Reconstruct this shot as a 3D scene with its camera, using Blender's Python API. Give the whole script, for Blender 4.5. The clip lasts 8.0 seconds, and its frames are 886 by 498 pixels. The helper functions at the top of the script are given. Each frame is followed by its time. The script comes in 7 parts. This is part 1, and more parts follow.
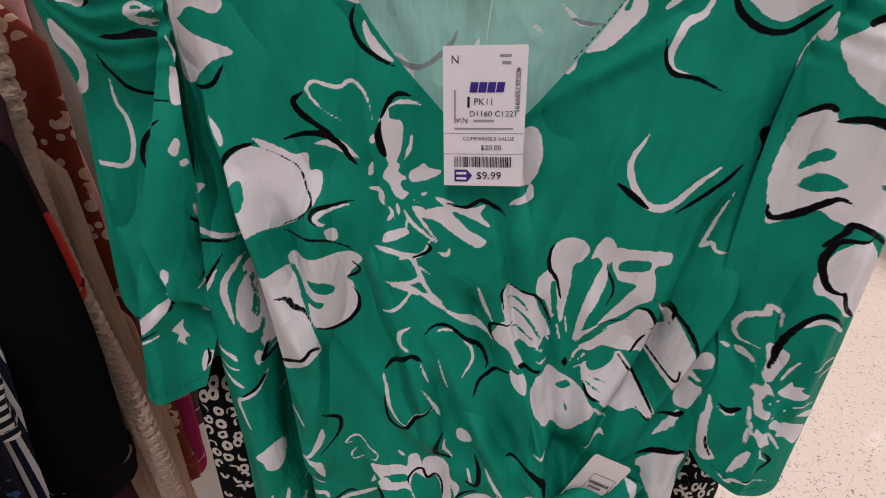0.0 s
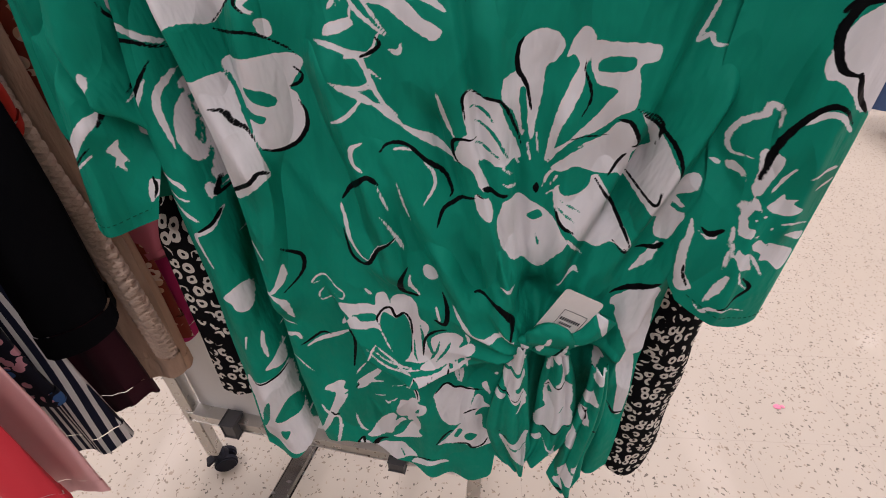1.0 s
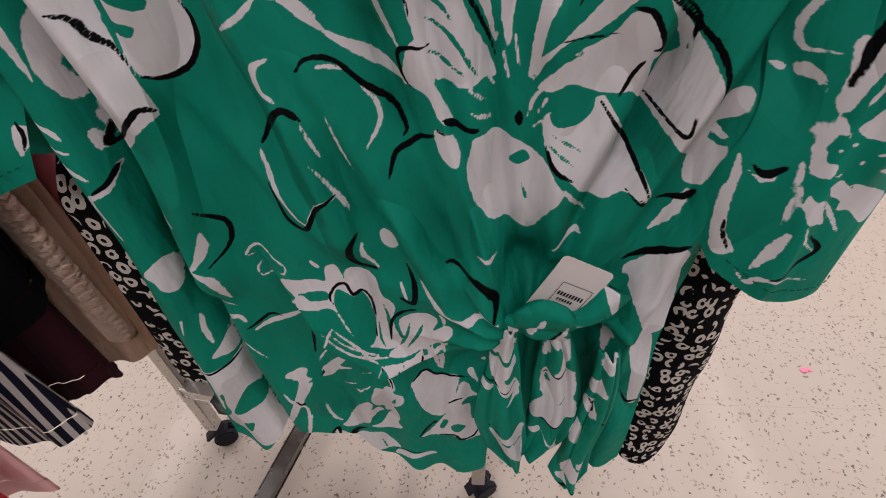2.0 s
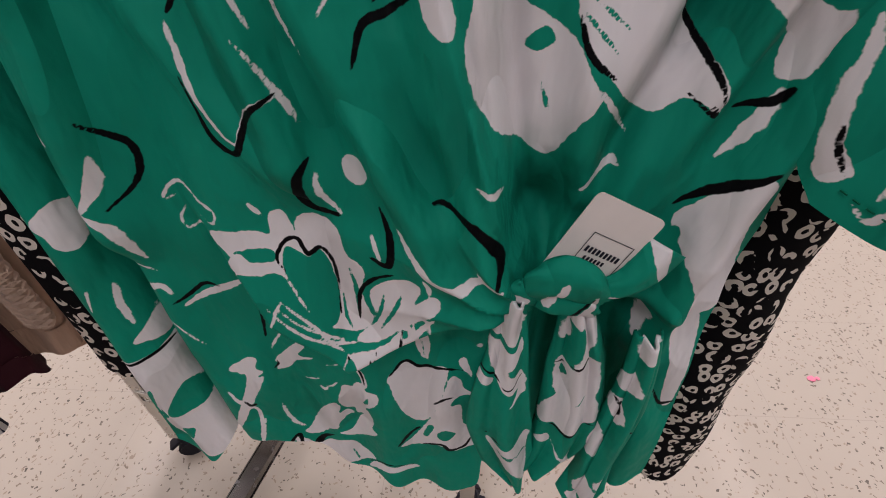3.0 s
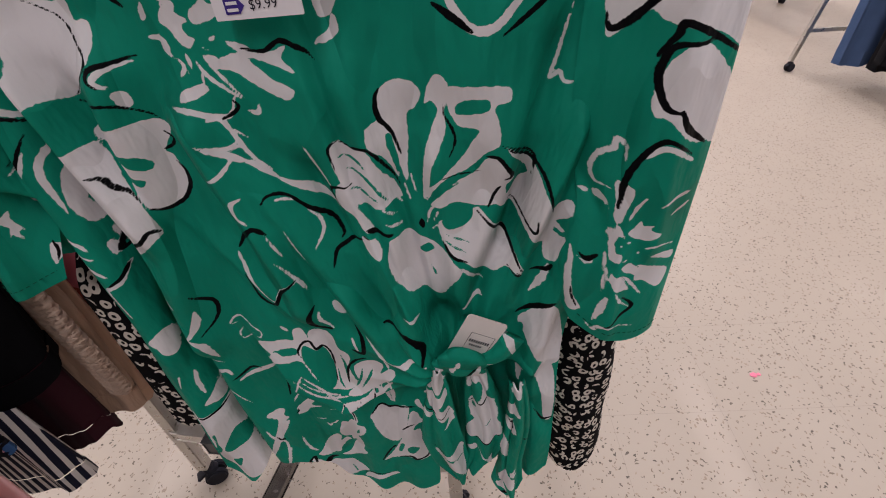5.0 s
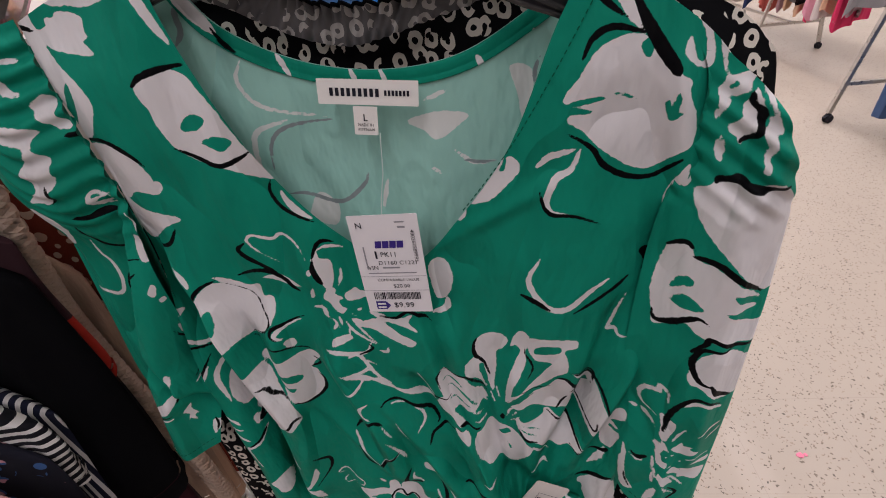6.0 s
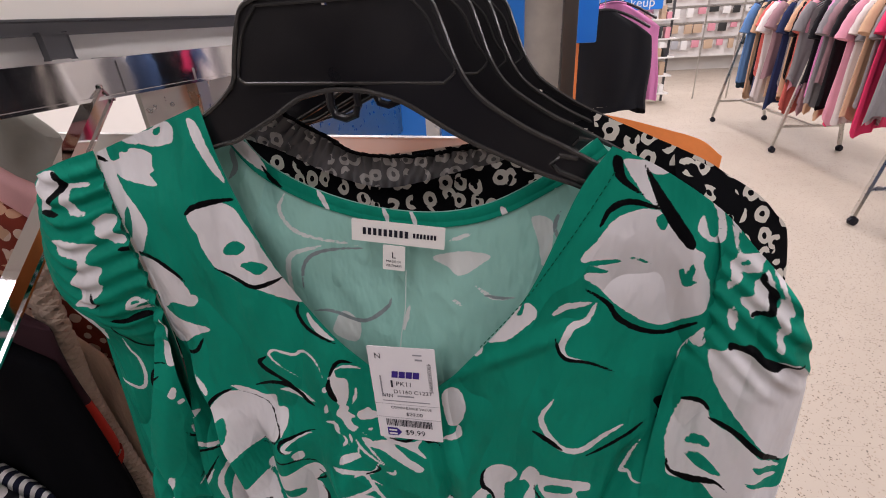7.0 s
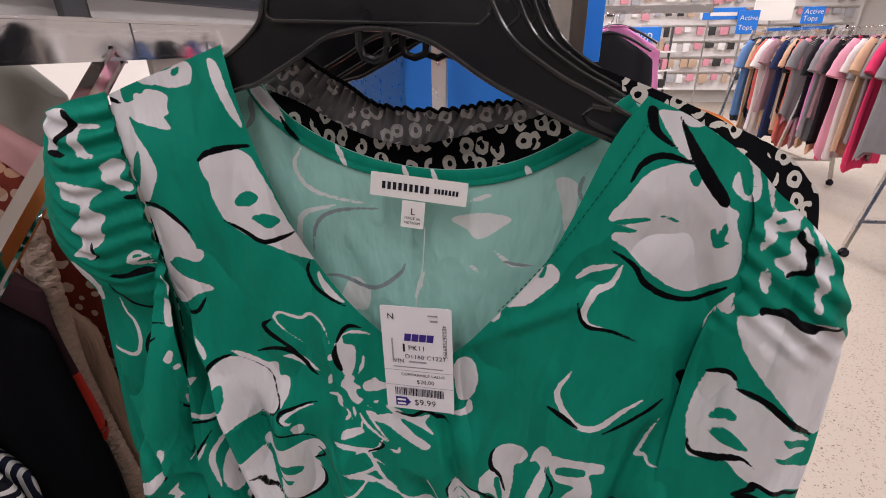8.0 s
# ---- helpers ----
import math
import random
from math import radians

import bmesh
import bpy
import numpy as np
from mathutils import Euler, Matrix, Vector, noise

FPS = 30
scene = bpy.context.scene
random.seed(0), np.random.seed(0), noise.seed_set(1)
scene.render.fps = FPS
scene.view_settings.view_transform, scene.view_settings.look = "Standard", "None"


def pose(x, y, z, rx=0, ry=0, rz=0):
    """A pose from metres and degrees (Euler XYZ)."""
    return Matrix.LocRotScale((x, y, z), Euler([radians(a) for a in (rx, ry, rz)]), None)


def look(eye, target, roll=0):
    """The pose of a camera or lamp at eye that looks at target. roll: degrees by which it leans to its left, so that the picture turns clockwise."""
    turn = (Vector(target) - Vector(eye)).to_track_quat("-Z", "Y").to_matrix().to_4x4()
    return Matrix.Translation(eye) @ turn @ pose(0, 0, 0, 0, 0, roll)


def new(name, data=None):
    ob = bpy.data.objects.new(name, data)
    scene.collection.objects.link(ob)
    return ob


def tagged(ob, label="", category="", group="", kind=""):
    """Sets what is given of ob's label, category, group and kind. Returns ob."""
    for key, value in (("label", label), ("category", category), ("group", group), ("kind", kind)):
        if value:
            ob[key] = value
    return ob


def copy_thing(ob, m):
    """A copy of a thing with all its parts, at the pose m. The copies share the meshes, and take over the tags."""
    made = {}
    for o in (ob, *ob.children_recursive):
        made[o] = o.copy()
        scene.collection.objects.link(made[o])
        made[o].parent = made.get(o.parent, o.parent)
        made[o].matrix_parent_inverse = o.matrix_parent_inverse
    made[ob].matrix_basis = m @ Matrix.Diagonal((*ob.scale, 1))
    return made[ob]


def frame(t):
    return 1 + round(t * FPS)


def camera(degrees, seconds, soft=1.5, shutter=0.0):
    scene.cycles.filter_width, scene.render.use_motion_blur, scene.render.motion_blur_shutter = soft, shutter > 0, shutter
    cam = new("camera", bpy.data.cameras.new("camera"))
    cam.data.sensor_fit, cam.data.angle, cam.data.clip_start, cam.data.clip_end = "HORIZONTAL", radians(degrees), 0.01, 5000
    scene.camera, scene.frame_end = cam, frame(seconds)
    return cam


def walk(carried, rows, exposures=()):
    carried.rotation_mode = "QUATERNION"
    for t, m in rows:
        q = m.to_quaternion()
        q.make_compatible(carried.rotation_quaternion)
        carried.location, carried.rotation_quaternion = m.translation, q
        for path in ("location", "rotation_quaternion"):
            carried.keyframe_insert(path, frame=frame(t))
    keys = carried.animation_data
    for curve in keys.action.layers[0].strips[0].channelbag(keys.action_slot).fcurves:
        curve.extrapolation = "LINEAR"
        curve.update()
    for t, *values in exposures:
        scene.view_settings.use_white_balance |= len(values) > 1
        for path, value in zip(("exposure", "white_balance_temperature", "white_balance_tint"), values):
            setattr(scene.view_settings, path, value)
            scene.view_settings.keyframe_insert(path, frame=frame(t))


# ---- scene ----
cam = camera(87.6, 8.0, soft=1.0)
PATH = [
    (0, (0.036, 0.025, 1.234), (-0.002, 1.821, 0.356), 1.0),
    (0.5, (0.063, 0.028, 1.207), (0.012, 1.736, 0.168), 2.4),
    (1, (0.073, 0.022, 1.165), (-0.004, 1.611, -0.048), 0.1),
    (1.5, (0.081, 0.013, 1.139), (-0.03, 1.552, -0.134), -2.9),
    (1.7, (0.1, 0.042, 1.136), (-0.023, 1.52, -0.206), -3.2),
    (2.8, (0.102, 0.121, 1.034), (-0.018, 1.649, -0.252), -1.6),
    (3, (0.099, 0.124, 1.036), (0.008, 1.637, -0.269), -0.9),
    (3.5, (0.079, 0.066, 1.036), (-0.013, 1.565, -0.285), -1.5),
    (4, (0.094, 0.033, 1.136), (-0.014, 1.504, -0.214), -4.2),
    (4.2, (0.1, 0.026, 1.146), (0.003, 1.506, -0.194), -4.7),
    (5.3, (0.156, 0.047, 1.238), (0.096, 1.627, 0.014), -4.2),
    (5.5, (0.138, 0.051, 1.272), (0.052, 1.651, 0.076), -5.0),
    (6, (0.118, 0.052, 1.371), (-0.074, 1.676, 0.221), -6.9),
    (6.5, (0.123, 0.073, 1.424), (-0.133, 1.745, 0.357), -6.2),
    (7, (0.119, 0.065, 1.416), (-0.141, 1.834, 0.52), -3.6),
    (7.5, (0.109, 0.057, 1.384), (-0.132, 1.876, 0.588), -1.6),
    (8, (0.101, 0.055, 1.376), (-0.129, 1.865, 0.558), -0.7),
]
walk(cam, [(t, look(eye, target, roll)) for t, eye, target, roll in PATH], ((0.0, 0.4), (0.6, 0.42), (1.5, 0.2), (3.0, 0.1), (3.5, 0.25), (4.0, 0.18), (5.5, -0.05), (6.5, 0.15), (8.0, 0.2)))

# ---- light: fluorescent rows under the shop's ceiling ----
world = bpy.data.worlds.new("shop_air")
world.use_nodes = True
world.node_tree.nodes["Background"].inputs[0].default_value = (1.0, 0.95, 0.98, 1)
world.node_tree.nodes["Background"].inputs[1].default_value = 0.03
scene.world = world
CEILING = 3.4
LAMP_ROWS = ((-2.8, 50), (-0.1, 50), (2.6, 50), (5.3, 50))
LAMP_STEPS = {-1.7: 0.62, 1.9: 1.15, 5.4: 1.2, 8.9: 1.7}
for lx, power in LAMP_ROWS:
    for ly in LAMP_STEPS:
        tube = bpy.data.lights.new("tube_light", "AREA")
        tube.shape, tube.size, tube.size_y, tube.energy, tube.color = "RECTANGLE", 0.34, 2.6, power * LAMP_STEPS[ly], (1.0, 0.935, 0.985)
        lamp = new("tube_light", tube)
        lamp.matrix_world = pose(lx, ly, CEILING - 0.09)

# ---- materials ----
def material(name, colour=(0.5, 0.5, 0.5), rough=0.6, metal=0.0, sheen=0.0, coat=0.0):
    m = bpy.data.materials.new(name)
    m.use_nodes = True
    b = m.node_tree.nodes["Principled BSDF"]
    b.inputs["Base Color"].default_value = (*colour, 1)
    b.inputs["Roughness"].default_value = rough
    b.inputs["Metallic"].default_value = metal
    b.inputs["Sheen Weight"].default_value = sheen * 0.12
    b.inputs["Specular IOR Level"].default_value = 0.5 if rough < 0.5 else 0.09
    b.inputs["Coat Weight"].default_value = coat
    return m


def add(m, kind, operation="", data_type="", blend_type="", feature="", interpolation_type="", attribute_name=""):
    node = m.node_tree.nodes.new(kind)
    if operation:
        node.operation = operation
    if data_type:
        node.data_type = data_type
    if blend_type:
        node.blend_type = blend_type
    if feature:
        node.feature = feature
    if interpolation_type:
        node.interpolation_type = interpolation_type
    if attribute_name:
        node.attribute_name = attribute_name
    return node


def wire(m, a, b):
    m.node_tree.links.new(a, b)


def bsdf(m):
    return m.node_tree.nodes["Principled BSDF"]


def ramp(m, source, *stops):
    r = add(m, "ShaderNodeValToRGB")
    while len(r.color_ramp.elements) < len(stops):
        r.color_ramp.elements.new(0.5)
    for e, (place, colour) in zip(r.color_ramp.elements, stops):
        e.position, e.color = place, (*colour, 1)
    wire(m, source, r.inputs[0])
    return r.outputs[0]


def coords(m, scale=(1, 1, 1), kind="Object"):
    c, mp = add(m, "ShaderNodeTexCoord"), add(m, "ShaderNodeMapping")
    mp.inputs["Scale"].default_value = scale
    wire(m, c.outputs[kind], mp.inputs[0])
    return mp.outputs[0]


def noise_tex(m, scale, detail=3.0, vector=None):
    n = add(m, "ShaderNodeTexNoise")
    n.inputs["Scale"].default_value, n.inputs["Detail"].default_value = scale, detail
    wire(m, vector or coords(m), n.inputs["Vector"])
    return n.outputs["Fac"]


def bump(m, height, strength=0.2, distance=0.001):
    b = add(m, "ShaderNodeBump")
    b.inputs["Strength"].default_value, b.inputs["Distance"].default_value = strength, distance
    wire(m, height, b.inputs["Height"])
    wire(m, b.outputs[0], bsdf(m).inputs["Normal"])


def mixed(m, fac, a, b, kind="MIX"):
    x = add(m, "ShaderNodeMix", data_type="RGBA", blend_type=kind)
    for socket, value in ((x.inputs[0], fac), (x.inputs[6], a), (x.inputs[7], b)):
        if isinstance(value, bpy.types.NodeSocket):
            wire(m, value, socket)
        elif isinstance(value, (int, float)):
            socket.default_value = value
        else:
            socket.default_value = (*value, 1)
    return x.outputs[2]


def maths(m, op, a, b=0.0):
    x = add(m, "ShaderNodeMath", operation=op)
    for socket, value in zip(x.inputs, (a, b)):
        if isinstance(value, bpy.types.NodeSocket):
            wire(m, value, socket)
        else:
            socket.default_value = value
    return x.outputs[0]


def cloth(name, colour, grain=900, rough=0.85, sheen=0.25, mottle=0.12):
    """A plain woven or knitted cloth with a fine grain and a slight unevenness."""
    m = material(name, colour, rough, sheen=sheen)
    big, fine = noise_tex(m, 14, 4), noise_tex(m, grain, 2)
    dark, light = [tuple(max(0, c * k) for c in colour) for k in (1 - mottle, 1 + mottle)]
    wire(m, mixed(m, maths(m, "ADD", maths(m, "MULTIPLY", big, 0.6), maths(m, "MULTIPLY", fine, 0.4)), dark, light), bsdf(m).inputs["Base Color"])
    bump(m, fine, 0.25, 0.0006)
    return m


def printed(name, ground, ink, line, attribute=True, grain=1400):
    """Cloth printed from the signed distances kept on its mesh: ink is the pale print, line the dark brush strokes."""
    m = material(name, ground, 0.58)
    bsdf(m).inputs["Specular IOR Level"].default_value = 0.06
    fine, big = noise_tex(m, grain, 2), noise_tex(m, 9, 4)
    base = mixed(m, big, tuple(c * 0.92 for c in ground), tuple(min(1, c * 1.08) for c in ground))
    for key, colour in (("ink", ink), ("line", line)):
        a = add(m, "ShaderNodeAttribute", attribute_name=key)
        r = add(m, "ShaderNodeMapRange", interpolation_type="SMOOTHSTEP")
        r.inputs["From Min"].default_value, r.inputs["From Max"].default_value = -0.25, 0.25
        edge = maths(m, "MULTIPLY", maths(m, "SUBTRACT", noise_tex(m, 260, 2), 0.5), 1.9 if key == "ink" else 1.3)
        wire(m, maths(m, "ADD", a.outputs["Fac"], edge), r.inputs["Value"])
        base = mixed(m, r.outputs[0], base, colour)
    wire(m, base, bsdf(m).inputs["Base Color"])
    # fine weave over soft crumples of the cloth
    crumple = noise_tex(m, 20, 4, coords(m, (1, 1, 0.45)))
    crease = maths(m, "ABSOLUTE", maths(m, "SUBTRACT", noise_tex(m, 7, 2, coords(m, (1.4, 1, 0.6))), 0.5))
    b = add(m, "ShaderNodeBump")
    b.inputs["Strength"].default_value, b.inputs["Distance"].default_value = 0.85, 0.038
    wire(m, maths(m, "ADD", maths(m, "MULTIPLY", crumple, 0.5), maths(m, "MULTIPLY", maths(m, "MINIMUM", crease, 0.09), 2.2)), b.inputs["Height"])
    bump(m, fine, 0.12, 0.0004)
    wire(m, b.outputs[0], [n for n in m.node_tree.nodes if n.bl_idname == "ShaderNodeBump"][-1].inputs["Normal"])
    return m


GREEN, BLOUSE_WHITE, BLACK = (0.006, 0.235, 0.155), (0.70, 0.675, 0.69), (0.003, 0.003, 0.004)
blouse_print = printed("blouse_print", GREEN, BLOUSE_WHITE, BLACK)
blouse_inside = printed("blouse_inside", (0.33, 0.60, 0.53), (0.72, 0.74, 0.72), (0.26, 0.30, 0.31))
blouse_green = cloth("blouse_green", GREEN, 1400, 0.55, 0.2, 0.08)


def leopard_material(name, scale, ground=(0.005, 0.005, 0.006), ink=(0.62, 0.57, 0.51)):
    """Black jersey with pale broken rings."""
    m = material(name, (0.01, 0.01, 0.01), 0.8)
    bsdf(m).inputs["Specular IOR Level"].default_value = 0.04
    v = coords(m, (1, 0.2, 0.85))
    warp = add(m, "ShaderNodeTexNoise")
    warp.inputs["Scale"].default_value = scale * 1.3
    wire(m, v, warp.inputs["Vector"])
    off = add(m, "ShaderNodeVectorMath", operation="MULTIPLY_ADD")
    wire(m, warp.outputs["Color"], off.inputs[0])
    off.inputs[1].default_value = (0.34 / scale,) * 3
    wire(m, v, off.inputs[2])
    axes, flat = add(m, "ShaderNodeSeparateXYZ"), add(m, "ShaderNodeCombineXYZ")
    wire(m, off.outputs[0], axes.inputs[0])
    wire(m, axes.outputs[0], flat.inputs[0])
    wire(m, axes.outputs[2], flat.inputs[1])
    cell = add(m, "ShaderNodeTexVoronoi")
    cell.voronoi_dimensions = "2D"
    cell.inputs["Scale"].default_value, cell.inputs["Randomness"].default_value = scale, 0.55
    wire(m, flat.outputs[0], cell.inputs["Vector"])
    ring = maths(m, "LESS_THAN", maths(m, "ABSOLUTE", maths(m, "SUBTRACT", cell.outputs["Distance"], 0.27)), 0.125)
    gap = maths(m, "GREATER_THAN", noise_tex(m, scale * 1.0, 1, v), 0.45)
    spot = maths(m, "MULTIPLY", ring, gap)
    wire(m, mixed(m, spot, ground, ink), bsdf(m).inputs["Base Color"])
    bump(m, noise_tex(m, 1300, 2), 0.2, 0.0005)
    return m


leopard = leopard_material("leopard_jersey", 80)


def blossom_material(name, ground, ink, second, scale, cover=0.36):
    """Dark cloth strewn with small petals."""
    m = material(name, ground, 0.8, sheen=0.2)
    cell = add(m, "ShaderNodeTexVoronoi")
    cell.inputs["Scale"].default_value = scale
    wire(m, coords(m), cell.inputs["Vector"])
    dot = maths(m, "LESS_THAN", cell.outputs["Distance"], cover)
    tint = mixed(m, maths(m, "GREATER_THAN", noise_tex(m, scale * 0.35, 1), 0.50), ink, second)
    where = maths(m, "MULTIPLY", dot, maths(m, "GREATER_THAN", noise_tex(m, scale * 0.3, 2), 0.42))
    wire(m, mixed(m, where, ground, tint), bsdf(m).inputs["Base Color"])
    bump(m, noise_tex(m, 900, 2), 0.2, 0.0006)
    return m


def striped_material(name, dark, pale, per_metre, axis=2):
    m = material(name, dark, 0.85, sheen=0.2)
    xyz = add(m, "ShaderNodeSeparateXYZ")
    wire(m, coords(m), xyz.inputs[0])
    wave = maths(m, "FRACT", maths(m, "MULTIPLY", xyz.outputs[axis], per_metre))
    wire(m, mixed(m, maths(m, "GREATER_THAN", wave, 0.56), dark, pale), bsdf(m).inputs["Base Color"])
    bump(m, noise_tex(m, 900, 2), 0.25, 0.0006)
    return m


def knit_material(name, colour):
    m = material(name, colour, 0.95, sheen=0.6)
    n = noise_tex(m, 55, 5, coords(m, (1, 1, 0.25)))
    wire(m, mixed(m, n, tuple(c * 0.55 for c in colour), tuple(min(1, c * 1.35) for c in colour)), bsdf(m).inputs["Base Color"])
    bump(m, n, 1.0, 0.010)
    return m


red_blossom = blossom_material("rust_blossom", (0.20, 0.035, 0.022), (0.62, 0.45, 0.36), (0.55, 0.33, 0.22), 72, 0.46)
big_blossom = blossom_material("dark_big_blossom", (0.03, 0.012, 0.016), (0.55, 0.42, 0.38), (0.42, 0.03, 0.02), 14, 0.45)
night_floral = blossom_material("night_floral", (0.012, 0.012, 0.02), (0.62, 0.30, 0.36), (0.05, 0.12, 0.30), 75, 0.42)
maroon_floral = blossom_material("maroon_floral", (0.035, 0.008, 0.014), (0.6, 0.5, 0.5), (0.5, 0.42, 0.4), 22, 0.2)
fur_beige = knit_material("beige_plush_knit", (0.40, 0.27, 0.20))
fur_pale = knit_material("pale_plush_knit", (0.46, 0.34, 0.27))
navy_stripe = striped_material("navy_stripe", (0.012, 0.014, 0.03), (0.62, 0.60, 0.60), 120, 0)
cross_stripe = striped_material("cross_stripe", (0.01, 0.01, 0.014), (0.66, 0.64, 0.63), 95)
black_cloth = cloth("black_cloth", (0.003, 0.003, 0.004), sheen=0.0, mottle=0.3)
bsdf(black_cloth).inputs["Specular IOR Level"].default_value = 0.05
rose_cloth = cloth("dusty_rose_cloth", (0.42, 0.11, 0.14))
taupe_cloth = cloth("taupe_cloth", (0.16, 0.12, 0.12))
tan_cloth = cloth("tan_cloth", (0.50, 0.33, 0.24))
pink_cloth = cloth("pale_pink_cloth", (0.72, 0.40, 0.40))
coral_cloth = cloth("coral_cloth", (0.68, 0.045, 0.065))
magenta_cloth = cloth("magenta_cloth", (0.45, 0.03, 0.14))
orange_cloth = cloth("orange_cloth", (0.85, 0.27, 0.08), 300)
sage_cloth = cloth("sage_grey_fleece", (0.30, 0.29, 0.26), 200, 0.95, 0.6)

chrome = material("chrome", (0.66, 0.65, 0.66), 0.07, 1.0)
wire(chrome, ramp(chrome, noise_tex(chrome, 30, 4), (0.35, (0.03,) * 3), (0.75, (0.09,) * 3)), bsdf(chrome).inputs["Roughness"])
steel = material("brushed_steel", (0.55, 0.53, 0.50), 0.3, 1.0)
wire(steel, ramp(steel, noise_tex(steel, 60, 4), (0.3, (0.24,) * 3), (0.8, (0.45,) * 3)), bsdf(steel).inputs["Roughness"])
# steel darkened for the foot bar: its dark reflection put into the colour
dark_mirror_steel = material("dark_mirror_steel", (0.20, 0.19, 0.19), 0.22, 1.0)
wire(dark_mirror_steel, ramp(dark_mirror_steel, noise_tex(dark_mirror_steel, 50, 4), (0.3, (0.16,) * 3), (0.8, (0.34,) * 3)), bsdf(dark_mirror_steel).inputs["Roughness"])
black_plastic = material("black_plastic", (0.007, 0.0065, 0.008), 0.32)
bump(black_plastic, noise_tex(black_plastic, 700, 3), 0.08, 0.0004)
wire(black_plastic, ramp(black_plastic, noise_tex(black_plastic, 25, 5), (0.3, (0.26,) * 3), (0.8, (0.48,) * 3)), bsdf(black_plastic).inputs["Roughness"])
# worn hanger edges, paler than the body so the colour carries their highlights
worn_lit_edge = material("scuffed_edge_highlight", (0.03, 0.029, 0.029), 0.2)
rubber = material("caster_rubber", (0.018, 0.018, 0.024), 0.5)
tag_card = material("tag_card", (0.78, 0.75, 0.77), 0.55)
wire(tag_card, mixed(tag_card, noise_tex(tag_card, 60, 4), (0.74, 0.71, 0.74), (0.82, 0.79, 0.81)), bsdf(tag_card).inputs["Base Color"])
print_ink = material("print_ink", (0.02, 0.02, 0.03), 0.6)
print_purple = material("print_purple", (0.05, 0.03, 0.22), 0.6)
cream_card = material("cream_card", (0.74, 0.68, 0.65), 0.6)
wire(cream_card, mixed(cream_card, noise_tex(cream_card, 80, 4), (0.70, 0.64, 0.61), (0.78, 0.72, 0.69)), bsdf(cream_card).inputs["Base Color"])
satin_label = cloth("satin_label", (0.80, 0.78, 0.75), 1500, 0.5, 0.3, 0.05)
white_paint = material("white_paint", (0.72, 0.70, 0.68), 0.5)
wire(white_paint, mixed(white_paint, noise_tex(white_paint, 6, 5), (0.66, 0.64, 0.62), (0.76, 0.74, 0.72)), bsdf(white_paint).inputs["Base Color"])
blue_sign = material("blue_sign", (0.012, 0.17, 0.62), 0.35)
wire(blue_sign, mixed(blue_sign, noise_tex(blue_sign, 5, 3), (0.01, 0.15, 0.56), (0.014, 0.19, 0.68)), bsdf(blue_sign).inputs["Base Color"])
grey_frame = material("grey_frame", (0.05, 0.05, 0.055), 0.4)
bronze_post = material("bronze_post", (0.10, 0.085, 0.075), 0.35, 0.8)
orange_paint = material("orange_paint", (0.75, 0.20, 0.05), 0.4)
poster = material("poster_white", (0.72, 0.69, 0.64), 0.45)
wire(poster, mixed(poster, noise_tex(poster, 3, 3), (0.69, 0.66, 0.61), (0.75, 0.72, 0.67)), bsdf(poster).inputs["Base Color"])

# speckled vinyl floor: cream with dark and brown chips, faint joints every foot, polished
vinyl = material("speckled_vinyl", (0.53, 0.47, 0.40), 0.3, coat=0.04)
fv = coords(vinyl)
chips = add(vinyl, "ShaderNodeTexVoronoi", feature="F1")
chips.inputs["Scale"].default_value = 100
stretch = add(vinyl, "ShaderNodeVectorMath", operation="MULTIPLY_ADD")
fw = add(vinyl, "ShaderNodeTexNoise")
fw.inputs["Scale"].default_value = 70
wire(vinyl, fv, fw.inputs["Vector"])
wire(vinyl, fw.outputs["Color"], stretch.inputs[0])
stretch.inputs[1].default_value = (0.022, 0.022, 0.0)
wire(vinyl, fv, stretch.inputs[2])
wire(vinyl, stretch.outputs[0], chips.inputs["Vector"])
pick = add(vinyl, "ShaderNodeSeparateColor")
wire(vinyl, chips.outputs["Color"], pick.inputs[0])
chip = maths(vinyl, "MULTIPLY", maths(vinyl, "LESS_THAN", chips.outputs["Distance"], 0.27), maths(vinyl, "GREATER_THAN", pick.outputs[0], 0.28))
ground_tone = mixed(vinyl, noise_tex(vinyl, 1.6, 6, fv), (0.35, 0.295, 0.24), (0.42, 0.36, 0.295))
ground_tone = mixed(vinyl, maths(vinyl, "MULTIPLY", noise_tex(vinyl, 120, 3, fv), 0.35), ground_tone, (0.37, 0.31, 0.26))
chip_tone = mixed(vinyl, pick.outputs[1], (0.075, 0.06, 0.045), (0.30, 0.23, 0.17))
tone = mixed(vinyl, chip, ground_tone, chip_tone)
fx = add(vinyl, "ShaderNodeSeparateXYZ")
wire(vinyl, coords(vinyl, (1 / 0.3048,) * 3), fx.inputs[0])
joint = maths(vinyl, "MAXIMUM", *[maths(vinyl, "LESS_THAN", maths(vinyl, "FRACT", maths(vinyl, "ADD", fx.outputs[i], 0.37 * i + 100.21)), 0.004) for i in (0, 1)])
tone = mixed(vinyl, maths(vinyl, "MULTIPLY", joint, 0.55), tone, (0.24, 0.20, 0.17))
wire(vinyl, tone, bsdf(vinyl).inputs["Base Color"])
wire(vinyl, ramp(vinyl, noise_tex(vinyl, 2.5, 6, fv), (0.3, (0.46,) * 3), (0.75, (0.64,) * 3)), bsdf(vinyl).inputs["Roughness"])
bump(vinyl, noise_tex(vinyl, 5, 4, fv), 0.05, 0.01)

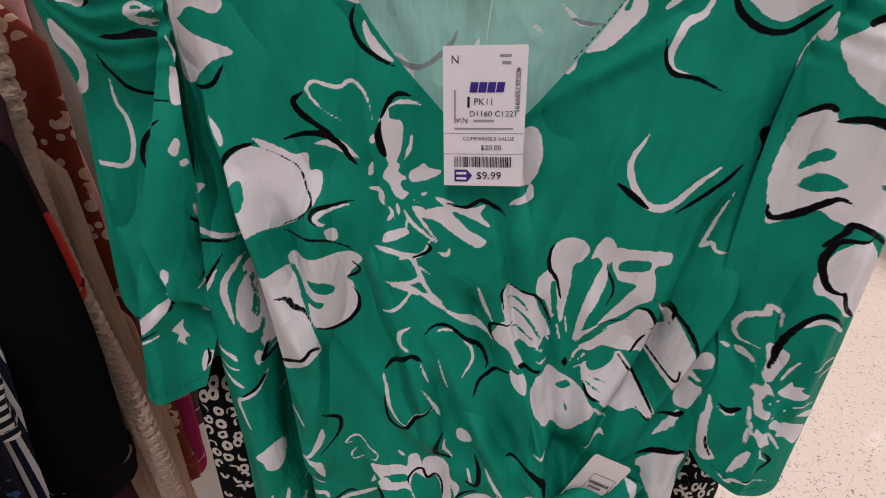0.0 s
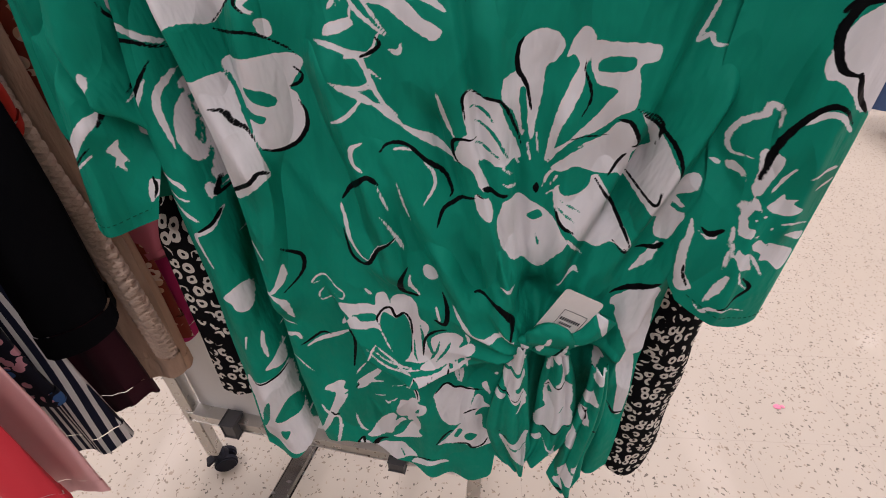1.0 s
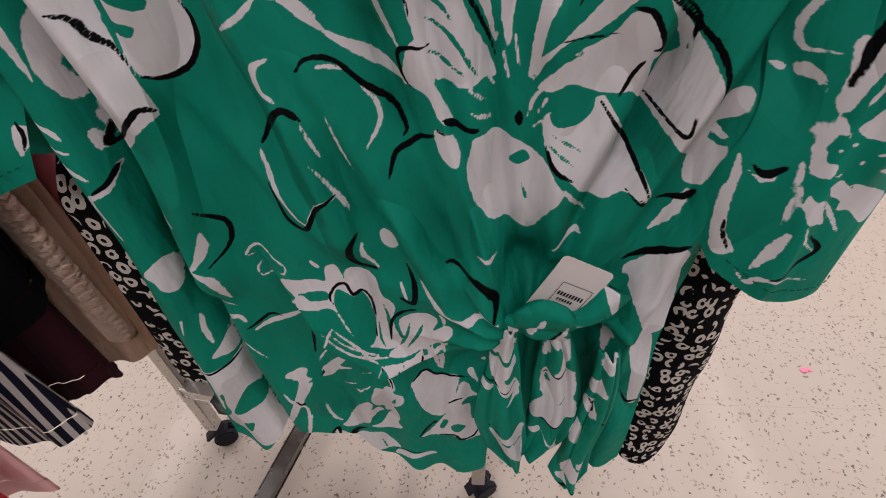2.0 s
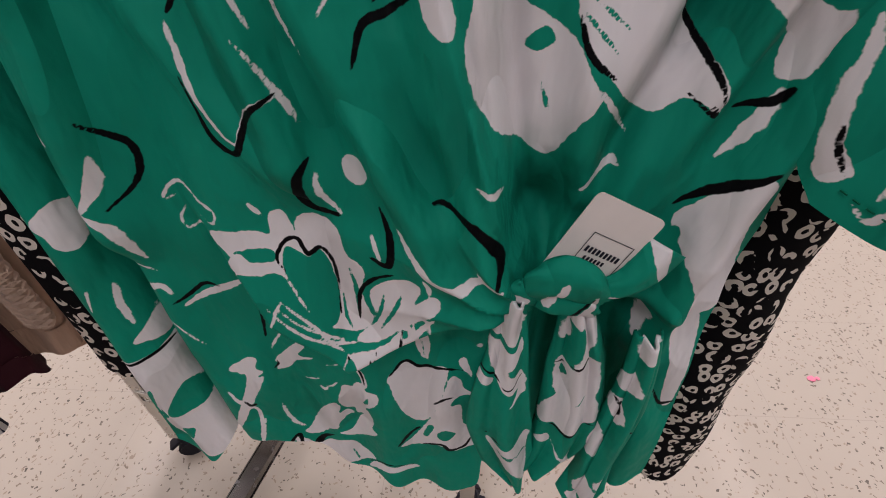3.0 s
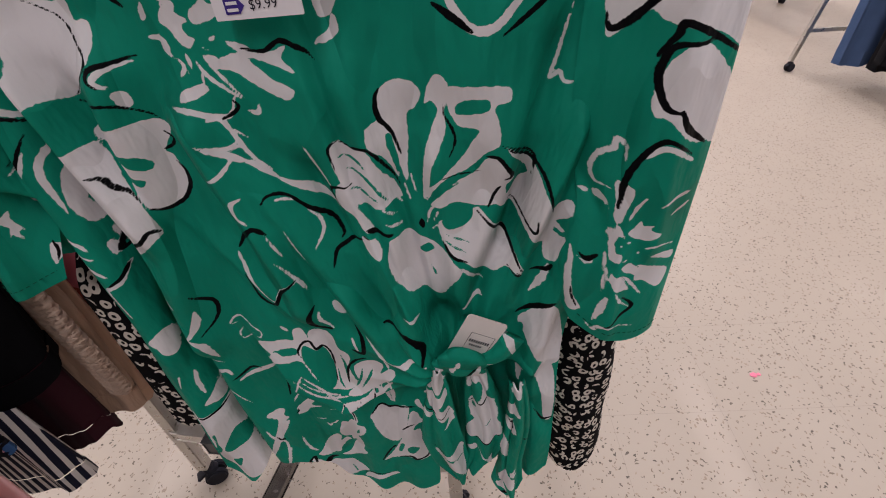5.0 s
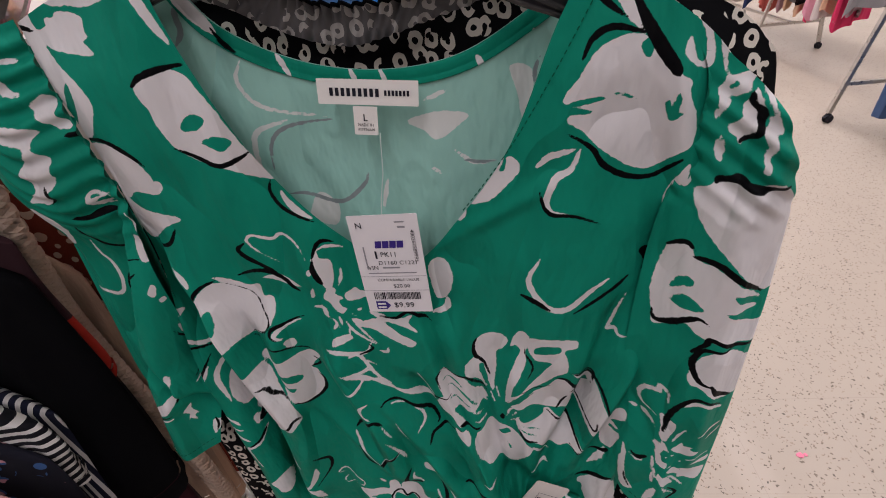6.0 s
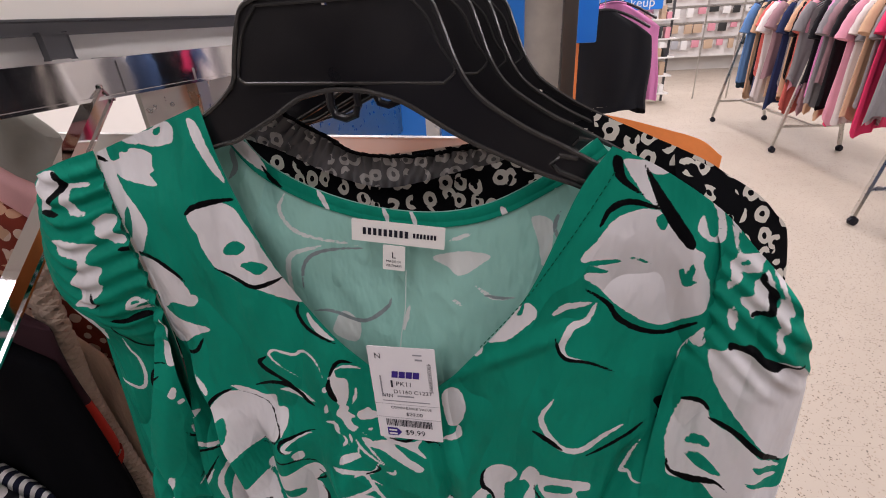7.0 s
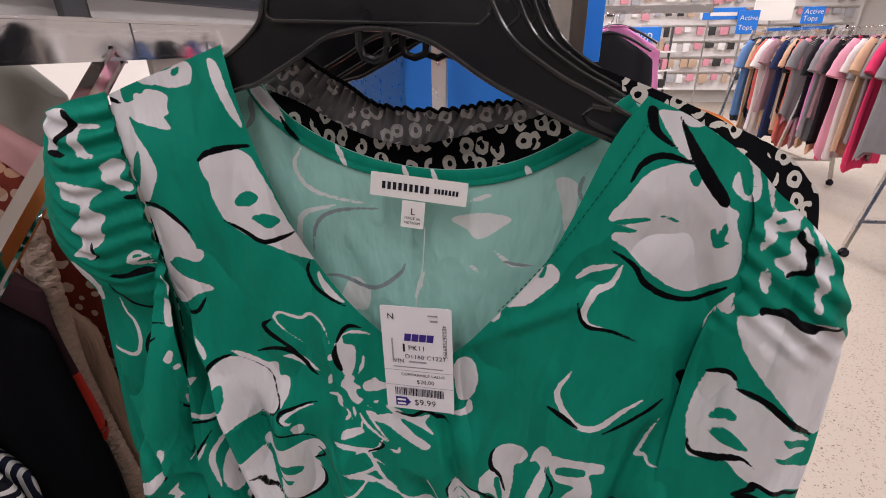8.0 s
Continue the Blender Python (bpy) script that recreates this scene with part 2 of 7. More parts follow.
# ---- helpers for meshes ----
def part(name, bm, mat, parent=None, label="", smooth=True):
    me = bpy.data.meshes.new(name)
    bm.to_mesh(me)
    bm.free()
    return dress(name, me, mat, parent, label, smooth)


def dress(name, me, mat, parent=None, label="", smooth=True):
    if mat:
        me.materials.append(mat)
    if smooth:
        me.shade_smooth()
        me.set_sharp_from_angle(angle=radians(40))
    ob = new(name, me)
    ob.parent = parent
    return tagged(ob, label)


def thing(name, label, category, group="", place=(0, 0, 0), turn=0.0, kind=""):
    ob = new(name)
    ob.empty_display_size = 0.05
    ob.matrix_world = pose(*place, 0, 0, turn)
    return tagged(ob, label, category, group, kind)


def box_bm(lo, hi, bevel=0.0, bm=None):
    bm = bm or bmesh.new()
    made = bmesh.ops.create_cube(bm, size=1.0)["verts"]
    size, mid = Vector(hi) - Vector(lo), (Vector(hi) + Vector(lo)) / 2
    for v in made:
        v.co = Vector([v.co[i] * size[i] + mid[i] for i in range(3)])
    if bevel:
        edges = list({e for v in made for e in v.link_edges})
        bmesh.ops.bevel(bm, geom=edges, offset=bevel, segments=2, affect="EDGES", profile=0.6)
    return bm


def bar_bm(a, b, wide, high, bevel=0.002, bm=None):
    """A rectangular tube from a to b."""
    bm = bm or bmesh.new()
    a, b = Vector(a), Vector(b)
    along = (b - a).normalized()
    side = along.cross(Vector((0, 0, 1)))
    side = Vector((1, 0, 0)) if side.length < 0.05 else side.normalized()
    up = side.cross(along)
    made = bmesh.ops.create_cube(bm, size=1.0)["verts"]
    for v in made:
        v.co = (a + b) / 2 + along * v.co.x * (b - a).length + side * v.co.y * wide + up * v.co.z * high
    if bevel:
        bmesh.ops.bevel(bm, geom=list({e for v in made for e in v.link_edges}), offset=bevel, segments=2, affect="EDGES")
    return bm


def tube_bm(points, radius, sides=10, bm=None):
    """A round tube through points, closed at its ends."""
    bm = bm or bmesh.new()
    points = [Vector(p) for p in points]
    rings = []
    for i, p in enumerate(points):
        d = (points[min(i + 1, len(points) - 1)] - points[max(i - 1, 0)]).normalized()
        s = d.cross(Vector((0.13, 0.21, 0.97)))
        s = s.normalized() if s.length > 0.05 else d.cross(Vector((1, 0, 0))).normalized()
        u = s.cross(d)
        r = radius[i] if isinstance(radius, (list, tuple)) else radius
        rings.append([bm.verts.new(p + (s * math.cos(t) + u * math.sin(t)) * r) for t in [2 * math.pi * k / sides for k in range(sides)]])
    for a, b in zip(rings, rings[1:]):
        for k in range(sides):
            bm.faces.new((a[k], a[(k + 1) % sides], b[(k + 1) % sides], b[k]))
    bm.faces.new(rings[0][::-1])
    bm.faces.new(rings[-1])
    bmesh.ops.recalc_face_normals(bm, faces=bm.faces[:])
    return bm


def curve_through(points, n=6, closed=False):
    """A smooth line through control points (Catmull-Rom)."""
    p = np.array(points, float)
    if len(p) < 3 and not closed:
        return p
    q = np.vstack([p[-1:], p, p[:2]]) if closed else np.vstack([2 * p[:1] - p[1:2], p, 2 * p[-1:] - p[-2:-1]])
    t = np.linspace(0, 1, n, endpoint=False)[:, None]
    out = []
    for a, b, c, d in zip(q, q[1:], q[2:], q[3:]):
        out.append(0.5 * (2 * b + (c - a) * t + (2 * a - 5 * b + 4 * c - d) * t**2 + (3 * b - a - 3 * c + d) * t**3))
    return np.vstack(out if closed else out + [p[-1:]])


def to_outline(p, line, closed=True):
    """The distance of points p from a line, the nearest place on it, and whether they lie inside it."""
    best, near = np.full(len(p), 1e9), np.zeros_like(p)
    inside = np.zeros(len(p), bool)
    ends = np.roll(line, -1, 0) if closed else line[1:]
    for a, b in zip(line, ends):
        ab = b - a
        f = np.clip(((p - a) @ ab) / max(ab @ ab, 1e-12), 0, 1)
        at = a + f[:, None] * ab
        d = ((p - at) ** 2).sum(1)
        closer = d < best
        best[closer], near[closer] = d[closer], at[closer]
        if closed:
            cross = (a[1] > p[:, 1]) != (b[1] > p[:, 1])
            with np.errstate(divide="ignore", invalid="ignore"):
                inside ^= cross & (p[:, 0] < (b[0] - a[0]) * (p[:, 1] - a[1]) / (b[1] - a[1]) + a[0])
    return np.sqrt(best), near, inside


class Print:
    """A print painted on a cloth laid flat, in millimetres: fills and brush strokes kept as signed distances."""
    FAR = 5.0

    def __init__(self, places):
        self.p = np.array(places, float)
        self.ink, self.line = np.full(len(self.p), -self.FAR), np.full(len(self.p), -self.FAR)

    def lay(self, kind, near, signed):
        signed = np.clip(signed, -self.FAR, self.FAR)
        if kind == "w":
            self.ink[near] = np.maximum(self.ink[near], signed)
        elif kind == "g":
            self.ink[near] = np.minimum(self.ink[near], -signed)
        elif kind == "b":
            self.line[near] = np.maximum(self.line[near], signed)

    def around(self, line, margin):
        lo, hi = line.min(0) - margin, line.max(0) + margin
        return np.nonzero(((self.p > lo) & (self.p < hi)).all(1))[0]

    def fill(self, kind, *points):
        line = curve_through(points, 5, True)
        near = self.around(line, self.FAR)
        if len(near):
            d, _, inside = to_outline(self.p[near], line)
            self.lay(kind, near, np.where(inside, d, -d))

    def stroke(self, kind, width, *points):
        """A brush stroke that swells in its middle and thins to its ends."""
        line = curve_through(points, 6)
        near = self.around(line, self.FAR + width)
        if not len(near):
            return
        p = self.p[near]
        best = np.full(len(p), -1e9)
        for i, (a, b) in enumerate(zip(line, line[1:])):
            ab = b - a
            f = np.clip(((p - a) @ ab) / max(ab @ ab, 1e-12), 0, 1)
            s = (i + f) / (len(line) - 1)
            d = np.sqrt(((p - a - f[:, None] * ab) ** 2).sum(1))
            best = np.maximum(best, width * (0.28 + 0.72 * np.sin(np.pi * np.clip(s, 0.0, 1)) ** 0.7) / 2 - d)
        self.lay(kind, near, best)


def sheet(name, outline, depth, step, mat, parent, paint=None, label=""):
    """A cloth panel: a fine grid cut to an outline (x and z, millimetres), its y from depth(x, z) in metres."""
    lo, hi = outline.min(0) - step, outline.max(0) + step
    nx, nz = int((hi[0] - lo[0]) / step) + 2, int((hi[1] - lo[1]) / step) + 2
    gx, gz = np.meshgrid(lo[0] + step * np.arange(nx), lo[1] + step * np.arange(nz))
    p = np.stack([gx.ravel(), gz.ravel()], 1)
    d, near, inside = to_outline(p, outline)
    keep = inside | (d < step * 1.45)
    p = np.where((~inside & keep)[:, None], near, p)
    n = np.arange(nx * nz).reshape(nz, nx)
    quads = np.stack([n[:-1, :-1], n[:-1, 1:], n[1:, 1:], n[1:, :-1]], -1).reshape(-1, 4)
    quads = quads[keep[quads].all(1) & inside[quads].any(1)]
    used, quads = np.unique(quads, return_inverse=True)
    p, quads = p[used], quads.reshape(-1, 4)
    x, z = p[:, 0] / 1000, p[:, 1] / 1000
    me = bpy.data.meshes.new(name)
    me.vertices.add(len(p))
    me.vertices.foreach_set("co", np.stack([x, depth(x, z), z], 1).astype(np.float32).ravel())
    me.loops.add(quads.size)
    me.loops.foreach_set("vertex_index", quads.astype(np.int32).ravel())
    me.polygons.add(len(quads))
    me.polygons.foreach_set("loop_start", np.arange(0, quads.size, 4, dtype=np.int32))
    me.update(calc_edges=True)
    if paint:
        pr = Print(p)
        paint(pr)
        for key, values in (("ink", pr.ink), ("line", pr.line)):
            me.attributes.new(key, "FLOAT", "POINT").data.foreach_set("value", values.astype(np.float32))
    me.materials.append(mat)
    me.shade_smooth()
    ob = new(name, me)
    ob.parent = parent
    return tagged(ob, label)


def ring_of(*runs):
    """An outline of several smooth runs that meet in corners."""
    return np.vstack([curve_through(r, 8)[:-1] for r in runs])


def smooth01(v, a, b):
    t = np.clip((v - a) / (b - a), 0, 1)
    return t * t * (3 - 2 * t)


def ridge(x, z, a, b, amount, width, fade=0.02):
    """A fold from a to b (metres, x and z) that stands amount proud and dies out past its ends."""
    ax, az, bx, bz = *a, *b
    dx, dz = bx - ax, bz - az
    n = math.hypot(dx, dz)
    s = ((x - ax) * dx + (z - az) * dz) / n
    d = ((x - ax) * dz - (z - az) * dx) / n
    along = smooth01(s, -fade, fade) * (1 - smooth01(s, n - fade, n + fade))
    return 1.4 * amount * np.exp(-((d / width) ** 2)) * along


# ---- the shop: floor, walls, ceiling ----
def slab(name, lo, hi, mat, label="", category=""):
    return tagged(part(name, box_bm(lo, hi), mat, smooth=False), label, category, kind="structure")


slab("floor", (-5, -5, -0.1), (9, 12.2, 0), vinyl, "cream speckled vinyl tile shop floor, polished", "floor")
wall_paint = material("wall_paint", (0.66, 0.63, 0.60), 0.8)
wire(wall_paint, mixed(wall_paint, noise_tex(wall_paint, 1.2, 6), (0.60, 0.57, 0.54), (0.70, 0.67, 0.64)), bsdf(wall_paint).inputs["Base Color"])
ceiling_board = material("ceiling_board", (0.70, 0.69, 0.67), 0.9)
bump(ceiling_board, noise_tex(ceiling_board, 90, 3), 0.3, 0.003)
slab("wall_north", (-5, 12.2, 0), (9, 12.35, CEILING), wall_paint, "pale grey shop back wall", "wall")
slab("wall_south", (-5, -5.15, 0), (9, -5, CEILING), wall_paint, "pale grey shop wall", "wall")
slab("wall_west", (-5.15, -5, 0), (-5, 12.2, CEILING), wall_paint, "pale grey shop wall", "wall")
slab("wall_east", (9, -5, 0), (9.15, 12.2, CEILING), wall_paint, "pale grey shop wall", "wall")
slab("ceiling", (-5, -5, CEILING), (9, 12.2, CEILING + 0.1), ceiling_board, "white ceiling boards", "ceiling")
for lx, _ in LAMP_ROWS:
    for ly in LAMP_STEPS:
        lamp_box = thing("ceiling_light", "white fluorescent ceiling light", "ceiling light", "ceiling lights", (lx, ly, CEILING))
        bm = box_bm((-0.21, -1.36, -0.08), (0.21, 1.36, 0))
        part("housing", bm, white_paint, lamp_box, smooth=False)
        bm = box_bm((-0.2, -1.35, -0.1), (-0.185, 1.35, -0.08))
        box_bm((0.185, -1.35, -0.1), (0.2, 1.35, -0.08), bm=bm)
        part("rim", bm, white_paint, lamp_box, smooth=False)


# ---- the rack that holds the blouse ----
def caster_parts(rack, x, y, top, turn=0.0):
    """A twin-wheel caster under a leg."""
    c, s = math.cos(turn), math.sin(turn)
    at = lambda u, v, z: (x + c * u - s * v, y + s * u + c * v, z)
    bm = tube_bm([at(0.012, 0, 0.046), at(0.006, 0, 0.056), at(0, 0, 0.062), at(0, 0, top)], [0.017, 0.018, 0.012, 0.006], 12)
    fork = part("caster", bm, rubber, rack, "dark rubber twin-wheel caster")
    for side in (-0.013, 0.013):
        bm = bmesh.new()
        made = bmesh.ops.create_cone(bm, cap_ends=True, segments=24, radius1=0.027, radius2=0.027, depth=0.017)["verts"]
        bmesh.ops.bevel(bm, geom=[e for e in bm.edges if e.calc_face_angle(0) > 1], offset=0.004, segments=2, affect="EDGES")
        for v in bm.verts:
            v.co = at(v.co.x + 0.012, v.co.z + side, v.co.y + 0.028)
        part("wheel", bm, rubber, fork)
    bm = box_bm((-0.012, -0.012, -0.004), (0.02, 0.012, 0.004), 0.002)
    bm.transform(Matrix.Translation(at(-0.018, 0, 0.045)) @ pose(0, 0, 0, 0, -35, math.degrees(turn)))
    part("brake", bm, rubber, fork)


rack = thing("garment_rack", "chrome rolling garment rack holding blouses", "clothes rack")
LEG_L, LEG_R = Vector((-0.518, 0.600)), Vector((0.116, 0.502))
ALONG = (LEG_R - LEG_L).normalized()
BACK = Vector((-ALONG.y, ALONG.x))
for leg in (LEG_L, LEG_R, LEG_L + BACK * 1.25, LEG_R + BACK * 1.25):
    high = 0.92 if leg != LEG_R else 0.30
    part("leg", bar_bm((leg.x, leg.y, 0.075), (leg.x, leg.y, high), 0.028, 0.028), steel, rack)
    caster_parts(rack, leg.x, leg.y, 0.08, 0.5)
for off in (0.0, 1.25):
    a, b = LEG_L + BACK * off, LEG_R + BACK * off
    part("base_rail", bar_bm((a.x, a.y, 0.245), (b.x, b.y, 0.245), 0.03, 0.03), steel, rack)
for leg in (LEG_L, LEG_R):
    b = leg + BACK * 1.25
    part("side_rail", bar_bm((leg.x, leg.y, 0.22), (b.x, b.y, 0.22), 0.026, 0.026), steel, rack)
part("foot_bar", bar_bm((-0.250, 0.640, 0.150), (-0.345, 0.290, 0.135), 0.030, 0.022), dark_mirror_steel, rack)
def side(y, z, out=0.0):
    """A place along the rack's side rail, out metres to its outer side."""
    return (-0.29 + 0.155 * (y - 0.42) - out, y, z)


part("rail_joint", bar_bm(side(0.515, 1.381), side(0.5165, 1.381), 0.0286, 0.0366, 0.0), grey_frame, rack)
part("side_top_rail", bar_bm(side(0.12, 1.381), side(1.55, 1.381), 0.028, 0.036, 0.003), chrome, rack, "mirror-bright chrome rail")
for y in (0.62, 1.5):
    part("upright", bar_bm(side(y, 0.245), side(y, 1.381), 0.026, 0.026), steel, rack)
part("waterfall_arm", bar_bm((-0.270, 0.492, 1.368), (-0.262, 0.262, 1.185), 0.011, 0.016, 0.002), chrome, rack, "sloping chrome display arm")
part("side_panel", bar_bm(side(0.54, 1.255), side(1.50, 1.255), 0.004, 0.215, 0.001), steel, rack, "sheet steel side panel")
part("end_board", bar_bm((LEG_L.x + 0.02, LEG_L.y + 0.012, 0.785), (LEG_R.x - 0.02, LEG_R.y + 0.012, 0.785), 0.006, 1.05, 0.001), white_paint, rack, "white end board of the rack")
part("rail_clip", bar_bm((-0.058, 0.515, 0.238), (-0.026, 0.510, 0.238), 0.034, 0.03), grey_frame, rack, "black clip on the base rail")
part("rail_clip", bar_bm((-0.425, 0.570, 0.250), (-0.395, 0.566, 0.250), 0.036, 0.045), grey_frame, rack, "black clip on the base rail")
part("hang_arm", bar_bm((0.03, 0.26, 1.515), (-0.02, 1.06, 1.515), 0.014, 0.028), chrome, rack)
mid_l, mid_r = LEG_L + BACK * 0.47, LEG_R + BACK * 0.47
part("mid_rail", bar_bm((mid_l.x, mid_l.y, 0.22), (mid_r.x, mid_r.y, 0.22), 0.026, 0.026), steel, rack)
post = mid_l.lerp(mid_r, 0.67)
part("post", bar_bm((post.x, post.y, 0.22), (post.x, post.y, 1.53), 0.028, 0.028), steel, rack)


def paint_body(pr):
    """The flowers of the front: pale petals, dark brush lines, ground showing through."""
    pr.fill("w", (-121.5, 1131), (-112, 1149.5), (-97.5, 1160.5), (-76, 1153.5), (-65.5, 1145.5), (-58, 1130.5), (-63, 1118.5), (-83.5, 1103.5), (-97, 1106), (-122, 1091), (-121.5, 1122))
    pr.fill("g", (-103.5, 1140), (-101, 1132.5), (-102.5, 1121.5), (-119.5, 1123.5), (-109, 1137))
    pr.fill("w", (-94.5, 1166), (-80.5, 1160.5), (-70, 1155.5), (-60, 1156), (-59.5, 1146), (-51.5, 1145.5), (-50.5, 1136), (-56.5, 1125), (-61.5, 1135.5), (-67, 1146.5), (-78, 1154.5), (-88.5, 1159))
    pr.stroke("b", 3.4, (-115, 1146), (-110.5, 1154.5), (-104, 1160), (-93, 1162.5))
    pr.stroke("b", 1.7, (-98.5, 1162.5), (-78, 1153.5), (-67, 1146.5), (-61.5, 1135.5), (-57.5, 1129), (-58.5, 1123), (-68, 1114.5), (-84.5, 1103.5))
    pr.stroke("b", 1.9, (-84, 1104), (-81, 1099.5), (-55.5, 1103.5), (-42.5, 1096.5), (-30, 1088))
    pr.fill("w", (-121.5, 1067.5), (-86, 1077.5), (-78, 1071), (-71.5, 1049.5), (-65.5, 1033), (-60.5, 1014), (-63, 1009.5), (-68, 1010), (-91.5, 990), (-115, 990.5), (-116.5, 1012), (-118.5, 1029.5), (-120, 1051.5))
    pr.fill("w", (-80, 1084.5), (-48, 1089.5), (-26, 1086.5), (-38.5, 1069.5), (-34.5, 1063), (-31.5, 1042.5), (-42.5, 1030), (-60, 1028), (-66.5, 1040), (-69.5, 1057.5), (-76, 1072.5))
    pr.fill("g", (-64, 1071.5), (-53.5, 1069), (-47.5, 1062.5), (-49.5, 1058), (-56, 1060.5), (-63.5, 1067))
    pr.fill("g", (-71.5, 1055.5), (-62, 1055), (-55, 1052.5), (-56.5, 1048.5), (-68.5, 1049))
    pr.stroke("b", 2.4, (-36, 1082), (-29, 1077), (-32.5, 1071.5), (-39.5, 1068.5))
    pr.stroke("b", 3.2, (-35.5, 1061), (-31, 1052), (-33, 1041), (-42.5, 1030.5), (-55, 1027.5), (-63, 1029.5))
    pr.stroke("b", 2.2, (-87, 1060.5), (-80.5, 1057.5), (-76, 1049.5), (-70, 1043), (-65.5, 1034))
    pr.stroke("b", 3.2, (-115.5, 993.5), (-113, 982), (-73, 1009.5), (-66, 1016), (-61, 1013))
    pr.stroke("w", 3.5, (-114.5, 985.5), (-91.5, 990), (-68.5, 1007.5), (-61, 1010.5))
    pr.fill("w", (-122.5, 1058), (-121, 1048), (-119.5, 1030.5), (-117.5, 1011), (-121.5, 1014), (-126.5, 1028.5), (-126, 1043.5))
    pr.fill("g", (-120, 1038), (-118.5, 1034), (-118, 1019.5), (-120, 1026.5))
    pr.stroke("w", 4, (-149, 1003), (-135, 998.5), (-130, 992.5))
    pr.stroke("w", 2.5, (-147.5, 988.5), (-129, 984))
    pr.stroke("w", 4.5, (-149.5, 979), (-137, 972.5), (-128.5, 965.5))
    pr.stroke("w", 3.4, (-119, 994), (-117.5, 981))
    pr.stroke("w", 4, (-115.5, 971), (-122.5, 958), (-136, 952), (-135.5, 937.5), (-131, 919))
    pr.stroke("b", 3, (-133, 955.5), (-121, 962.5), (-116, 970.5))
    pr.stroke("w", 4, (-111.5, 943), (-88, 950), (-77, 943.5))
    pr.stroke("b", 4.4, (-59, 1194.5), (-65.5, 1189), (-62, 1182), (-52.5, 1175), (-41, 1168.5))
    pr.stroke("b", 4.2, (-74.5, 1165), (-61, 1169), (-47.5, 1168.5), (-37.5, 1163.5), (-31.5, 1155.5), (-26.5, 1150.5))
    pr.stroke("b", 3, (-30, 1126.5), (-43.5, 1124.5), (-54.5, 1123), (-57.5, 1118), (-52.5, 1113))
    pr.stroke("w", 3.6, (-33.5, 1124), (-47.5, 1122), (-54.5, 1117), (-48.5, 1112.5))
    pr.fill("w", (-49, 1109), (-42.5, 1108), (-42.5, 1100.5), (-47, 1099.5))
    pr.fill("w", (-91, 1306.5), (-80, 1314.5), (-60, 1314.5), (-47, 1295), (-32.5, 1265), (-19.5, 1243.5), (-52.5, 1253.5), (-68.5, 1260), (-81, 1269.5), (-86.5, 1285), (-87, 1294))
    pr.fill("g", (-70, 1284), (-61.5, 1289), (-54, 1286), (-60, 1279.5), (-70, 1279))
    pr.fill("g", (-61.5, 1271.5), (-50, 1274.5), (-40, 1271), (-48.5, 1264.5), (-56.5, 1268))
    pr.stroke("b", 4, (-92, 1308), (-84.5, 1313), (-70, 1316.5), (-55, 1318))
    pr.stroke("b", 3.4, (-82, 1268.5), (-68.5, 1262), (-55, 1255), (-41, 1258.5), (-31.5, 1263))
    pr.fill("w", (-78, 1368.5), (-71.5, 1365), (-66, 1350), (-58.5, 1329), (-65, 1334.5), (-72.5, 1348), (-77, 1358.5))
    pr.stroke("b", 3.4, (-151.5, 1275.5), (-126.5, 1276.5), (-113.5, 1267.5), (-106.5, 1258))
    pr.fill("w", (-144.5, 1272.5), (-120, 1274), (-109.5, 1261), (-106, 1245), (-118.5, 1246.5), (-135, 1244.5), (-144, 1256.5))
    pr.fill("w", (-135.5, 1246), (-103, 1246.5), (-106, 1237), (-120.5, 1240.5), (-131, 1235))
    pr.fill("w", (-136.5, 1239.5), (-125, 1227.5), (-99, 1217), (-113, 1211), (-134, 1197.5), (-137.5, 1217.5))
    pr.stroke("b", 3, (-132.5, 1195.5), (-115.5, 1197.5), (-106, 1209.5))
    pr.fill("w", (-152.5, 1195), (-143, 1196.5), (-139, 1187), (-155, 1174))
    pr.fill("w", (-117, 1180.5), (-110.5, 1171.5), (-111, 1161.5), (-115, 1169))
    pr.fill("w", (-161, 1130), (-156, 1134.5), (-152.5, 1132), (-158.5, 1127.5))
    pr.fill("w", (-145, 1132.5), (-139, 1134.5), (-135, 1130.5), (-142, 1126.5))
    pr.stroke("w", 3, (-168, 1139.5), (-159, 1144.5))
    pr.stroke("b", 3, (-23.5, 1243), (-26, 1234), (-21, 1222.5), (-11, 1215), (0, 1210))
    pr.fill("w", (-19, 1235.5), (-12.5, 1225.5), (-1.5, 1213.5), (-11, 1216.5), (-18, 1225))
    pr.stroke("w", 3.5, (-150.5, 1110), (-139, 1102.5), (-124, 1088))
    pr.stroke("b", 2.4, (-156.5, 1096), (-137, 1094.5), (-124, 1085.5))
    pr.stroke("b", 2.6, (-129.5, 1082), (-148.5, 1052.5), (-181, 1007))
    pr.stroke("w", 3.6, (-134, 1071), (-143, 1057), (-174, 1014.5))
    pr.stroke("w", 4.5, (-124, 1073), (-132, 1055), (-128.5, 1025))
    pr.fill("w", (108.5, 1222.5), (119.5, 1237), (129, 1249.5), (136.5, 1250.5), (140.5, 1242.5), (133, 1233), (121.5, 1222.5), (113.5, 1220.5))
    pr.fill("w", (97.5, 1211), (103.5, 1218.5), (105.5, 1214), (101.5, 1208.5))
    pr.fill("g", (127.5, 1242), (130.5, 1249.5), (132, 1248.5), (130.5, 1242))
    pr.fill("w", (75, 1171), (82, 1178), (89.5, 1173), (91.5, 1157), (86, 1142.5), (78, 1141), (75, 1157.5))
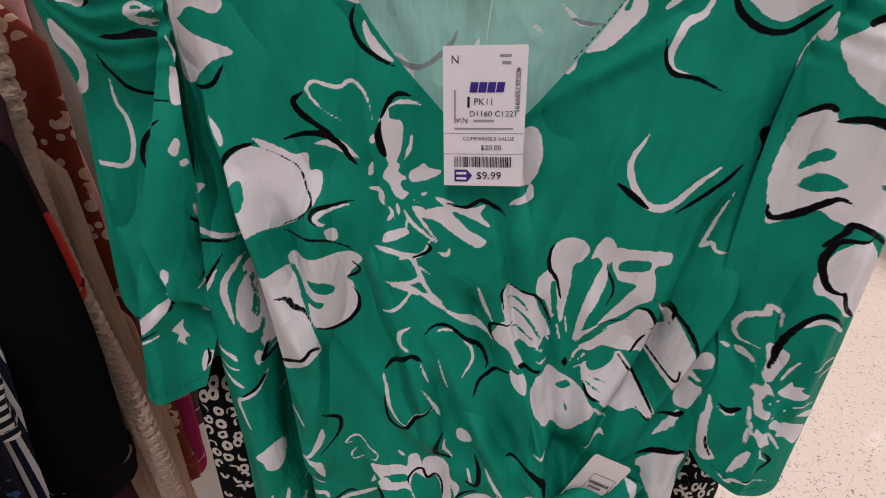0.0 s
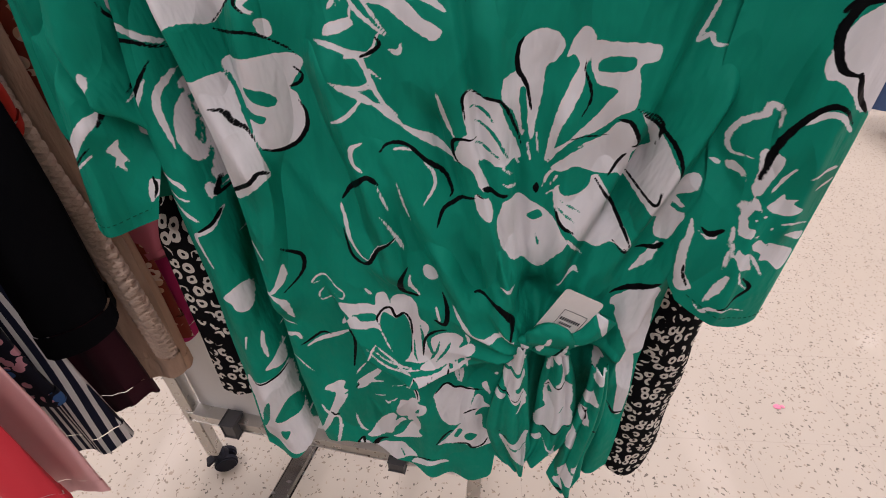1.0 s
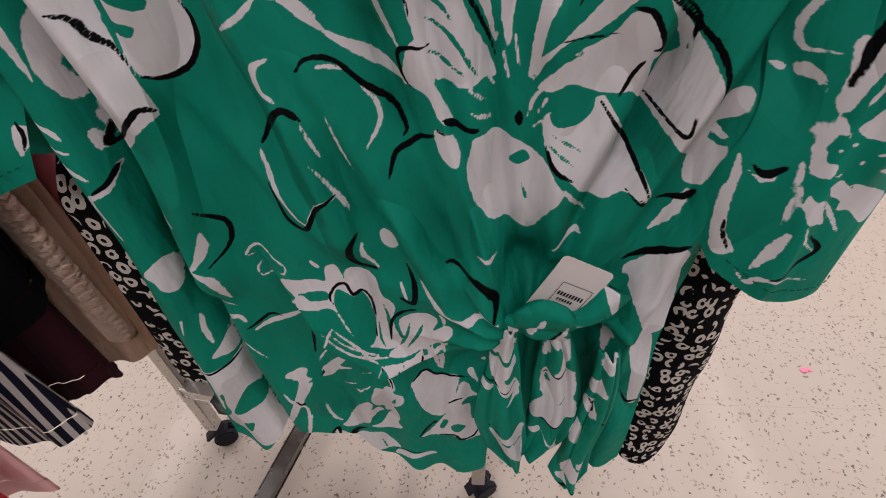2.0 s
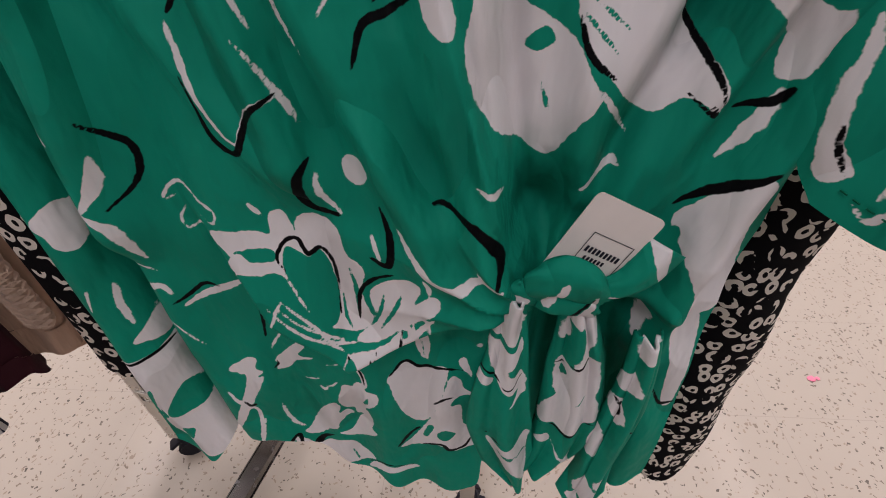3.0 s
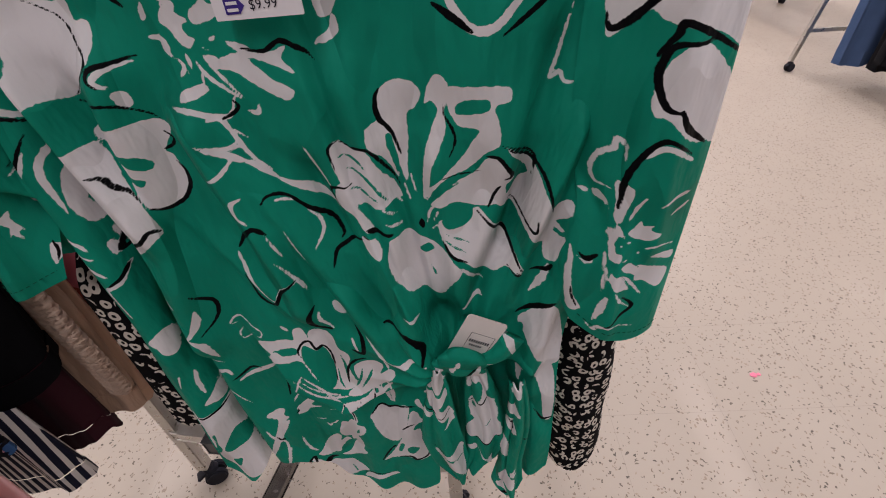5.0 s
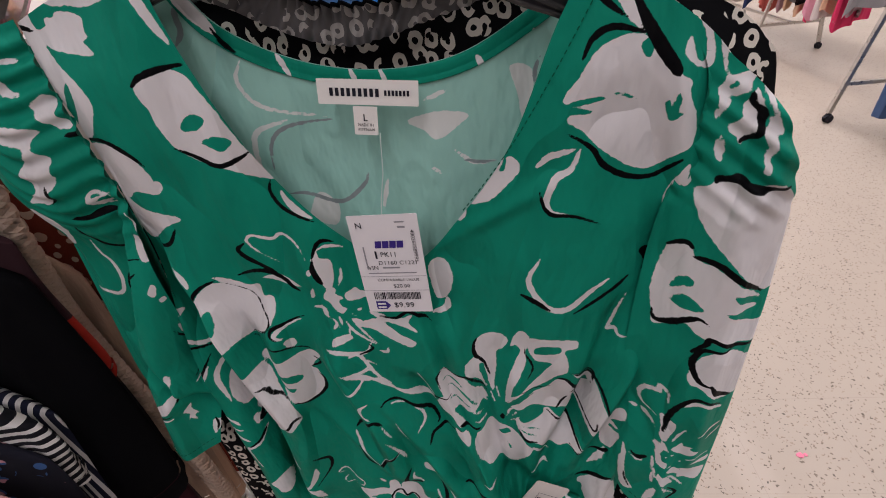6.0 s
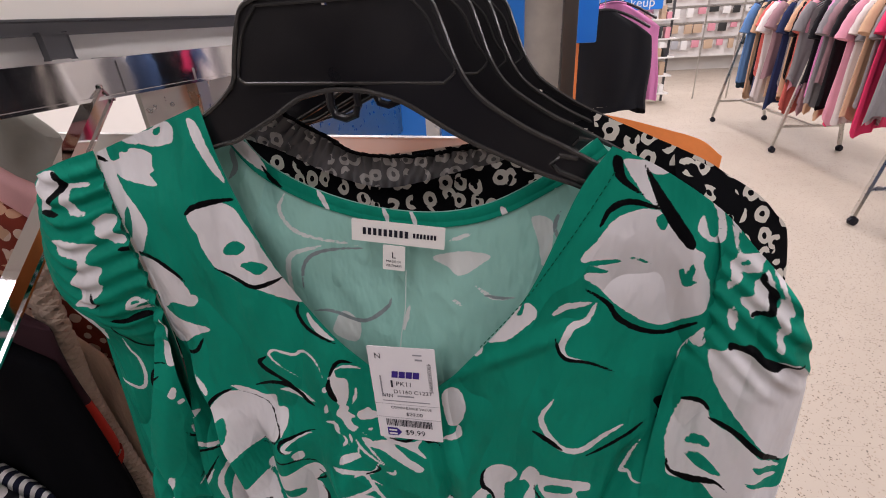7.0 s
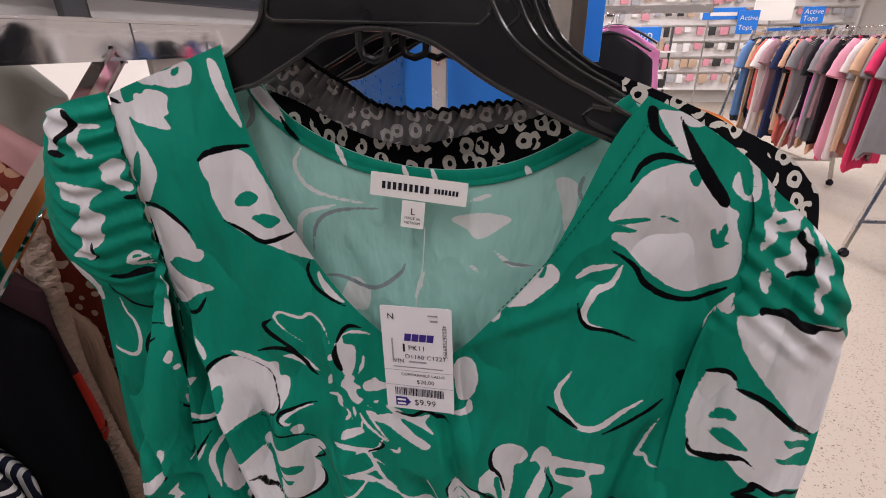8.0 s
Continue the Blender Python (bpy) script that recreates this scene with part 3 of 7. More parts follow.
    pr.stroke("w", 5, (86, 1141), (85, 1133), (74, 1127.5))
    pr.fill("b", (178, 1344), (182.5, 1342.5), (185.5, 1332.5), (196, 1322), (184, 1328), (178.5, 1335.5))
    pr.fill("w", (183.5, 1341.5), (192.5, 1340), (199.5, 1326.5), (205.5, 1314.5), (196.5, 1321), (189, 1331.5))
    pr.fill("b", (194.5, 1339), (201, 1330.5), (212.5, 1315), (222, 1301.5), (225, 1295.5), (222, 1292.5), (212.5, 1303), (202.5, 1319))
    pr.fill("w", (164.5, 1282), (173.5, 1295.5), (180.5, 1307), (191.5, 1313.5), (203.5, 1314), (213, 1305.5), (225, 1293.5), (230.5, 1289.5), (230.5, 1282.5), (237, 1269), (236.5, 1255.5), (229, 1247.5), (217.5, 1238), (204, 1241), (188.5, 1252), (177, 1263.5), (167, 1271), (172.5, 1277.5))
    pr.stroke("g", 3.4, (163.5, 1278), (174.5, 1280.5), (187.5, 1283))
    pr.stroke("g", 3.4, (165, 1274.5), (173, 1275.5), (181, 1275.5))
    pr.stroke("g", 1.8, (189, 1284), (195.5, 1284.5), (204, 1281.5))
    pr.fill("g", (203, 1308), (206, 1311.5), (210, 1307.5), (207.5, 1302.5))
    pr.fill("g", (219.5, 1277), (221, 1280), (223, 1276), (224.5, 1284.5), (226.5, 1281.5), (226, 1274), (228.5, 1272.5), (224, 1268), (221.5, 1270.5))
    pr.stroke("b", 3.8, (174, 1303.5), (179, 1314), (189, 1318.5), (206, 1314.5))
    pr.stroke("b", 4, (168, 1263), (182, 1254), (190.5, 1242), (205.5, 1233.5), (220.5, 1233.5), (233.5, 1246))
    pr.fill("w", (250, 1281.5), (254.5, 1288), (267, 1286), (271, 1279.5), (263, 1270.5), (255, 1270))
    pr.stroke("g", 2.4, (253.5, 1279), (258, 1277))
    pr.stroke("g", 2.4, (256.5, 1283.5), (260, 1281.5))
    pr.stroke("w", 4.4, (150.5, 1243.5), (158.5, 1249.5), (173, 1253.5))
    pr.stroke("w", 5, (176, 1253.5), (170.5, 1241), (162, 1236), (157, 1222.5), (159, 1212.5), (175, 1207.5))
    pr.stroke("b", 3, (152, 1228), (155, 1216.5), (161, 1210), (175, 1207.5), (192, 1200.5))
    pr.stroke("w", 5, (153.5, 1175), (146, 1159), (150.5, 1143), (161.5, 1130.5), (174, 1131), (187.5, 1145), (201, 1156.5))
    pr.stroke("b", 4.4, (140, 1144.5), (150.5, 1137), (162, 1128.5))
    pr.stroke("b", 3.2, (178, 1126.5), (193.5, 1138), (207, 1149), (215, 1158.5))
    pr.stroke("w", 2.4, (216, 1140), (211.5, 1113.5), (207.5, 1099), (212.5, 1103), (214.5, 1098.5), (223.5, 1099))
    pr.stroke("w", 4.5, (237, 1242.5), (231.5, 1226.5), (231, 1211), (239.5, 1190.5))
    pr.stroke("w", 2.6, (237.5, 1242), (236.5, 1230), (244.5, 1242.5))
    pr.fill("b", (219, 1178), (223.5, 1182), (229, 1175.5), (229.5, 1166.5), (223, 1161), (223.5, 1169.5))
    pr.fill("w", (228, 1172.5), (233, 1178.5), (241, 1179), (241.5, 1165), (234, 1160), (228, 1164.5))
    pr.stroke("b", 2, (181.5, 1062), (199.5, 1051), (201.5, 1045), (200.5, 1033.5))
    pr.fill("w", (-132.5, 887), (-117.5, 900), (-110.5, 898), (-109.5, 883), (-113, 872), (-122.5, 874), (-125.5, 883))
    pr.stroke("w", 2, (-121.5, 843.5), (-126, 825.5))
    pr.stroke("w", 3.2, (-110, 843), (-111.5, 825.5), (-110, 808))
    pr.fill("w", (-114.5, 795.5), (-105, 807.5), (-103, 816), (-101.5, 792), (-103, 788), (-109.5, 792.5))
    pr.fill("w", (-143, 772), (-107.5, 782), (-100.5, 783), (-96, 744.5), (-90.5, 701), (-86, 669), (-112.5, 648.5), (-134, 653), (-146, 669.5), (-145, 724.5))
    pr.fill("g", (-120.5, 716.5), (-105, 743), (-96.5, 739.5), (-94.5, 719), (-109, 714.5))
    pr.fill("g", (-118.5, 695), (-109, 694), (-116, 678), (-122, 679.5))
    pr.fill("g", (-120.5, 751), (-122, 732.5), (-144, 679.5), (-142.5, 704.5))
    pr.stroke("b", 2.6, (-142, 774.5), (-109.5, 780.5), (-100.5, 782.5))
    pr.fill("w", (-65, 938), (-64.5, 925.5), (-71, 916), (-87, 904), (-75, 917.5), (-69.5, 928))
    pr.stroke("b", 3, (-64, 952), (-59, 945.5), (-53.5, 938), (-53, 928.5), (-58, 918), (-68.5, 910))
    pr.stroke("w", 4.4, (-81.5, 912), (-70.5, 900), (-70.5, 873))
    pr.stroke("w", 1.8, (-83.5, 869), (-77, 865.5), (-70.5, 860.5))
    pr.stroke("w", 4.2, (-102.5, 829.5), (-76.5, 850), (-69.5, 843))
    pr.stroke("w", 1.6, (-101.5, 810), (-79, 818), (-66, 795.5))
    pr.stroke("w", 1.9, (-44, 909), (-51.5, 906), (-46.5, 913.5), (-37.5, 917.5), (-29, 910), (-22, 905.5), (-25, 898.5), (-32.5, 902.5))
    pr.stroke("w", 1.6, (-40.5, 903.5), (-46, 896), (-44.5, 889), (-32, 896.5))
    pr.stroke("w", 2.6, (-4.5, 911), (1, 904.5))
    pr.stroke("w", 5, (-66.5, 832), (-50.5, 840.5), (-36.5, 846.5), (-26, 851.5))
    pr.stroke("b", 2.8, (-72, 835), (-62.5, 839.5), (-51, 847.5), (-43, 845.5))
    pr.stroke("b", 3.2, (-26, 853), (-22, 838), (-27, 801))
    pr.fill("w", (-28.5, 893.5), (-6.5, 896), (2.5, 894), (4.5, 905), (12, 907), (15.5, 895.5), (18, 903.5), (27.5, 907), (37.5, 898.5), (40, 884), (48, 874.5), (45.5, 858), (50.5, 842), (41.5, 833), (26.5, 834), (13, 850), (4, 869.5), (-9.5, 869.5), (-20, 881))
    pr.fill("g", (-16.5, 884), (1.5, 885), (1.5, 877.5), (-13, 878.5))
    pr.fill("g", (6, 874), (10, 886.5), (20, 880.5), (27, 885), (32.5, 868.5), (31.5, 842), (22.5, 835), (12.5, 855))
    pr.stroke("g", 2.4, (40.5, 874.5), (42.5, 861), (43, 843))
    pr.stroke("g", 2, (35, 857.5), (35.5, 842.5), (37.5, 834))
    pr.fill("w", (-29, 867.5), (-15.5, 883.5), (-9.5, 870.5), (-19, 870), (-30, 859.5))
    pr.stroke("b", 2.6, (7, 871), (3.5, 879.5), (9, 889), (16, 891), (20, 882), (27.5, 886.5), (33, 874), (32.5, 844))
    pr.fill("w", (50, 860.5), (67, 871), (77.5, 868), (74, 857.5), (84, 865), (87, 858.5), (66.5, 838.5), (51, 827), (40, 827.5), (52, 843.5))
    pr.stroke("g", 2.4, (57.5, 859.5), (54.5, 847.5), (49, 837.5))
    pr.stroke("g", 2.4, (67, 861), (62, 849), (54, 835.5))
    pr.stroke("b", 2.8, (43, 841.5), (44.5, 859), (53, 868.5), (63.5, 873))
    pr.stroke("w", 2, (-6.5, 849), (11.5, 830), (34.5, 815.5))
    pr.stroke("w", 1.8, (-2, 849.5), (16.5, 832.5), (35.5, 822.5))
    pr.stroke("w", 4, (36.5, 817), (56, 822.5), (71.5, 833.5), (85, 852.5))
    pr.fill("w", (44, 933.5), (53, 938), (56, 929.5), (51, 920), (45, 923))
    pr.stroke("b", 4.6, (32.5, 939), (27.5, 930.5), (28, 913.5), (39.5, 905.5))
    pr.stroke("w", 2.6, (34, 932), (34, 920.5), (40.5, 906.5))
    pr.stroke("b", 4.2, (59.5, 912.5), (63.5, 896.5), (61.5, 879.5), (52.5, 883.5))
    pr.stroke("w", 2.4, (54, 897), (56, 888.5), (58, 880))
    pr.stroke("w", 4.8, (68, 904.5), (74.5, 890.5), (84, 879), (96, 877.5), (108.5, 886.5), (117, 884.5))
    pr.stroke("w", 2.6, (105.5, 892), (108.5, 886.5), (115.5, 882))
    pr.stroke("w", 3.4, (79.5, 875.5), (81.5, 870.5), (82, 865.5))
    pr.stroke("b", 4.6, (85, 918), (103, 916), (115.5, 899), (114, 886))
    pr.stroke("w", 2.8, (103.5, 934), (108.5, 932), (114.5, 928.5))
    pr.stroke("w", 4.4, (72.5, 842.5), (77, 814), (77.5, 794.5))
    pr.fill("w", (194, 907), (201.5, 918), (219.5, 938), (234, 882), (234, 851.5), (222.5, 848), (203.5, 886), (199, 895.5))
    pr.stroke("b", 4, (192, 915), (204, 925), (219.5, 941))
    pr.fill("g", (192.5, 897.5), (196.5, 903.5), (199, 900.5), (196.5, 892.5))
    pr.fill("w", (208.5, 855.5), (227, 845.5), (232.5, 813), (232, 771.5), (223.5, 774), (219.5, 809))
    pr.stroke("b", 2.4, (213, 791.5), (223.5, 772.5), (234, 771.5))
    pr.stroke("w", 4.4, (191.5, 848), (198.5, 844.5), (197.5, 822))
    pr.stroke("w", 4.4, (214, 969.5), (209.5, 954.5), (201.5, 939.5))
    pr.fill("w", (203, 1019), (215.5, 1021.5), (226, 1022.5), (224, 1011), (210.5, 1000.5), (210, 974.5), (217.5, 975), (223, 996.5), (218.5, 1003.5))
    pr.stroke("g", 3.4, (204, 1008.5), (218, 997.5), (223.5, 999))
    pr.stroke("b", 3, (201, 960), (211.5, 963.5), (216, 970.5))
    pr.stroke("w", 3.6, (149, 922), (160.5, 933), (165, 931.5))
    pr.fill("w", (-59.8, 769.4), (-52, 775.1), (-43.3, 782.8), (-38, 781.1), (-39.9, 772.4), (-36, 768.1), (-40.3, 763.1), (-39.3, 756.3), (-80.9, 681.1), (-51.3, 755.1), (-54.4, 763.3), (-59.3, 765.3))
    pr.stroke("w", 2, (-14.7, 807.6), (-23.3, 794.6), (-26.6, 787.8))
    pr.fill("w", (1.5, 807.6), (-8.7, 797.4), (-19, 785.4), (-26.9, 776.8), (-25.6, 772.4), (-27.6, 766.1), (-20, 766.2), (-11.5, 777.1), (1.5, 784.1), (-9.3, 784), (-2, 795.8))
    pr.stroke("w", 1.6, (-10.6, 755.4), (1.6, 762))
    pr.stroke("w", 1.4, (9.1, 776.7), (18.9, 778.5), (29.8, 790.3))
    pr.stroke("b", 1.6, (-29.2, 768.2), (-25.8, 771.8), (-25.8, 776.4))
    pr.fill("w", (21.4, 776.9), (28, 779), (32.3, 775.9), (34.3, 765), (37.4, 770.2), (35.3, 780.3), (29.2, 782.6))
    pr.stroke("b", 2.4, (18.9, 778.5), (28.4, 783.2), (33.9, 778.5), (35, 768.9))
    pr.stroke("w", 2.6, (0.4, 753.5), (3.2, 749.6), (5.8, 751.9))
    pr.stroke("w", 1.8, (5.1, 753.9), (9.6, 753.9), (13.2, 757.7))
    pr.fill("w", (13.2, 744.7), (16.5, 754.7), (23.7, 757.2), (28.8, 766.3), (34, 767.7), (35.1, 762.5), (42.7, 762.7), (43.6, 755.1), (38.7, 746.7), (32.4, 739.4), (35.1, 736.4), (24.1, 724.5), (22.2, 730.2), (15.8, 728.2), (10.8, 734.7))
    pr.fill("g", (31.5, 746.2), (36.5, 755.5), (35.5, 748.4), (32.3, 744.2))
    pr.fill("w", (-19.8, 688.2), (-9.5, 710.4), (-0.8, 726.3), (6.5, 733.2), (11.2, 729.1), (9.4, 720.7), (16.5, 726), (20.9, 721.5), (9.3, 710.3), (5.1, 699), (-2.5, 693), (-13, 677.8), (-20.7, 677.1), (-25, 683.9))
    pr.fill("w", (5.4, 692.5), (15.8, 698.2), (21.8, 710.8), (27, 723.6), (35.1, 736.4), (37.2, 724.9), (34.4, 713.6), (38.1, 708.6), (28, 693.5), (17.4, 688.7))
    pr.fill("g", (13.6, 715.9), (21.9, 721.8), (19.7, 708.7), (9.1, 699.3), (11.5, 708.5))
    pr.stroke("w", 2.4, (-32.3, 728.7), (-31.6, 713.9), (-28.5, 698.6), (-22.7, 688.1))
    pr.stroke("w", 1.4, (-75.6, 643.2), (-73.7, 625.7))
    pr.stroke("w", 3, (-46.8, 714.6), (-74, 605.3), (-31.3, 683.8))
    pr.fill("w", (-32.6, 684.1), (-26.8, 676.3), (-17.1, 662.5), (-1.8, 677.3), (13.2, 680.9), (22.2, 668), (31.4, 658.5), (16.5, 648.7), (-6.6, 640.9), (-23.5, 653.4), (-30.3, 670.2))
    pr.fill("b", (-21.2, 665.5), (-10.3, 677.4), (0.5, 686.9), (-10.6, 671.2), (-15, 662.2))
    pr.stroke("b", 3, (-73.2, 598.8), (-32.9, 682), (-28.4, 659.1))
    pr.stroke("g", 2, (12.9, 666.9), (16.5, 648.7))
    pr.stroke("g", 2, (-11.6, 646.9), (-10.1, 636.7))
    pr.fill("w", (24.3, 644.4), (39.5, 664.2), (57.4, 666.8), (67.2, 655.7), (49.8, 659.6), (28, 641.4))
    pr.stroke("b", 1.6, (24.6, 648.9), (45.1, 670.1), (64.8, 662.4))
    pr.fill("w", (50.8, 776.5), (55.5, 782), (59.7, 787), (64.7, 789.8), (70.5, 786.1), (77.2, 786.2), (83.3, 787.5), (90.8, 785.4), (88.3, 770.4), (84.4, 752.5), (77.1, 733.6), (67.9, 725.3), (60.2, 733), (55, 750.3), (52.1, 767.5))
    pr.stroke("b", 3, (52.1, 777.7), (56.3, 782.8), (60.2, 788.6), (65.1, 790.4), (70.5, 785.5), (77.1, 787.3), (83.8, 786), (91.2, 785.4), (100.3, 785.4))
    pr.fill("w", (92.3, 778.2), (99, 776.8), (100.7, 768.1), (107.3, 762.6), (97.2, 758.6), (92.3, 750.9), (99.4, 749.5), (101.5, 731.6), (110.1, 743.3), (114.8, 736.4), (114.3, 717.8), (108.6, 701.6), (97, 694.8), (84.4, 703.4), (70, 694.2), (54.8, 695), (63.4, 702.5), (70.2, 714), (77.1, 732.3), (81.9, 744.5), (86.8, 760.1))
    pr.stroke("b", 2.8, (52.9, 696), (60.6, 706.4), (70.2, 717.6))
    pr.stroke("b", 3, (71.5, 694.9), (85.3, 705.3), (92.1, 697.5), (102.5, 699.2), (107.5, 712.7))
    pr.stroke("b", 2, (80.1, 750.9), (87.8, 757.9), (95.1, 759))
    pr.fill("g", (72, 709.8), (77.2, 725.5), (80.4, 724.9), (75.4, 709))
    pr.fill("g", (82.8, 718.4), (88.6, 724), (96.1, 718.6), (91.7, 712.2), (85.2, 711.4))
    pr.fill("g", (101, 731.6), (107.6, 741.2), (111.2, 738.8), (106.7, 727.2))
    pr.stroke("w", 4, (66.2, 838.6), (71.3, 837.5), (72.6, 810.4), (75, 795.3))
    pr.stroke("b", 2.2, (66.2, 837.4), (63.1, 812.7), (58.6, 804))
    pr.stroke("w", 1.8, (75.9, 848.6), (80.5, 848), (82.6, 826.6))
    pr.fill("w", (33, 814.4), (45, 820.2), (56.4, 826.5), (66.2, 836.3), (62.7, 811.3), (54.5, 801.8), (44.2, 796.6), (37, 812.1))
    pr.stroke("b", 1.4, (34.1, 812), (33.1, 814.8))
    pr.stroke("b", 1.2, (44.3, 797.9), (48, 819.9))
    pr.stroke("b", 1.2, (47.2, 798.9), (50.7, 821))
    pr.stroke("w", 2.4, (0.7, 853.2), (13, 840.8), (22, 829.3), (31.7, 825.8))
    pr.stroke("w", 2, (17.6, 833), (25.8, 821.7), (33.9, 815.4))
    pr.stroke("w", 2, (18.9, 827.3), (29.6, 822.6), (40.5, 825.6))
    pr.stroke("w", 1.6, (17.6, 799.7), (24.8, 794.6), (33, 812.8))
    pr.stroke("w", 2, (-11.5, 824.7), (-2, 847.8), (1.3, 852.4))
    pr.fill("w", (97.6, 791.1), (99.8, 796.5), (103.1, 794.3), (106.4, 779.3), (102.9, 783.2))
    pr.stroke("w", 2, (108.1, 809.6), (111.6, 813.8))
    pr.stroke("w", 3, (-65.7, 748.3), (-59.7, 734), (-49.7, 726.8))
    pr.stroke("w", 3.4, (-104.6, 714.9), (-103.6, 698.7), (-76.3, 716.6))
    pr.stroke("b", 2.4, (-57.7, 735.3), (-53.7, 730.2), (-48.6, 732.4))
    pr.stroke("w", 3, (-60.7, 728.7), (-49.4, 716.2), (-74, 605.3))
    pr.fill("w", (-170.3, 1344.2), (-163.4, 1349.3), (-152.3, 1350.3), (-145, 1353.5), (-145.2, 1348), (-142.4, 1342.6), (-135.7, 1343.8), (-134.1, 1347.9), (-128.4, 1348), (-124.5, 1350.7), (-117.5, 1350.1), (-111.6, 1348.5), (-109, 1345.8), (-110.3, 1341.5), (-109.6, 1336.4), (-113, 1334), (-108.7, 1327), (-121.2, 1328.3), (-133.3, 1331), (-140, 1334.1), (-134.7, 1324.1), (-127.7, 1316.2), (-123.7, 1309), (-121.3, 1300), (-126.4, 1290.2), (-136.4, 1278.7), (-149, 1274.2), (-153.5, 1280.2), (-152.5, 1292.7), (-153.8, 1309.4), (-160.4, 1323.8), (-166.4, 1332.9))
    pr.fill("g", (-145.5, 1299.5), (-134.9, 1313.6), (-134.8, 1304), (-142.6, 1290), (-152.5, 1279.9))
    pr.fill("w", (-129.7, 1356), (-121.8, 1359.7), (-109.4, 1361.7), (-100.9, 1365.2), (-94.7, 1367.1), (-89.8, 1363.6), (-90.8, 1355.2), (-98.5, 1352.6), (-107, 1351.5), (-114.9, 1353.1), (-125.2, 1353.4))
    pr.fill("g", (-104.6, 1361.4), (-98.7, 1363.9), (-100, 1360.1), (-103.8, 1358.7))
    pr.fill("g", (-97.2, 1368.7), (-92.7, 1367.1), (-90.5, 1364.6), (-93.5, 1369.7))
    pr.stroke("b", 3, (-169.1, 1344.6), (-155.4, 1344), (-145, 1341.5))
    pr.stroke("w", 2.4, (-34.5, 1177.1), (-49.2, 1185.8), (-56.3, 1196.1), (-51.2, 1200.8), (-44.2, 1199), (-35.6, 1198.1), (-28.2, 1202.1), (-21.4, 1197.2), (-17.1, 1187.8), (-15.7, 1179.6))
    pr.fill("w", (-55, 1162.8), (-40.3, 1167), (-31.6, 1162.2), (-24.9, 1154.6), (-34.5, 1157.7), (-45.7, 1161.6))
    pr.fill("w", (-5.9, 1186.3), (-4.8, 1180.3), (2.4, 1178.7), (3.2, 1167.5), (-1.5, 1152.3), (-7.3, 1153.4), (-8.8, 1164.5), (-10.5, 1173.3), (-11.6, 1179))
    pr.stroke("b", 5, (-10.8, 1178.1), (-12.5, 1169.2), (-10.1, 1160.4), (-8.3, 1156.4))
    pr.stroke("b", 3.2, (-10.6, 1180), (-5.6, 1189.6), (0.5, 1195), (9.3, 1193.9))
    pr.stroke("w", 2.4, (-7.7, 1185.3), (0.1, 1189.9), (9, 1190.2), (14.9, 1188.5))
    pr.fill("w", (-18.2, 1167.8), (-14.9, 1170.5), (-13.2, 1167.2), (-16.4, 1164.5))
    pr.stroke("w", 2.4, (3.8, 1154.2), (7.9, 1163.4), (8.8, 1170.2))
    pr.fill("w", (6.7, 1145.7), (12.6, 1150.2), (17, 1152.7), (19.9, 1149.8), (28, 1148.5), (24.1, 1144.3), (14.4, 1141.1), (7.8, 1141.1))
    pr.fill("w", (-19, 1149.5), (-16.4, 1152.8), (-16.3, 1146.1), (-19.6, 1143.7))
    pr.fill("w", (-8.3, 1148.2), (-3.3, 1151.1), (0.6, 1146), (6.1, 1142.3), (1.2, 1140.3), (3.2, 1134.9), (6.7, 1132.8), (1.7, 1128.7), (-3.6, 1132.5), (-6.8, 1139.3), (-10.5, 1143))
    pr.fill("w", (-7.4, 1152.4), (-4.2, 1150.6), (-0.6, 1152.9), (0.8, 1149), (-4.5, 1147.5))
    pr.stroke("w", 3, (-19.5, 1135.5), (-12.5, 1133.8), (-10.3, 1126.2))
    pr.stroke("w", 2.2, (-12.7, 1136.8), (-12, 1128), (-7.7, 1122.8))
    pr.stroke("w", 2.6, (-7.6, 1123.8), (-4.6, 1119.2), (-8.3, 1113.4))
    pr.stroke("w", 2.4, (-1.6, 1125.8), (0.5, 1117.9))
    pr.stroke("w", 1.6, (-5, 1121.4), (-2.3, 1114.7))
    pr.stroke("w", 2.6, (3.3, 1122.1), (9.5, 1113.3), (25.2, 1101.3))
    pr.stroke("w", 2.2, (8.8, 1125), (15, 1116.3), (27, 1101.6))
    pr.stroke("w", 1.4, (9.8, 1128.8), (13.4, 1127.7))
    pr.stroke("w", 1.8, (15.2, 1132.4), (18.7, 1133.8))
    pr.fill("w", (17.8, 1122.7), (29.6, 1125.4), (38.2, 1119), (46.9, 1111.3), (55.5, 1107.2), (59, 1103.9), (53.3, 1099.5), (44.6, 1103.5), (33.9, 1110.1), (25.2, 1116.3), (16.4, 1118))
    pr.fill("w", (9.7, 1124.3), (16, 1124.6), (19.5, 1119.9), (14.1, 1117.5))
    pr.fill("w", (24.4, 1131.2), (33.9, 1129.8), (39.5, 1125.7), (48.8, 1125.4), (57.6, 1127.6), (54, 1121.9), (61.4, 1113.9), (51.1, 1117.7), (40.4, 1121.5), (31.8, 1124.8))
    pr.stroke("b", 2.8, (31.8, 1127.8), (44.6, 1125.8), (55, 1130.5), (65.2, 1125.1), (71.8, 1118.6))
    pr.fill("w", (-10.3, 1102.3), (-9.1, 1106.7), (-1.8, 1108.8), (4.9, 1110), (7, 1106.6), (0.4, 1102.9), (-6.8, 1101.1))
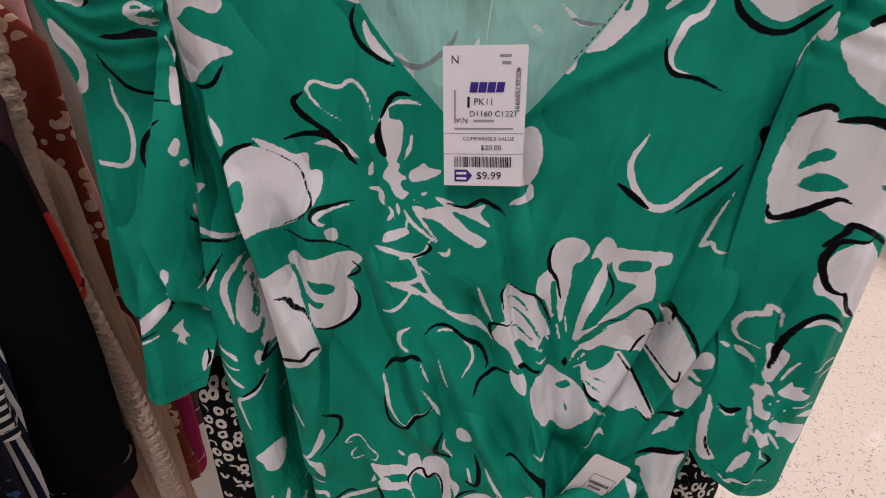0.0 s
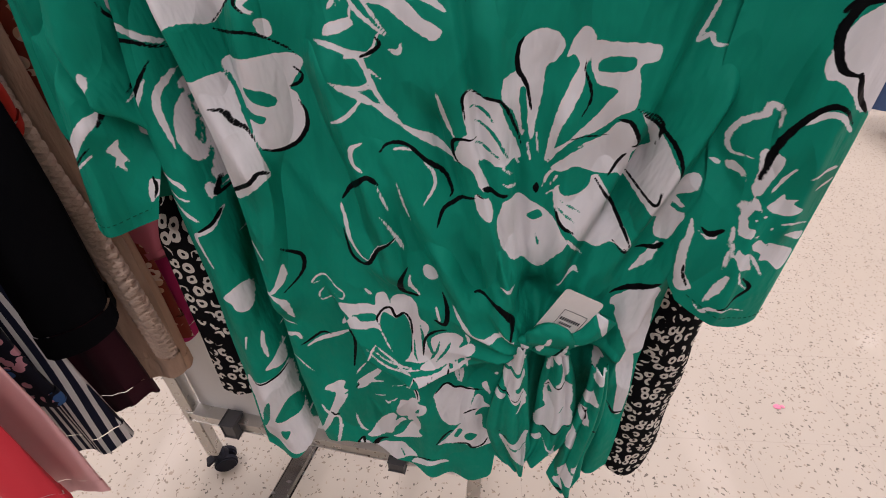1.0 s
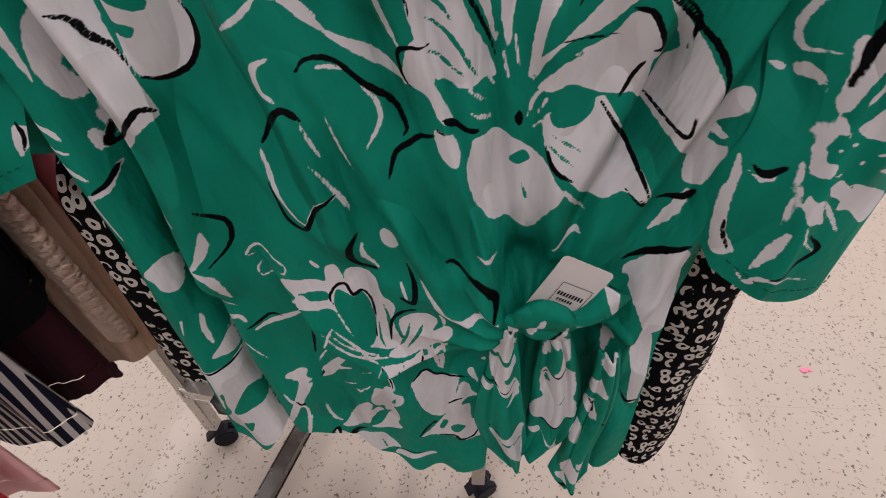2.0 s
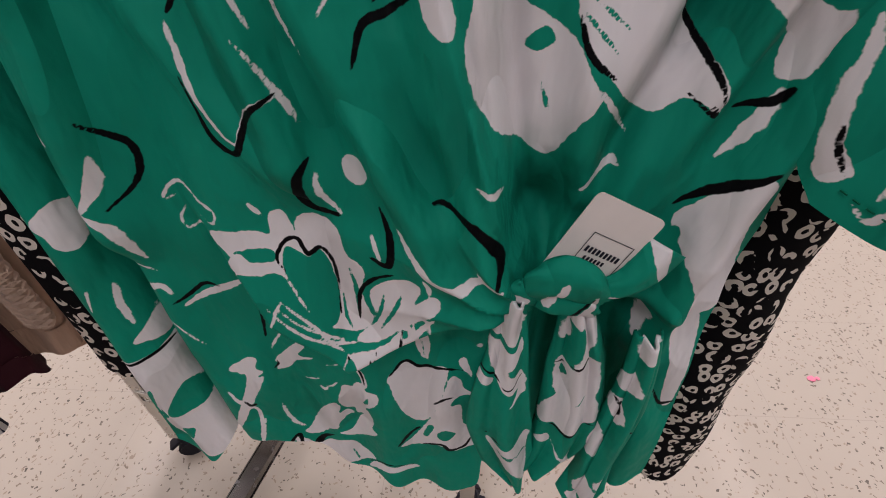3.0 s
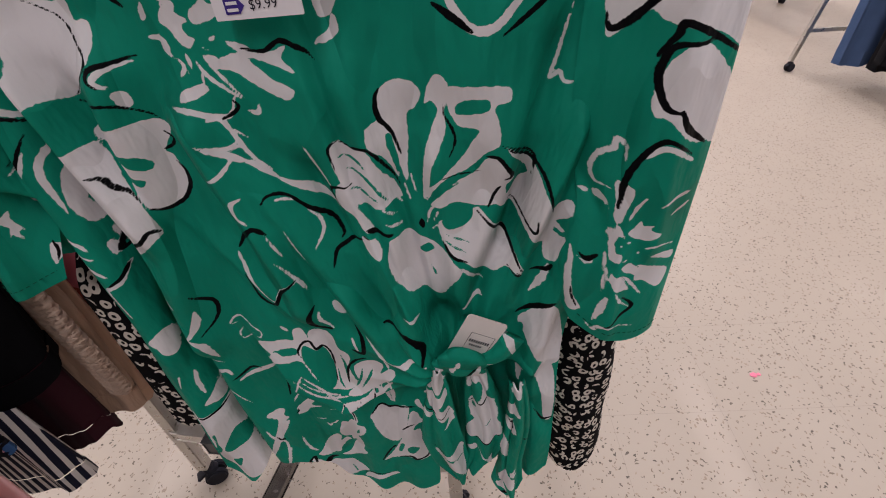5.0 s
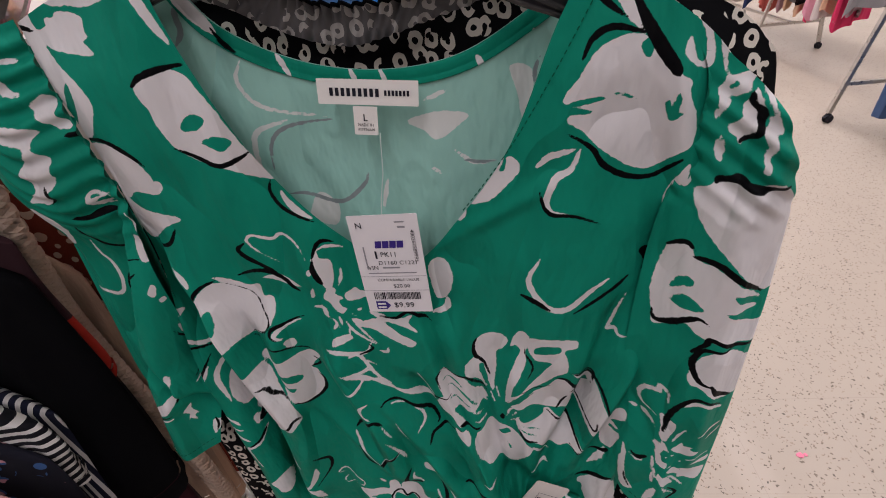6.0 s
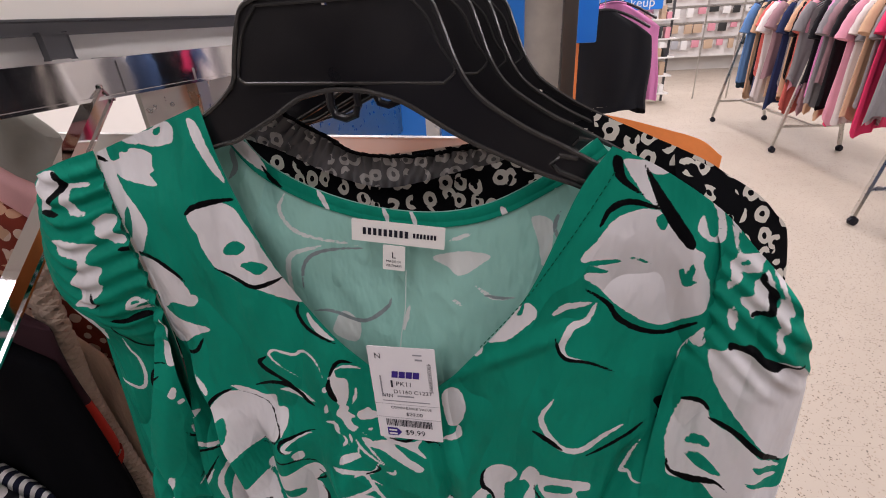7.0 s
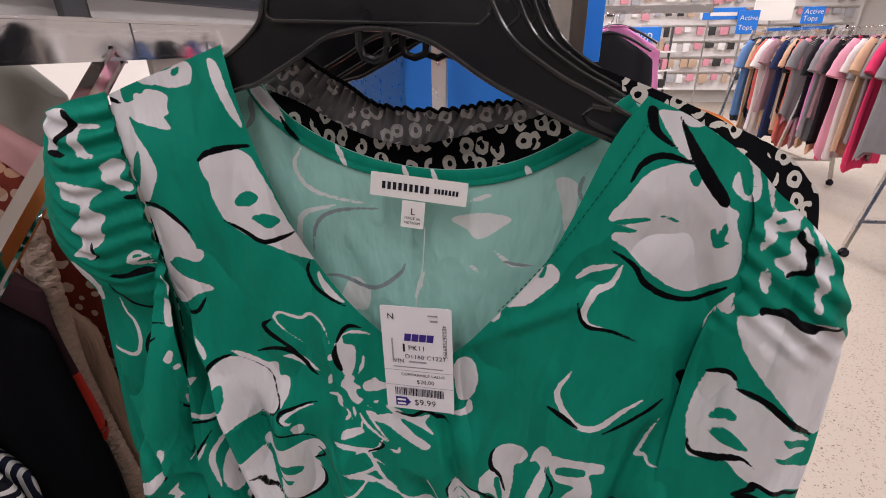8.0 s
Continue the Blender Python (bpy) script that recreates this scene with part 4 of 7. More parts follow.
    pr.stroke("w", 1.8, (4.9, 1109.5), (5.5, 1116.2))
    pr.stroke("w", 3.4, (-15.5, 1099.6), (-7.2, 1096.8), (4.5, 1091.7), (15.1, 1091.3), (20.7, 1101.5))
    pr.stroke("b", 2.6, (9.3, 1089.3), (16.5, 1092.1), (21.8, 1096.6), (18.9, 1100.6))
    pr.stroke("w", 2.6, (26.5, 1094), (32.7, 1092.3), (34.7, 1098))
    pr.stroke("w", 3.2, (0.7, 1089.7), (8.5, 1088.9), (12.7, 1080.3), (20.3, 1063.7), (29.9, 1054.7))
    pr.stroke("w", 2.4, (-0.9, 1074.9), (8.1, 1071.7), (15, 1075.2))
    pr.stroke("w", 1.8, (10.3, 1084.4), (20.9, 1076.7))
    pr.fill("w", (214.2, 1338.5), (221.3, 1336.9), (230.3, 1326.7), (239.3, 1311.9), (242.9, 1299.6), (240.2, 1294.1), (230.8, 1297.4), (225.3, 1304.3), (228.5, 1311.6), (231.8, 1300.5), (237.5, 1298.7), (236.5, 1309), (229.1, 1322), (220.7, 1332.1))
    pr.fill("w", (234.9, 1325.7), (244.1, 1319.2), (253.3, 1312.3), (249.3, 1310.5), (252, 1291.4), (255.1, 1288.3), (265.9, 1289.7), (268.2, 1285.3), (263.6, 1277.4), (256.1, 1270.6), (251.6, 1263.7), (248.6, 1279.8), (251.8, 1286.9), (246.1, 1302.7), (241.4, 1314.8))
    pr.fill("g", (254.5, 1283.1), (258.1, 1285.1), (259.9, 1282.6), (256.2, 1280.6))
    pr.fill("g", (251.8, 1276.5), (253.3, 1277.9), (254.2, 1273.6), (252.4, 1273.9))
    pr.stroke("g", 2.2, (255.4, 1276.6), (258.5, 1276), (261.4, 1274.1))
    pr.fill("w", (187.8, 1341.6), (197.3, 1340.6), (210.6, 1338.5), (207.8, 1334.5), (201, 1333.8), (195, 1336.6))
    pr.fill("w", (95.4, 1079.7), (103.3, 1083.8), (102.1, 1094.5), (106.7, 1101.9), (115.9, 1105.5), (126.1, 1102.9), (130.1, 1095.6), (125.8, 1088.5), (120.6, 1084.7), (120.2, 1071.8), (118.3, 1053.9), (116.5, 1037.4), (112.6, 1051.1), (110.3, 1040.7), (103.1, 1058.8), (95.3, 1067))
    pr.fill("g", (105.7, 1070.1), (109.4, 1071.8), (112.7, 1053.5), (110.8, 1044.6))
    pr.stroke("b", 3, (106.3, 1101.9), (102.9, 1095.1), (103.8, 1083.7), (110, 1073.9), (114.6, 1058.2))
    pr.fill("w", (131.6, 1090.6), (135.1, 1101.9), (140.9, 1107.3), (146.4, 1101.8), (145.5, 1093.4), (143.7, 1086), (144, 1074.5), (139.3, 1063.1), (133.1, 1049.9), (130.4, 1033.6), (126.7, 1025.7), (127.2, 1042), (130.1, 1061.8), (134.6, 1074.4), (139.6, 1086.4), (135.9, 1091.9))
    pr.fill("w", (146.3, 1099.7), (157.1, 1099.6), (171.7, 1099.7), (182.9, 1098), (183.2, 1090.3), (174.4, 1087), (177.2, 1076), (177.7, 1062.3), (167.5, 1055.9), (155.6, 1045.5), (138.2, 1040.4), (128.7, 1024.4), (130.6, 1034.7), (141.8, 1045.3), (152, 1053.4), (159.9, 1064.9), (164.5, 1072.6), (152.3, 1076.4), (146.1, 1087.1))
    pr.fill("g", (150.1, 1087.5), (154.9, 1091.4), (170, 1091.6), (169.6, 1084.6), (152.7, 1083))
    pr.stroke("b", 1.2, (135.7, 1043.5), (151.8, 1042.8), (165.7, 1044.6))
    pr.stroke("b", 2, (143.4, 1090.2), (143.8, 1082.7), (148, 1074.4), (149.4, 1065.6), (144.8, 1055.5))
    pr.fill("w", (169.9, 1053.2), (178.1, 1050.7), (188.4, 1034.5), (182.5, 1032.6), (181.2, 1021.3), (168.3, 1017.9), (158.2, 1018.5), (145.8, 1023.4), (135.4, 1020.4), (131.4, 1023.6), (143.6, 1035.1), (160.1, 1042.6))
    pr.stroke("b", 3, (168.5, 1054.5), (177.8, 1052.1), (187.3, 1037.1), (180.9, 1037.2))
    pr.stroke("b", 2.4, (178.8, 1032.9), (174.5, 1027.7), (169.5, 1015.1))
    pr.stroke("g", 1.8, (135.4, 1033.4), (143.6, 1035.1), (150.8, 1036.1))
    pr.fill("w", (181.1, 1060.8), (200.5, 1044.2), (207.6, 1030.8), (213.5, 1013.9), (215.2, 995.7), (208.6, 987.8), (176.3, 1018.6), (181.4, 1022.9), (193.5, 1028.3), (197.6, 1036.6))
    pr.stroke("b", 2.6, (179, 1061.5), (201.6, 1045.5), (208.4, 1036.4), (213.2, 1015))
    pr.stroke("b", 2, (182.5, 1013.8), (200.5, 1001.4), (203.5, 1012.3))
    pr.fill("w", (136.6, 1010), (158.6, 1015.5), (167.3, 1011.7), (190.6, 975.1), (195.7, 962), (185, 962.8), (170.4, 954.2), (148.1, 975.8), (140.1, 986.4), (136.2, 996))
    pr.fill("g", (137.8, 1009.4), (141.1, 1022.2), (156, 1019), (159.7, 1011.6), (154.1, 1002.6), (141.9, 1003.1))
    pr.stroke("g", 1.8, (139.6, 999.2), (156.3, 987.2))
    pr.stroke("g", 1.8, (138.8, 993.5), (153.7, 979.2))
    pr.stroke("b", 2.6, (161.7, 1014.4), (183.4, 985.2), (195.6, 961.8))
    pr.stroke("b", 2.6, (137.4, 992.7), (143, 979.7), (155, 969.6))
    pr.stroke("w", 2.6, (149.2, 967.3), (154.2, 961), (166.3, 944.8))
    pr.fill("w", (102.4, 1001.3), (119, 995.8), (130.1, 989.9), (138.6, 983.4), (143.7, 974.5), (149.8, 963), (142.3, 952.9), (132.5, 937.4), (113, 951.1), (101.7, 968), (97.7, 983), (99.4, 993.9))
    pr.fill("g", (119.6, 981.5), (126.1, 988.2), (130.6, 983.4), (124.7, 979.2))
    pr.stroke("g", 1.8, (127.2, 968.3), (131.2, 956.5))
    pr.stroke("b", 2, (183.9, 964.2), (193.5, 958.1), (191.1, 963))
    pr.stroke("w", 2, (188, 963.1), (194, 960.2), (192, 963.5))
    pr.fill("w", (70.9, 1063.2), (72.8, 1072.6), (84.1, 1067.7), (93.4, 1065.9), (99.1, 1052.9), (111.6, 1026.3), (104.8, 1025.5), (91.5, 1024.7), (80.2, 1031.7), (75.3, 1045.3), (72.6, 1055.2))
    pr.stroke("g", 2.4, (78.4, 1054.1), (91.6, 1045.5), (102.7, 1028.2))
    pr.stroke("g", 2.2, (75.5, 1063.1), (85.6, 1059.2), (90.9, 1053))
    pr.stroke("g", 2.2, (79.9, 1040.8), (90.8, 1033.3), (96.7, 1030))
    pr.stroke("g", 2, (83.7, 1027.5), (93.4, 1024))
    pr.stroke("b", 2.2, (72.8, 1072.6), (84, 1068.1), (95.5, 1065.7), (105.7, 1047.1), (111.8, 1031.7))
    pr.stroke("b", 2.2, (72.9, 1056.3), (70.9, 1068.7), (73.8, 1072.4))
    pr.fill("w", (66, 1023.1), (69.9, 1040.1), (76, 1046.5), (80.2, 1032.6), (88.1, 1015.4), (91.2, 1007.8), (84.6, 1010.5), (79.1, 1021), (71.2, 1024.2))
    pr.stroke("b", 2.4, (81.4, 1043.4), (66.8, 1041), (66.4, 1027.8), (72.9, 1021.7))
    pr.stroke("b", 3.6, (85.7, 1011), (95, 1005.6), (104.1, 1004.6))
    pr.fill("w", (81.6, 1004.5), (90.7, 1002.5), (94.5, 990), (88.7, 987.3), (83.8, 991.9))
    pr.stroke("b", 2, (82.3, 1005.1), (88.2, 1003.4))
    pr.stroke("w", 2, (127.3, 1005.8), (129.8, 1016.3), (133.4, 1022))
    pr.stroke("w", 1.8, (132.2, 1009.3), (135.5, 1017.7))
    pr.stroke("w", 1.6, (130.7, 1001.3), (134.2, 1006))
    pr.fill("b", (121.1, 1004.8), (123.3, 1010.2), (125.6, 1005.6), (124.1, 1001.2))
    pr.stroke("w", 1.6, (106.7, 1015.4), (96.6, 1026.3))
    pr.stroke("w", 1.6, (110, 1005.5), (99.3, 1013.7))
    pr.stroke("w", 1.8, (113.8, 1037.8), (117.6, 1024.3))
    pr.stroke("w", 1.6, (119.3, 1044.8), (121.7, 1030.8))
    pr.stroke("w", 1.6, (110.7, 1020.7), (103.1, 1031.4))
    pr.stroke("w", 5, (31.7, 1049), (45.8, 1040.7), (63.4, 1026.9), (72.3, 1029.1))
    pr.stroke("w", 4, (17.1, 1062.2), (25.1, 1054.8), (34.1, 1047.9))
    pr.stroke("w", 3.4, (54.9, 1069.9), (60.2, 1053.9), (66.8, 1041))
    pr.stroke("w", 3.4, (-7.8, 1078.7), (5.6, 1069), (19.9, 1059.3))
    pr.stroke("w", 2.8, (-11.2, 1051.8), (2.2, 1059.3), (8.3, 1065.3))
    pr.stroke("w", 2, (5.6, 1071.9), (17, 1071.1))
    pr.stroke("w", 3.6, (8.1, 1040.5), (1.1, 1037.2), (0.8, 1026.7), (6.5, 1021.2))
    pr.stroke("b", 2.8, (18.4, 1033.4), (23.9, 1038.3), (36, 1035.8), (44.5, 1028.2), (59.9, 1011.9), (65.7, 998.8), (63.9, 995.5))
    pr.stroke("b", 3.4, (81.4, 1001.5), (69.5, 992.2), (60.5, 989.4), (55.4, 974.7))
    pr.stroke("w", 2.4, (26.8, 1034.3), (41.1, 1032.7))
    pr.stroke("w", 2.4, (46.3, 1025.1), (53.6, 1012.3), (52.2, 1003), (45.2, 992.5))
    pr.stroke("w", 1.8, (28, 1012.1), (32.4, 993.9), (36.5, 979.3))
    pr.stroke("w", 1.6, (14.4, 1011.2), (21.8, 987.6))
    pr.stroke("b", 4, (-13.1, 992.3), (-4.4, 1004.4), (7.7, 1016.9), (16, 1010.5))
    pr.stroke("w", 3.2, (-14.8, 989.4), (-11.6, 976.2), (-9.7, 960.2), (-3.2, 946.2), (3.9, 944.1))
    pr.stroke("b", 3.4, (-13.9, 970.9), (-11.7, 945.2), (-0.3, 937.7), (13.4, 959.2), (24.6, 966.4))
    pr.stroke("w", 2.4, (1.9, 941.4), (13.4, 960.5), (25.4, 966))
    pr.stroke("w", 2, (15.7, 986.9), (26.3, 964.8), (30.8, 953.1))


def paint_left_sleeve(pr):
    """The flowers of one sleeve."""
    pr.fill("w", (-191.5, 1333.5), (-177, 1340.5), (-172.5, 1332), (-176.5, 1326.5), (-183.5, 1315), (-190, 1315.5))
    pr.stroke("b", 4, (-176, 1339.5), (-172, 1332), (-177.5, 1323.5), (-182.5, 1318))
    pr.stroke("b", 3.6, (-190, 1314), (-183, 1313), (-177.5, 1311.5))
    pr.stroke("w", 4.6, (-161.5, 1327.5), (-172, 1328.5), (-171, 1322), (-170.5, 1313), (-164, 1309.5))
    pr.fill("w", (-163, 1302), (-154, 1308), (-150.5, 1301), (-151.5, 1294.5), (-147, 1286.5), (-154.5, 1286), (-158, 1292))
    pr.fill("w", (-185, 1295.5), (-168, 1292.5), (-162.5, 1288), (-167.5, 1282), (-162.5, 1268), (-167, 1252.5), (-177.5, 1250), (-181.5, 1265), (-170.5, 1278.5), (-186.5, 1285))
    pr.stroke("b", 3.4, (-151.5, 1282.5), (-146, 1282), (-140, 1284.5))
    pr.fill("w", (-192, 1243), (-180, 1250.5), (-170, 1252), (-178.5, 1239.5), (-185, 1241))
    pr.stroke("b", 2.6, (-174, 1254), (-171, 1246.5), (-178.5, 1239))
    pr.stroke("w", 2.4, (-142.5, 1240), (-149.5, 1238.5), (-156, 1236), (-154, 1231.5), (-146.5, 1230))
    pr.stroke("b", 3.2, (-175.5, 1224), (-161, 1224), (-143.5, 1225.5))
    pr.fill("w", (-206.6, 1233.1), (-198.5, 1224.8), (-194.8, 1213.8), (-203.2, 1197.8), (-214.9, 1188.1), (-248, 1183.9), (-212.9, 1197.2), (-207.6, 1211.6), (-216.2, 1220.5))
    pr.stroke("w", 3, (-251.6, 1183.8), (-249.7, 1173.6), (-244.2, 1170.5))
    pr.stroke("b", 3.2, (-179.1, 1223.9), (-165.6, 1223.5), (-155.2, 1227), (-141.8, 1223.9))
    pr.stroke("b", 3, (-185.4, 1214.3), (-181.2, 1202.3), (-172.1, 1191.7), (-141.1, 1187.8))
    pr.stroke("w", 3.6, (-185.9, 1199.3), (-189.7, 1183.8), (-185.8, 1172.8), (-185.5, 1157.6), (-193.5, 1141.4), (-213.5, 1139.3), (-247.3, 1139.2), (-254.6, 1145))
    pr.stroke("w", 2.6, (-142.9, 1237.7), (-154.1, 1241.9), (-156.6, 1236.8), (-152.6, 1233.4), (-141.7, 1233))
    pr.stroke("b", 4, (-149.6, 1176.4), (-172.8, 1163.3), (-181.4, 1148), (-178.4, 1133.3))
    pr.stroke("b", 4, (-258.4, 1140.6), (-255, 1122), (-249.7, 1098.9), (-257.3, 1089.8), (-263.3, 1095.4))
    pr.stroke("w", 2.6, (-257.8, 1135.3), (-256.2, 1110.4), (-258.7, 1094.6))
    pr.stroke("b", 2.6, (-270.1, 987.2), (-255.2, 990.6), (-220.1, 1010.7))
    pr.fill("w", (-215.9, 1012), (-169.2, 1052.6), (-167.5, 1043.6), (-211.6, 1006.6))
    pr.stroke("w", 2.6, (-264.8, 979.1), (-229.5, 991.3), (-172.4, 1028.7))
    pr.stroke("b", 2.2, (-252.4, 983), (-216.8, 1001.7), (-171.9, 1033.8))
    pr.fill("w", (-138.5, 1207.1), (-132.5, 1204.8), (-130.6, 1193.5), (-132.7, 1186.9), (-140, 1187.8))
    pr.stroke("w", 2.2, (-138.3, 1225.2), (-135.6, 1214.9), (-130.7, 1204.8))
    pr.fill("w", (-146.7, 1157.9), (-142, 1165.4), (-139.5, 1163.4), (-142.9, 1154.6))
    pr.fill("w", (-142, 1151.1), (-138.1, 1151.6), (-138.3, 1148.1), (-141.7, 1147.2))
    pr.stroke("b", 3, (-133.3, 1165.4), (-130.9, 1158.3), (-129.7, 1143.4))
    pr.stroke("w", 3, (-132.3, 1164.9), (-130, 1162.1), (-128.2, 1156.6))
    pr.fill("w", (-141, 1123.6), (-139.1, 1114.5), (-129.2, 1103.9), (-135.8, 1102.9), (-142.5, 1111.9))
    pr.stroke("b", 2.4, (-146, 1115.5), (-142, 1106), (-125.7, 1095.9), (-113.1, 1091.7))
    pr.stroke("b", 2.2, (-147, 1062.8), (-140.8, 1072.5), (-128.6, 1080.2), (-114.8, 1086.3))
    pr.stroke("w", 2.4, (-146.7, 1058.5), (-140, 1069), (-128.2, 1077.5), (-116.2, 1083.1))
    pr.fill("w", (-162.4, 1078.9), (-158.9, 1071.8), (-165.6, 1057.7), (-167.1, 1058.7))
    pr.stroke("b", 2.2, (-167.4, 1061.3), (-163.2, 1054), (-164.3, 1045.8))
    pr.fill("w", (-167.2, 1028.6), (-163, 1033.2), (-161.4, 1033.4), (-163, 1025.5), (-161.5, 1016.6), (-163.9, 1017), (-164.8, 1007.4), (-166.7, 1016.1), (-168.9, 1013.3), (-166, 1022.5))
    pr.fill("w", (-155.2, 1000.5), (-146.9, 997.7), (-149.3, 989.3), (-153, 988.2), (-157.9, 984.1))
    pr.stroke("b", 2.2, (-152.7, 1003.2), (-152.2, 994.6), (-155.4, 986.4))
    pr.stroke("w", 2.8, (-155.4, 1039.1), (-151.2, 1031.7), (-139.7, 1032.3))


def paint_right_sleeve(pr):
    """The flowers of the other sleeve."""
    pr.fill("w", (240.5, 1226.5), (248, 1236.5), (254.5, 1242), (260, 1240), (276, 1241), (309, 1192), (312.5, 1166.5), (281, 1172), (255.5, 1197), (245, 1210))
    pr.stroke("b", 4.4, (248, 1236), (254.5, 1243), (260, 1240), (276.5, 1242))
    pr.stroke("b", 4.4, (243, 1189.5), (251, 1192.5), (260, 1187.5), (281.5, 1171))
    pr.fill("w", (232.5, 1187.5), (241, 1197.5), (244, 1189.5), (251.5, 1190), (260, 1185), (282.5, 1166.5), (262.5, 1175.5), (265, 1169.5), (282, 1160), (260, 1161.5), (269, 1155), (313.5, 1128), (314, 1109.5), (277.5, 1131.5), (257, 1136), (249, 1138.5), (244.5, 1141.5), (237, 1131.5), (231.5, 1125.5), (230, 1134.5), (228, 1156.5))
    pr.fill("g", (235.5, 1159.5), (238.5, 1171), (243, 1175.5), (244.5, 1171.5), (240, 1165.5))
    pr.fill("g", (237, 1152), (242, 1162), (250, 1158), (243, 1151.5))
    pr.stroke("b", 2.8, (232, 1189), (240, 1196.5), (243, 1193.5))
    pr.stroke("b", 3.2, (230, 1137.5), (232, 1129.5), (237, 1133.5), (241.5, 1140), (248.5, 1150), (254.5, 1148))
    pr.stroke("b", 3.6, (248.5, 1122.5), (254.5, 1132), (262, 1136.5), (313.5, 1108.5))
    pr.fill("w", (253.5, 1110), (258, 1121.5), (270, 1124.5), (287.5, 1102.5), (307.5, 1064.5), (286.5, 1075), (269.5, 1088.5), (262, 1098), (256.5, 1100))
    pr.stroke("b", 4, (274, 1129.5), (256.5, 1128), (251.5, 1121), (251, 1110.5), (257, 1098), (264, 1096))
    pr.stroke("b", 4, (264, 1097.5), (270, 1087), (287, 1073.5))
    pr.stroke("w", 2.6, (240.5, 1044), (235, 1042.5), (232.5, 1052), (235, 1061.5), (240, 1069.5), (241, 1075.5), (244, 1074), (245, 1064.5))
    pr.stroke("b", 3.4, (245, 1034.5), (245.5, 1054), (252.5, 1072), (262.5, 1080.5), (279, 1069))
    pr.stroke("w", 3.4, (253, 1069.5), (263, 1076.5), (282, 1064))
    pr.stroke("w", 2.4, (227, 1035), (233.5, 1033))
    pr.fill("w", (250, 1104), (256, 1123), (272, 1127.5), (317.5, 1079.5), (280.5, 1075.5), (259.5, 1091.5), (252.5, 1093))
    pr.stroke("w", 2.4, (265.5, 1040.5), (279.5, 1043), (288, 1042.5))
    pr.fill("w", (242.5, 1052), (250.5, 1049.5), (249, 1039), (247.5, 1027.5), (245.5, 1024.5), (244, 1028.5), (244, 1036.5))
    pr.stroke("w", 2.4, (250.5, 1028.5), (253.5, 1037.5), (258, 1045))
    pr.fill("w", (252, 1019.5), (254, 1023.5), (258, 1029.5), (259.5, 1026.5), (264.5, 1027.5), (263.5, 1024.5), (271, 1021), (267, 1018), (260, 1016))
    pr.stroke("w", 1.6, (263, 1009.5), (269, 1011), (285, 1006))
    pr.fill("w", (266, 1004), (285.5, 999.5), (287.5, 992.5), (273.5, 999.5))
    pr.fill("w", (250.5, 996.5), (257, 997), (264, 991.5), (264, 995.5), (286.5, 984.5), (283, 970), (269.5, 980), (263, 981), (261.5, 986), (254.5, 990.5))
    pr.fill("w", (244.5, 999), (243.5, 1005), (244, 1014), (245.5, 1021.5), (247, 1023.5), (250.5, 1016.5), (247.5, 1017.5), (246, 1013), (246.5, 1006), (249.5, 1006), (249.5, 1000.5), (246.5, 999))
    pr.stroke("w", 1.6, (248.5, 1011), (249, 1011.5))
    pr.stroke("w", 1.8, (252, 1014), (254, 1014))
    pr.stroke("w", 1.8, (259.5, 1005.5), (261, 1006))
    pr.stroke("w", 1.6, (251, 1001), (254, 1001))
    pr.fill("w", (242.5, 987), (244.5, 986), (245.5, 991), (248.5, 988), (250.5, 989.5), (260, 974), (249.5, 977.5), (245.5, 984))
    pr.stroke("w", 2.2, (251, 990), (262, 978), (270.5, 967))
    pr.stroke("w", 1.8, (242, 1002.5), (242, 996), (241.5, 989.5))
    pr.stroke("w", 1.8, (243.5, 993.5), (242.5, 983.5), (242.5, 973))
    pr.stroke("w", 1.5, (243, 1019), (243, 1011))
    pr.stroke("w", 3.6, (245.5, 970.5), (244, 961), (241, 943))
    pr.stroke("b", 3, (256.5, 968), (265.5, 958), (257.5, 950), (247.5, 942))
    pr.stroke("w", 2, (249.5, 976.5), (255.5, 964.5), (263.5, 957))
    pr.stroke("w", 2.2, (236.5, 939), (242, 934), (247.5, 941.5), (269.5, 937.5))
    pr.stroke("b", 3.4, (228, 995), (233, 992.5), (239, 998))
    pr.stroke("w", 1.8, (227.5, 992.5), (232.5, 989.5), (237.5, 993.5))
    pr.fill("w", (223.5, 998), (225.5, 992), (225.5, 984.5), (223, 983))
    pr.fill("w", (222, 980), (225.5, 983), (226, 971), (228, 959), (232.5, 951), (232.5, 947.5), (227, 943.5), (223.5, 953.5))
    pr.stroke("b", 2, (226, 964.5), (228, 955), (231.5, 948))
    pr.fill("w", (235, 1035), (237.5, 1037.5), (241, 1035.5), (242, 1029), (240, 1032.5), (236.5, 1031.5))
    pr.stroke("w", 2.2, (275.5, 1031), (284, 1034), (288.5, 1035.5))
    pr.fill("w", (222.4, 1336.5), (230.7, 1326.5), (238.6, 1312.2), (241.4, 1300.4), (239, 1294.8), (233.8, 1296.4), (237, 1299), (236.1, 1309.2), (229.6, 1321.8))
    pr.fill("w", (234.9, 1325.7), (242.7, 1319.7), (248.4, 1314.3), (246, 1312), (247, 1294.2), (248.5, 1292), (254.5, 1295.7), (255.5, 1292.2), (252.5, 1284.1), (247.6, 1276.4), (246.3, 1267.7), (244.5, 1282.5), (246.6, 1290), (243.8, 1303.8), (240.5, 1315.2))
    pr.fill("g", (248.2, 1286.9), (249.9, 1289.9), (250.6, 1288.1), (249.3, 1284.8))
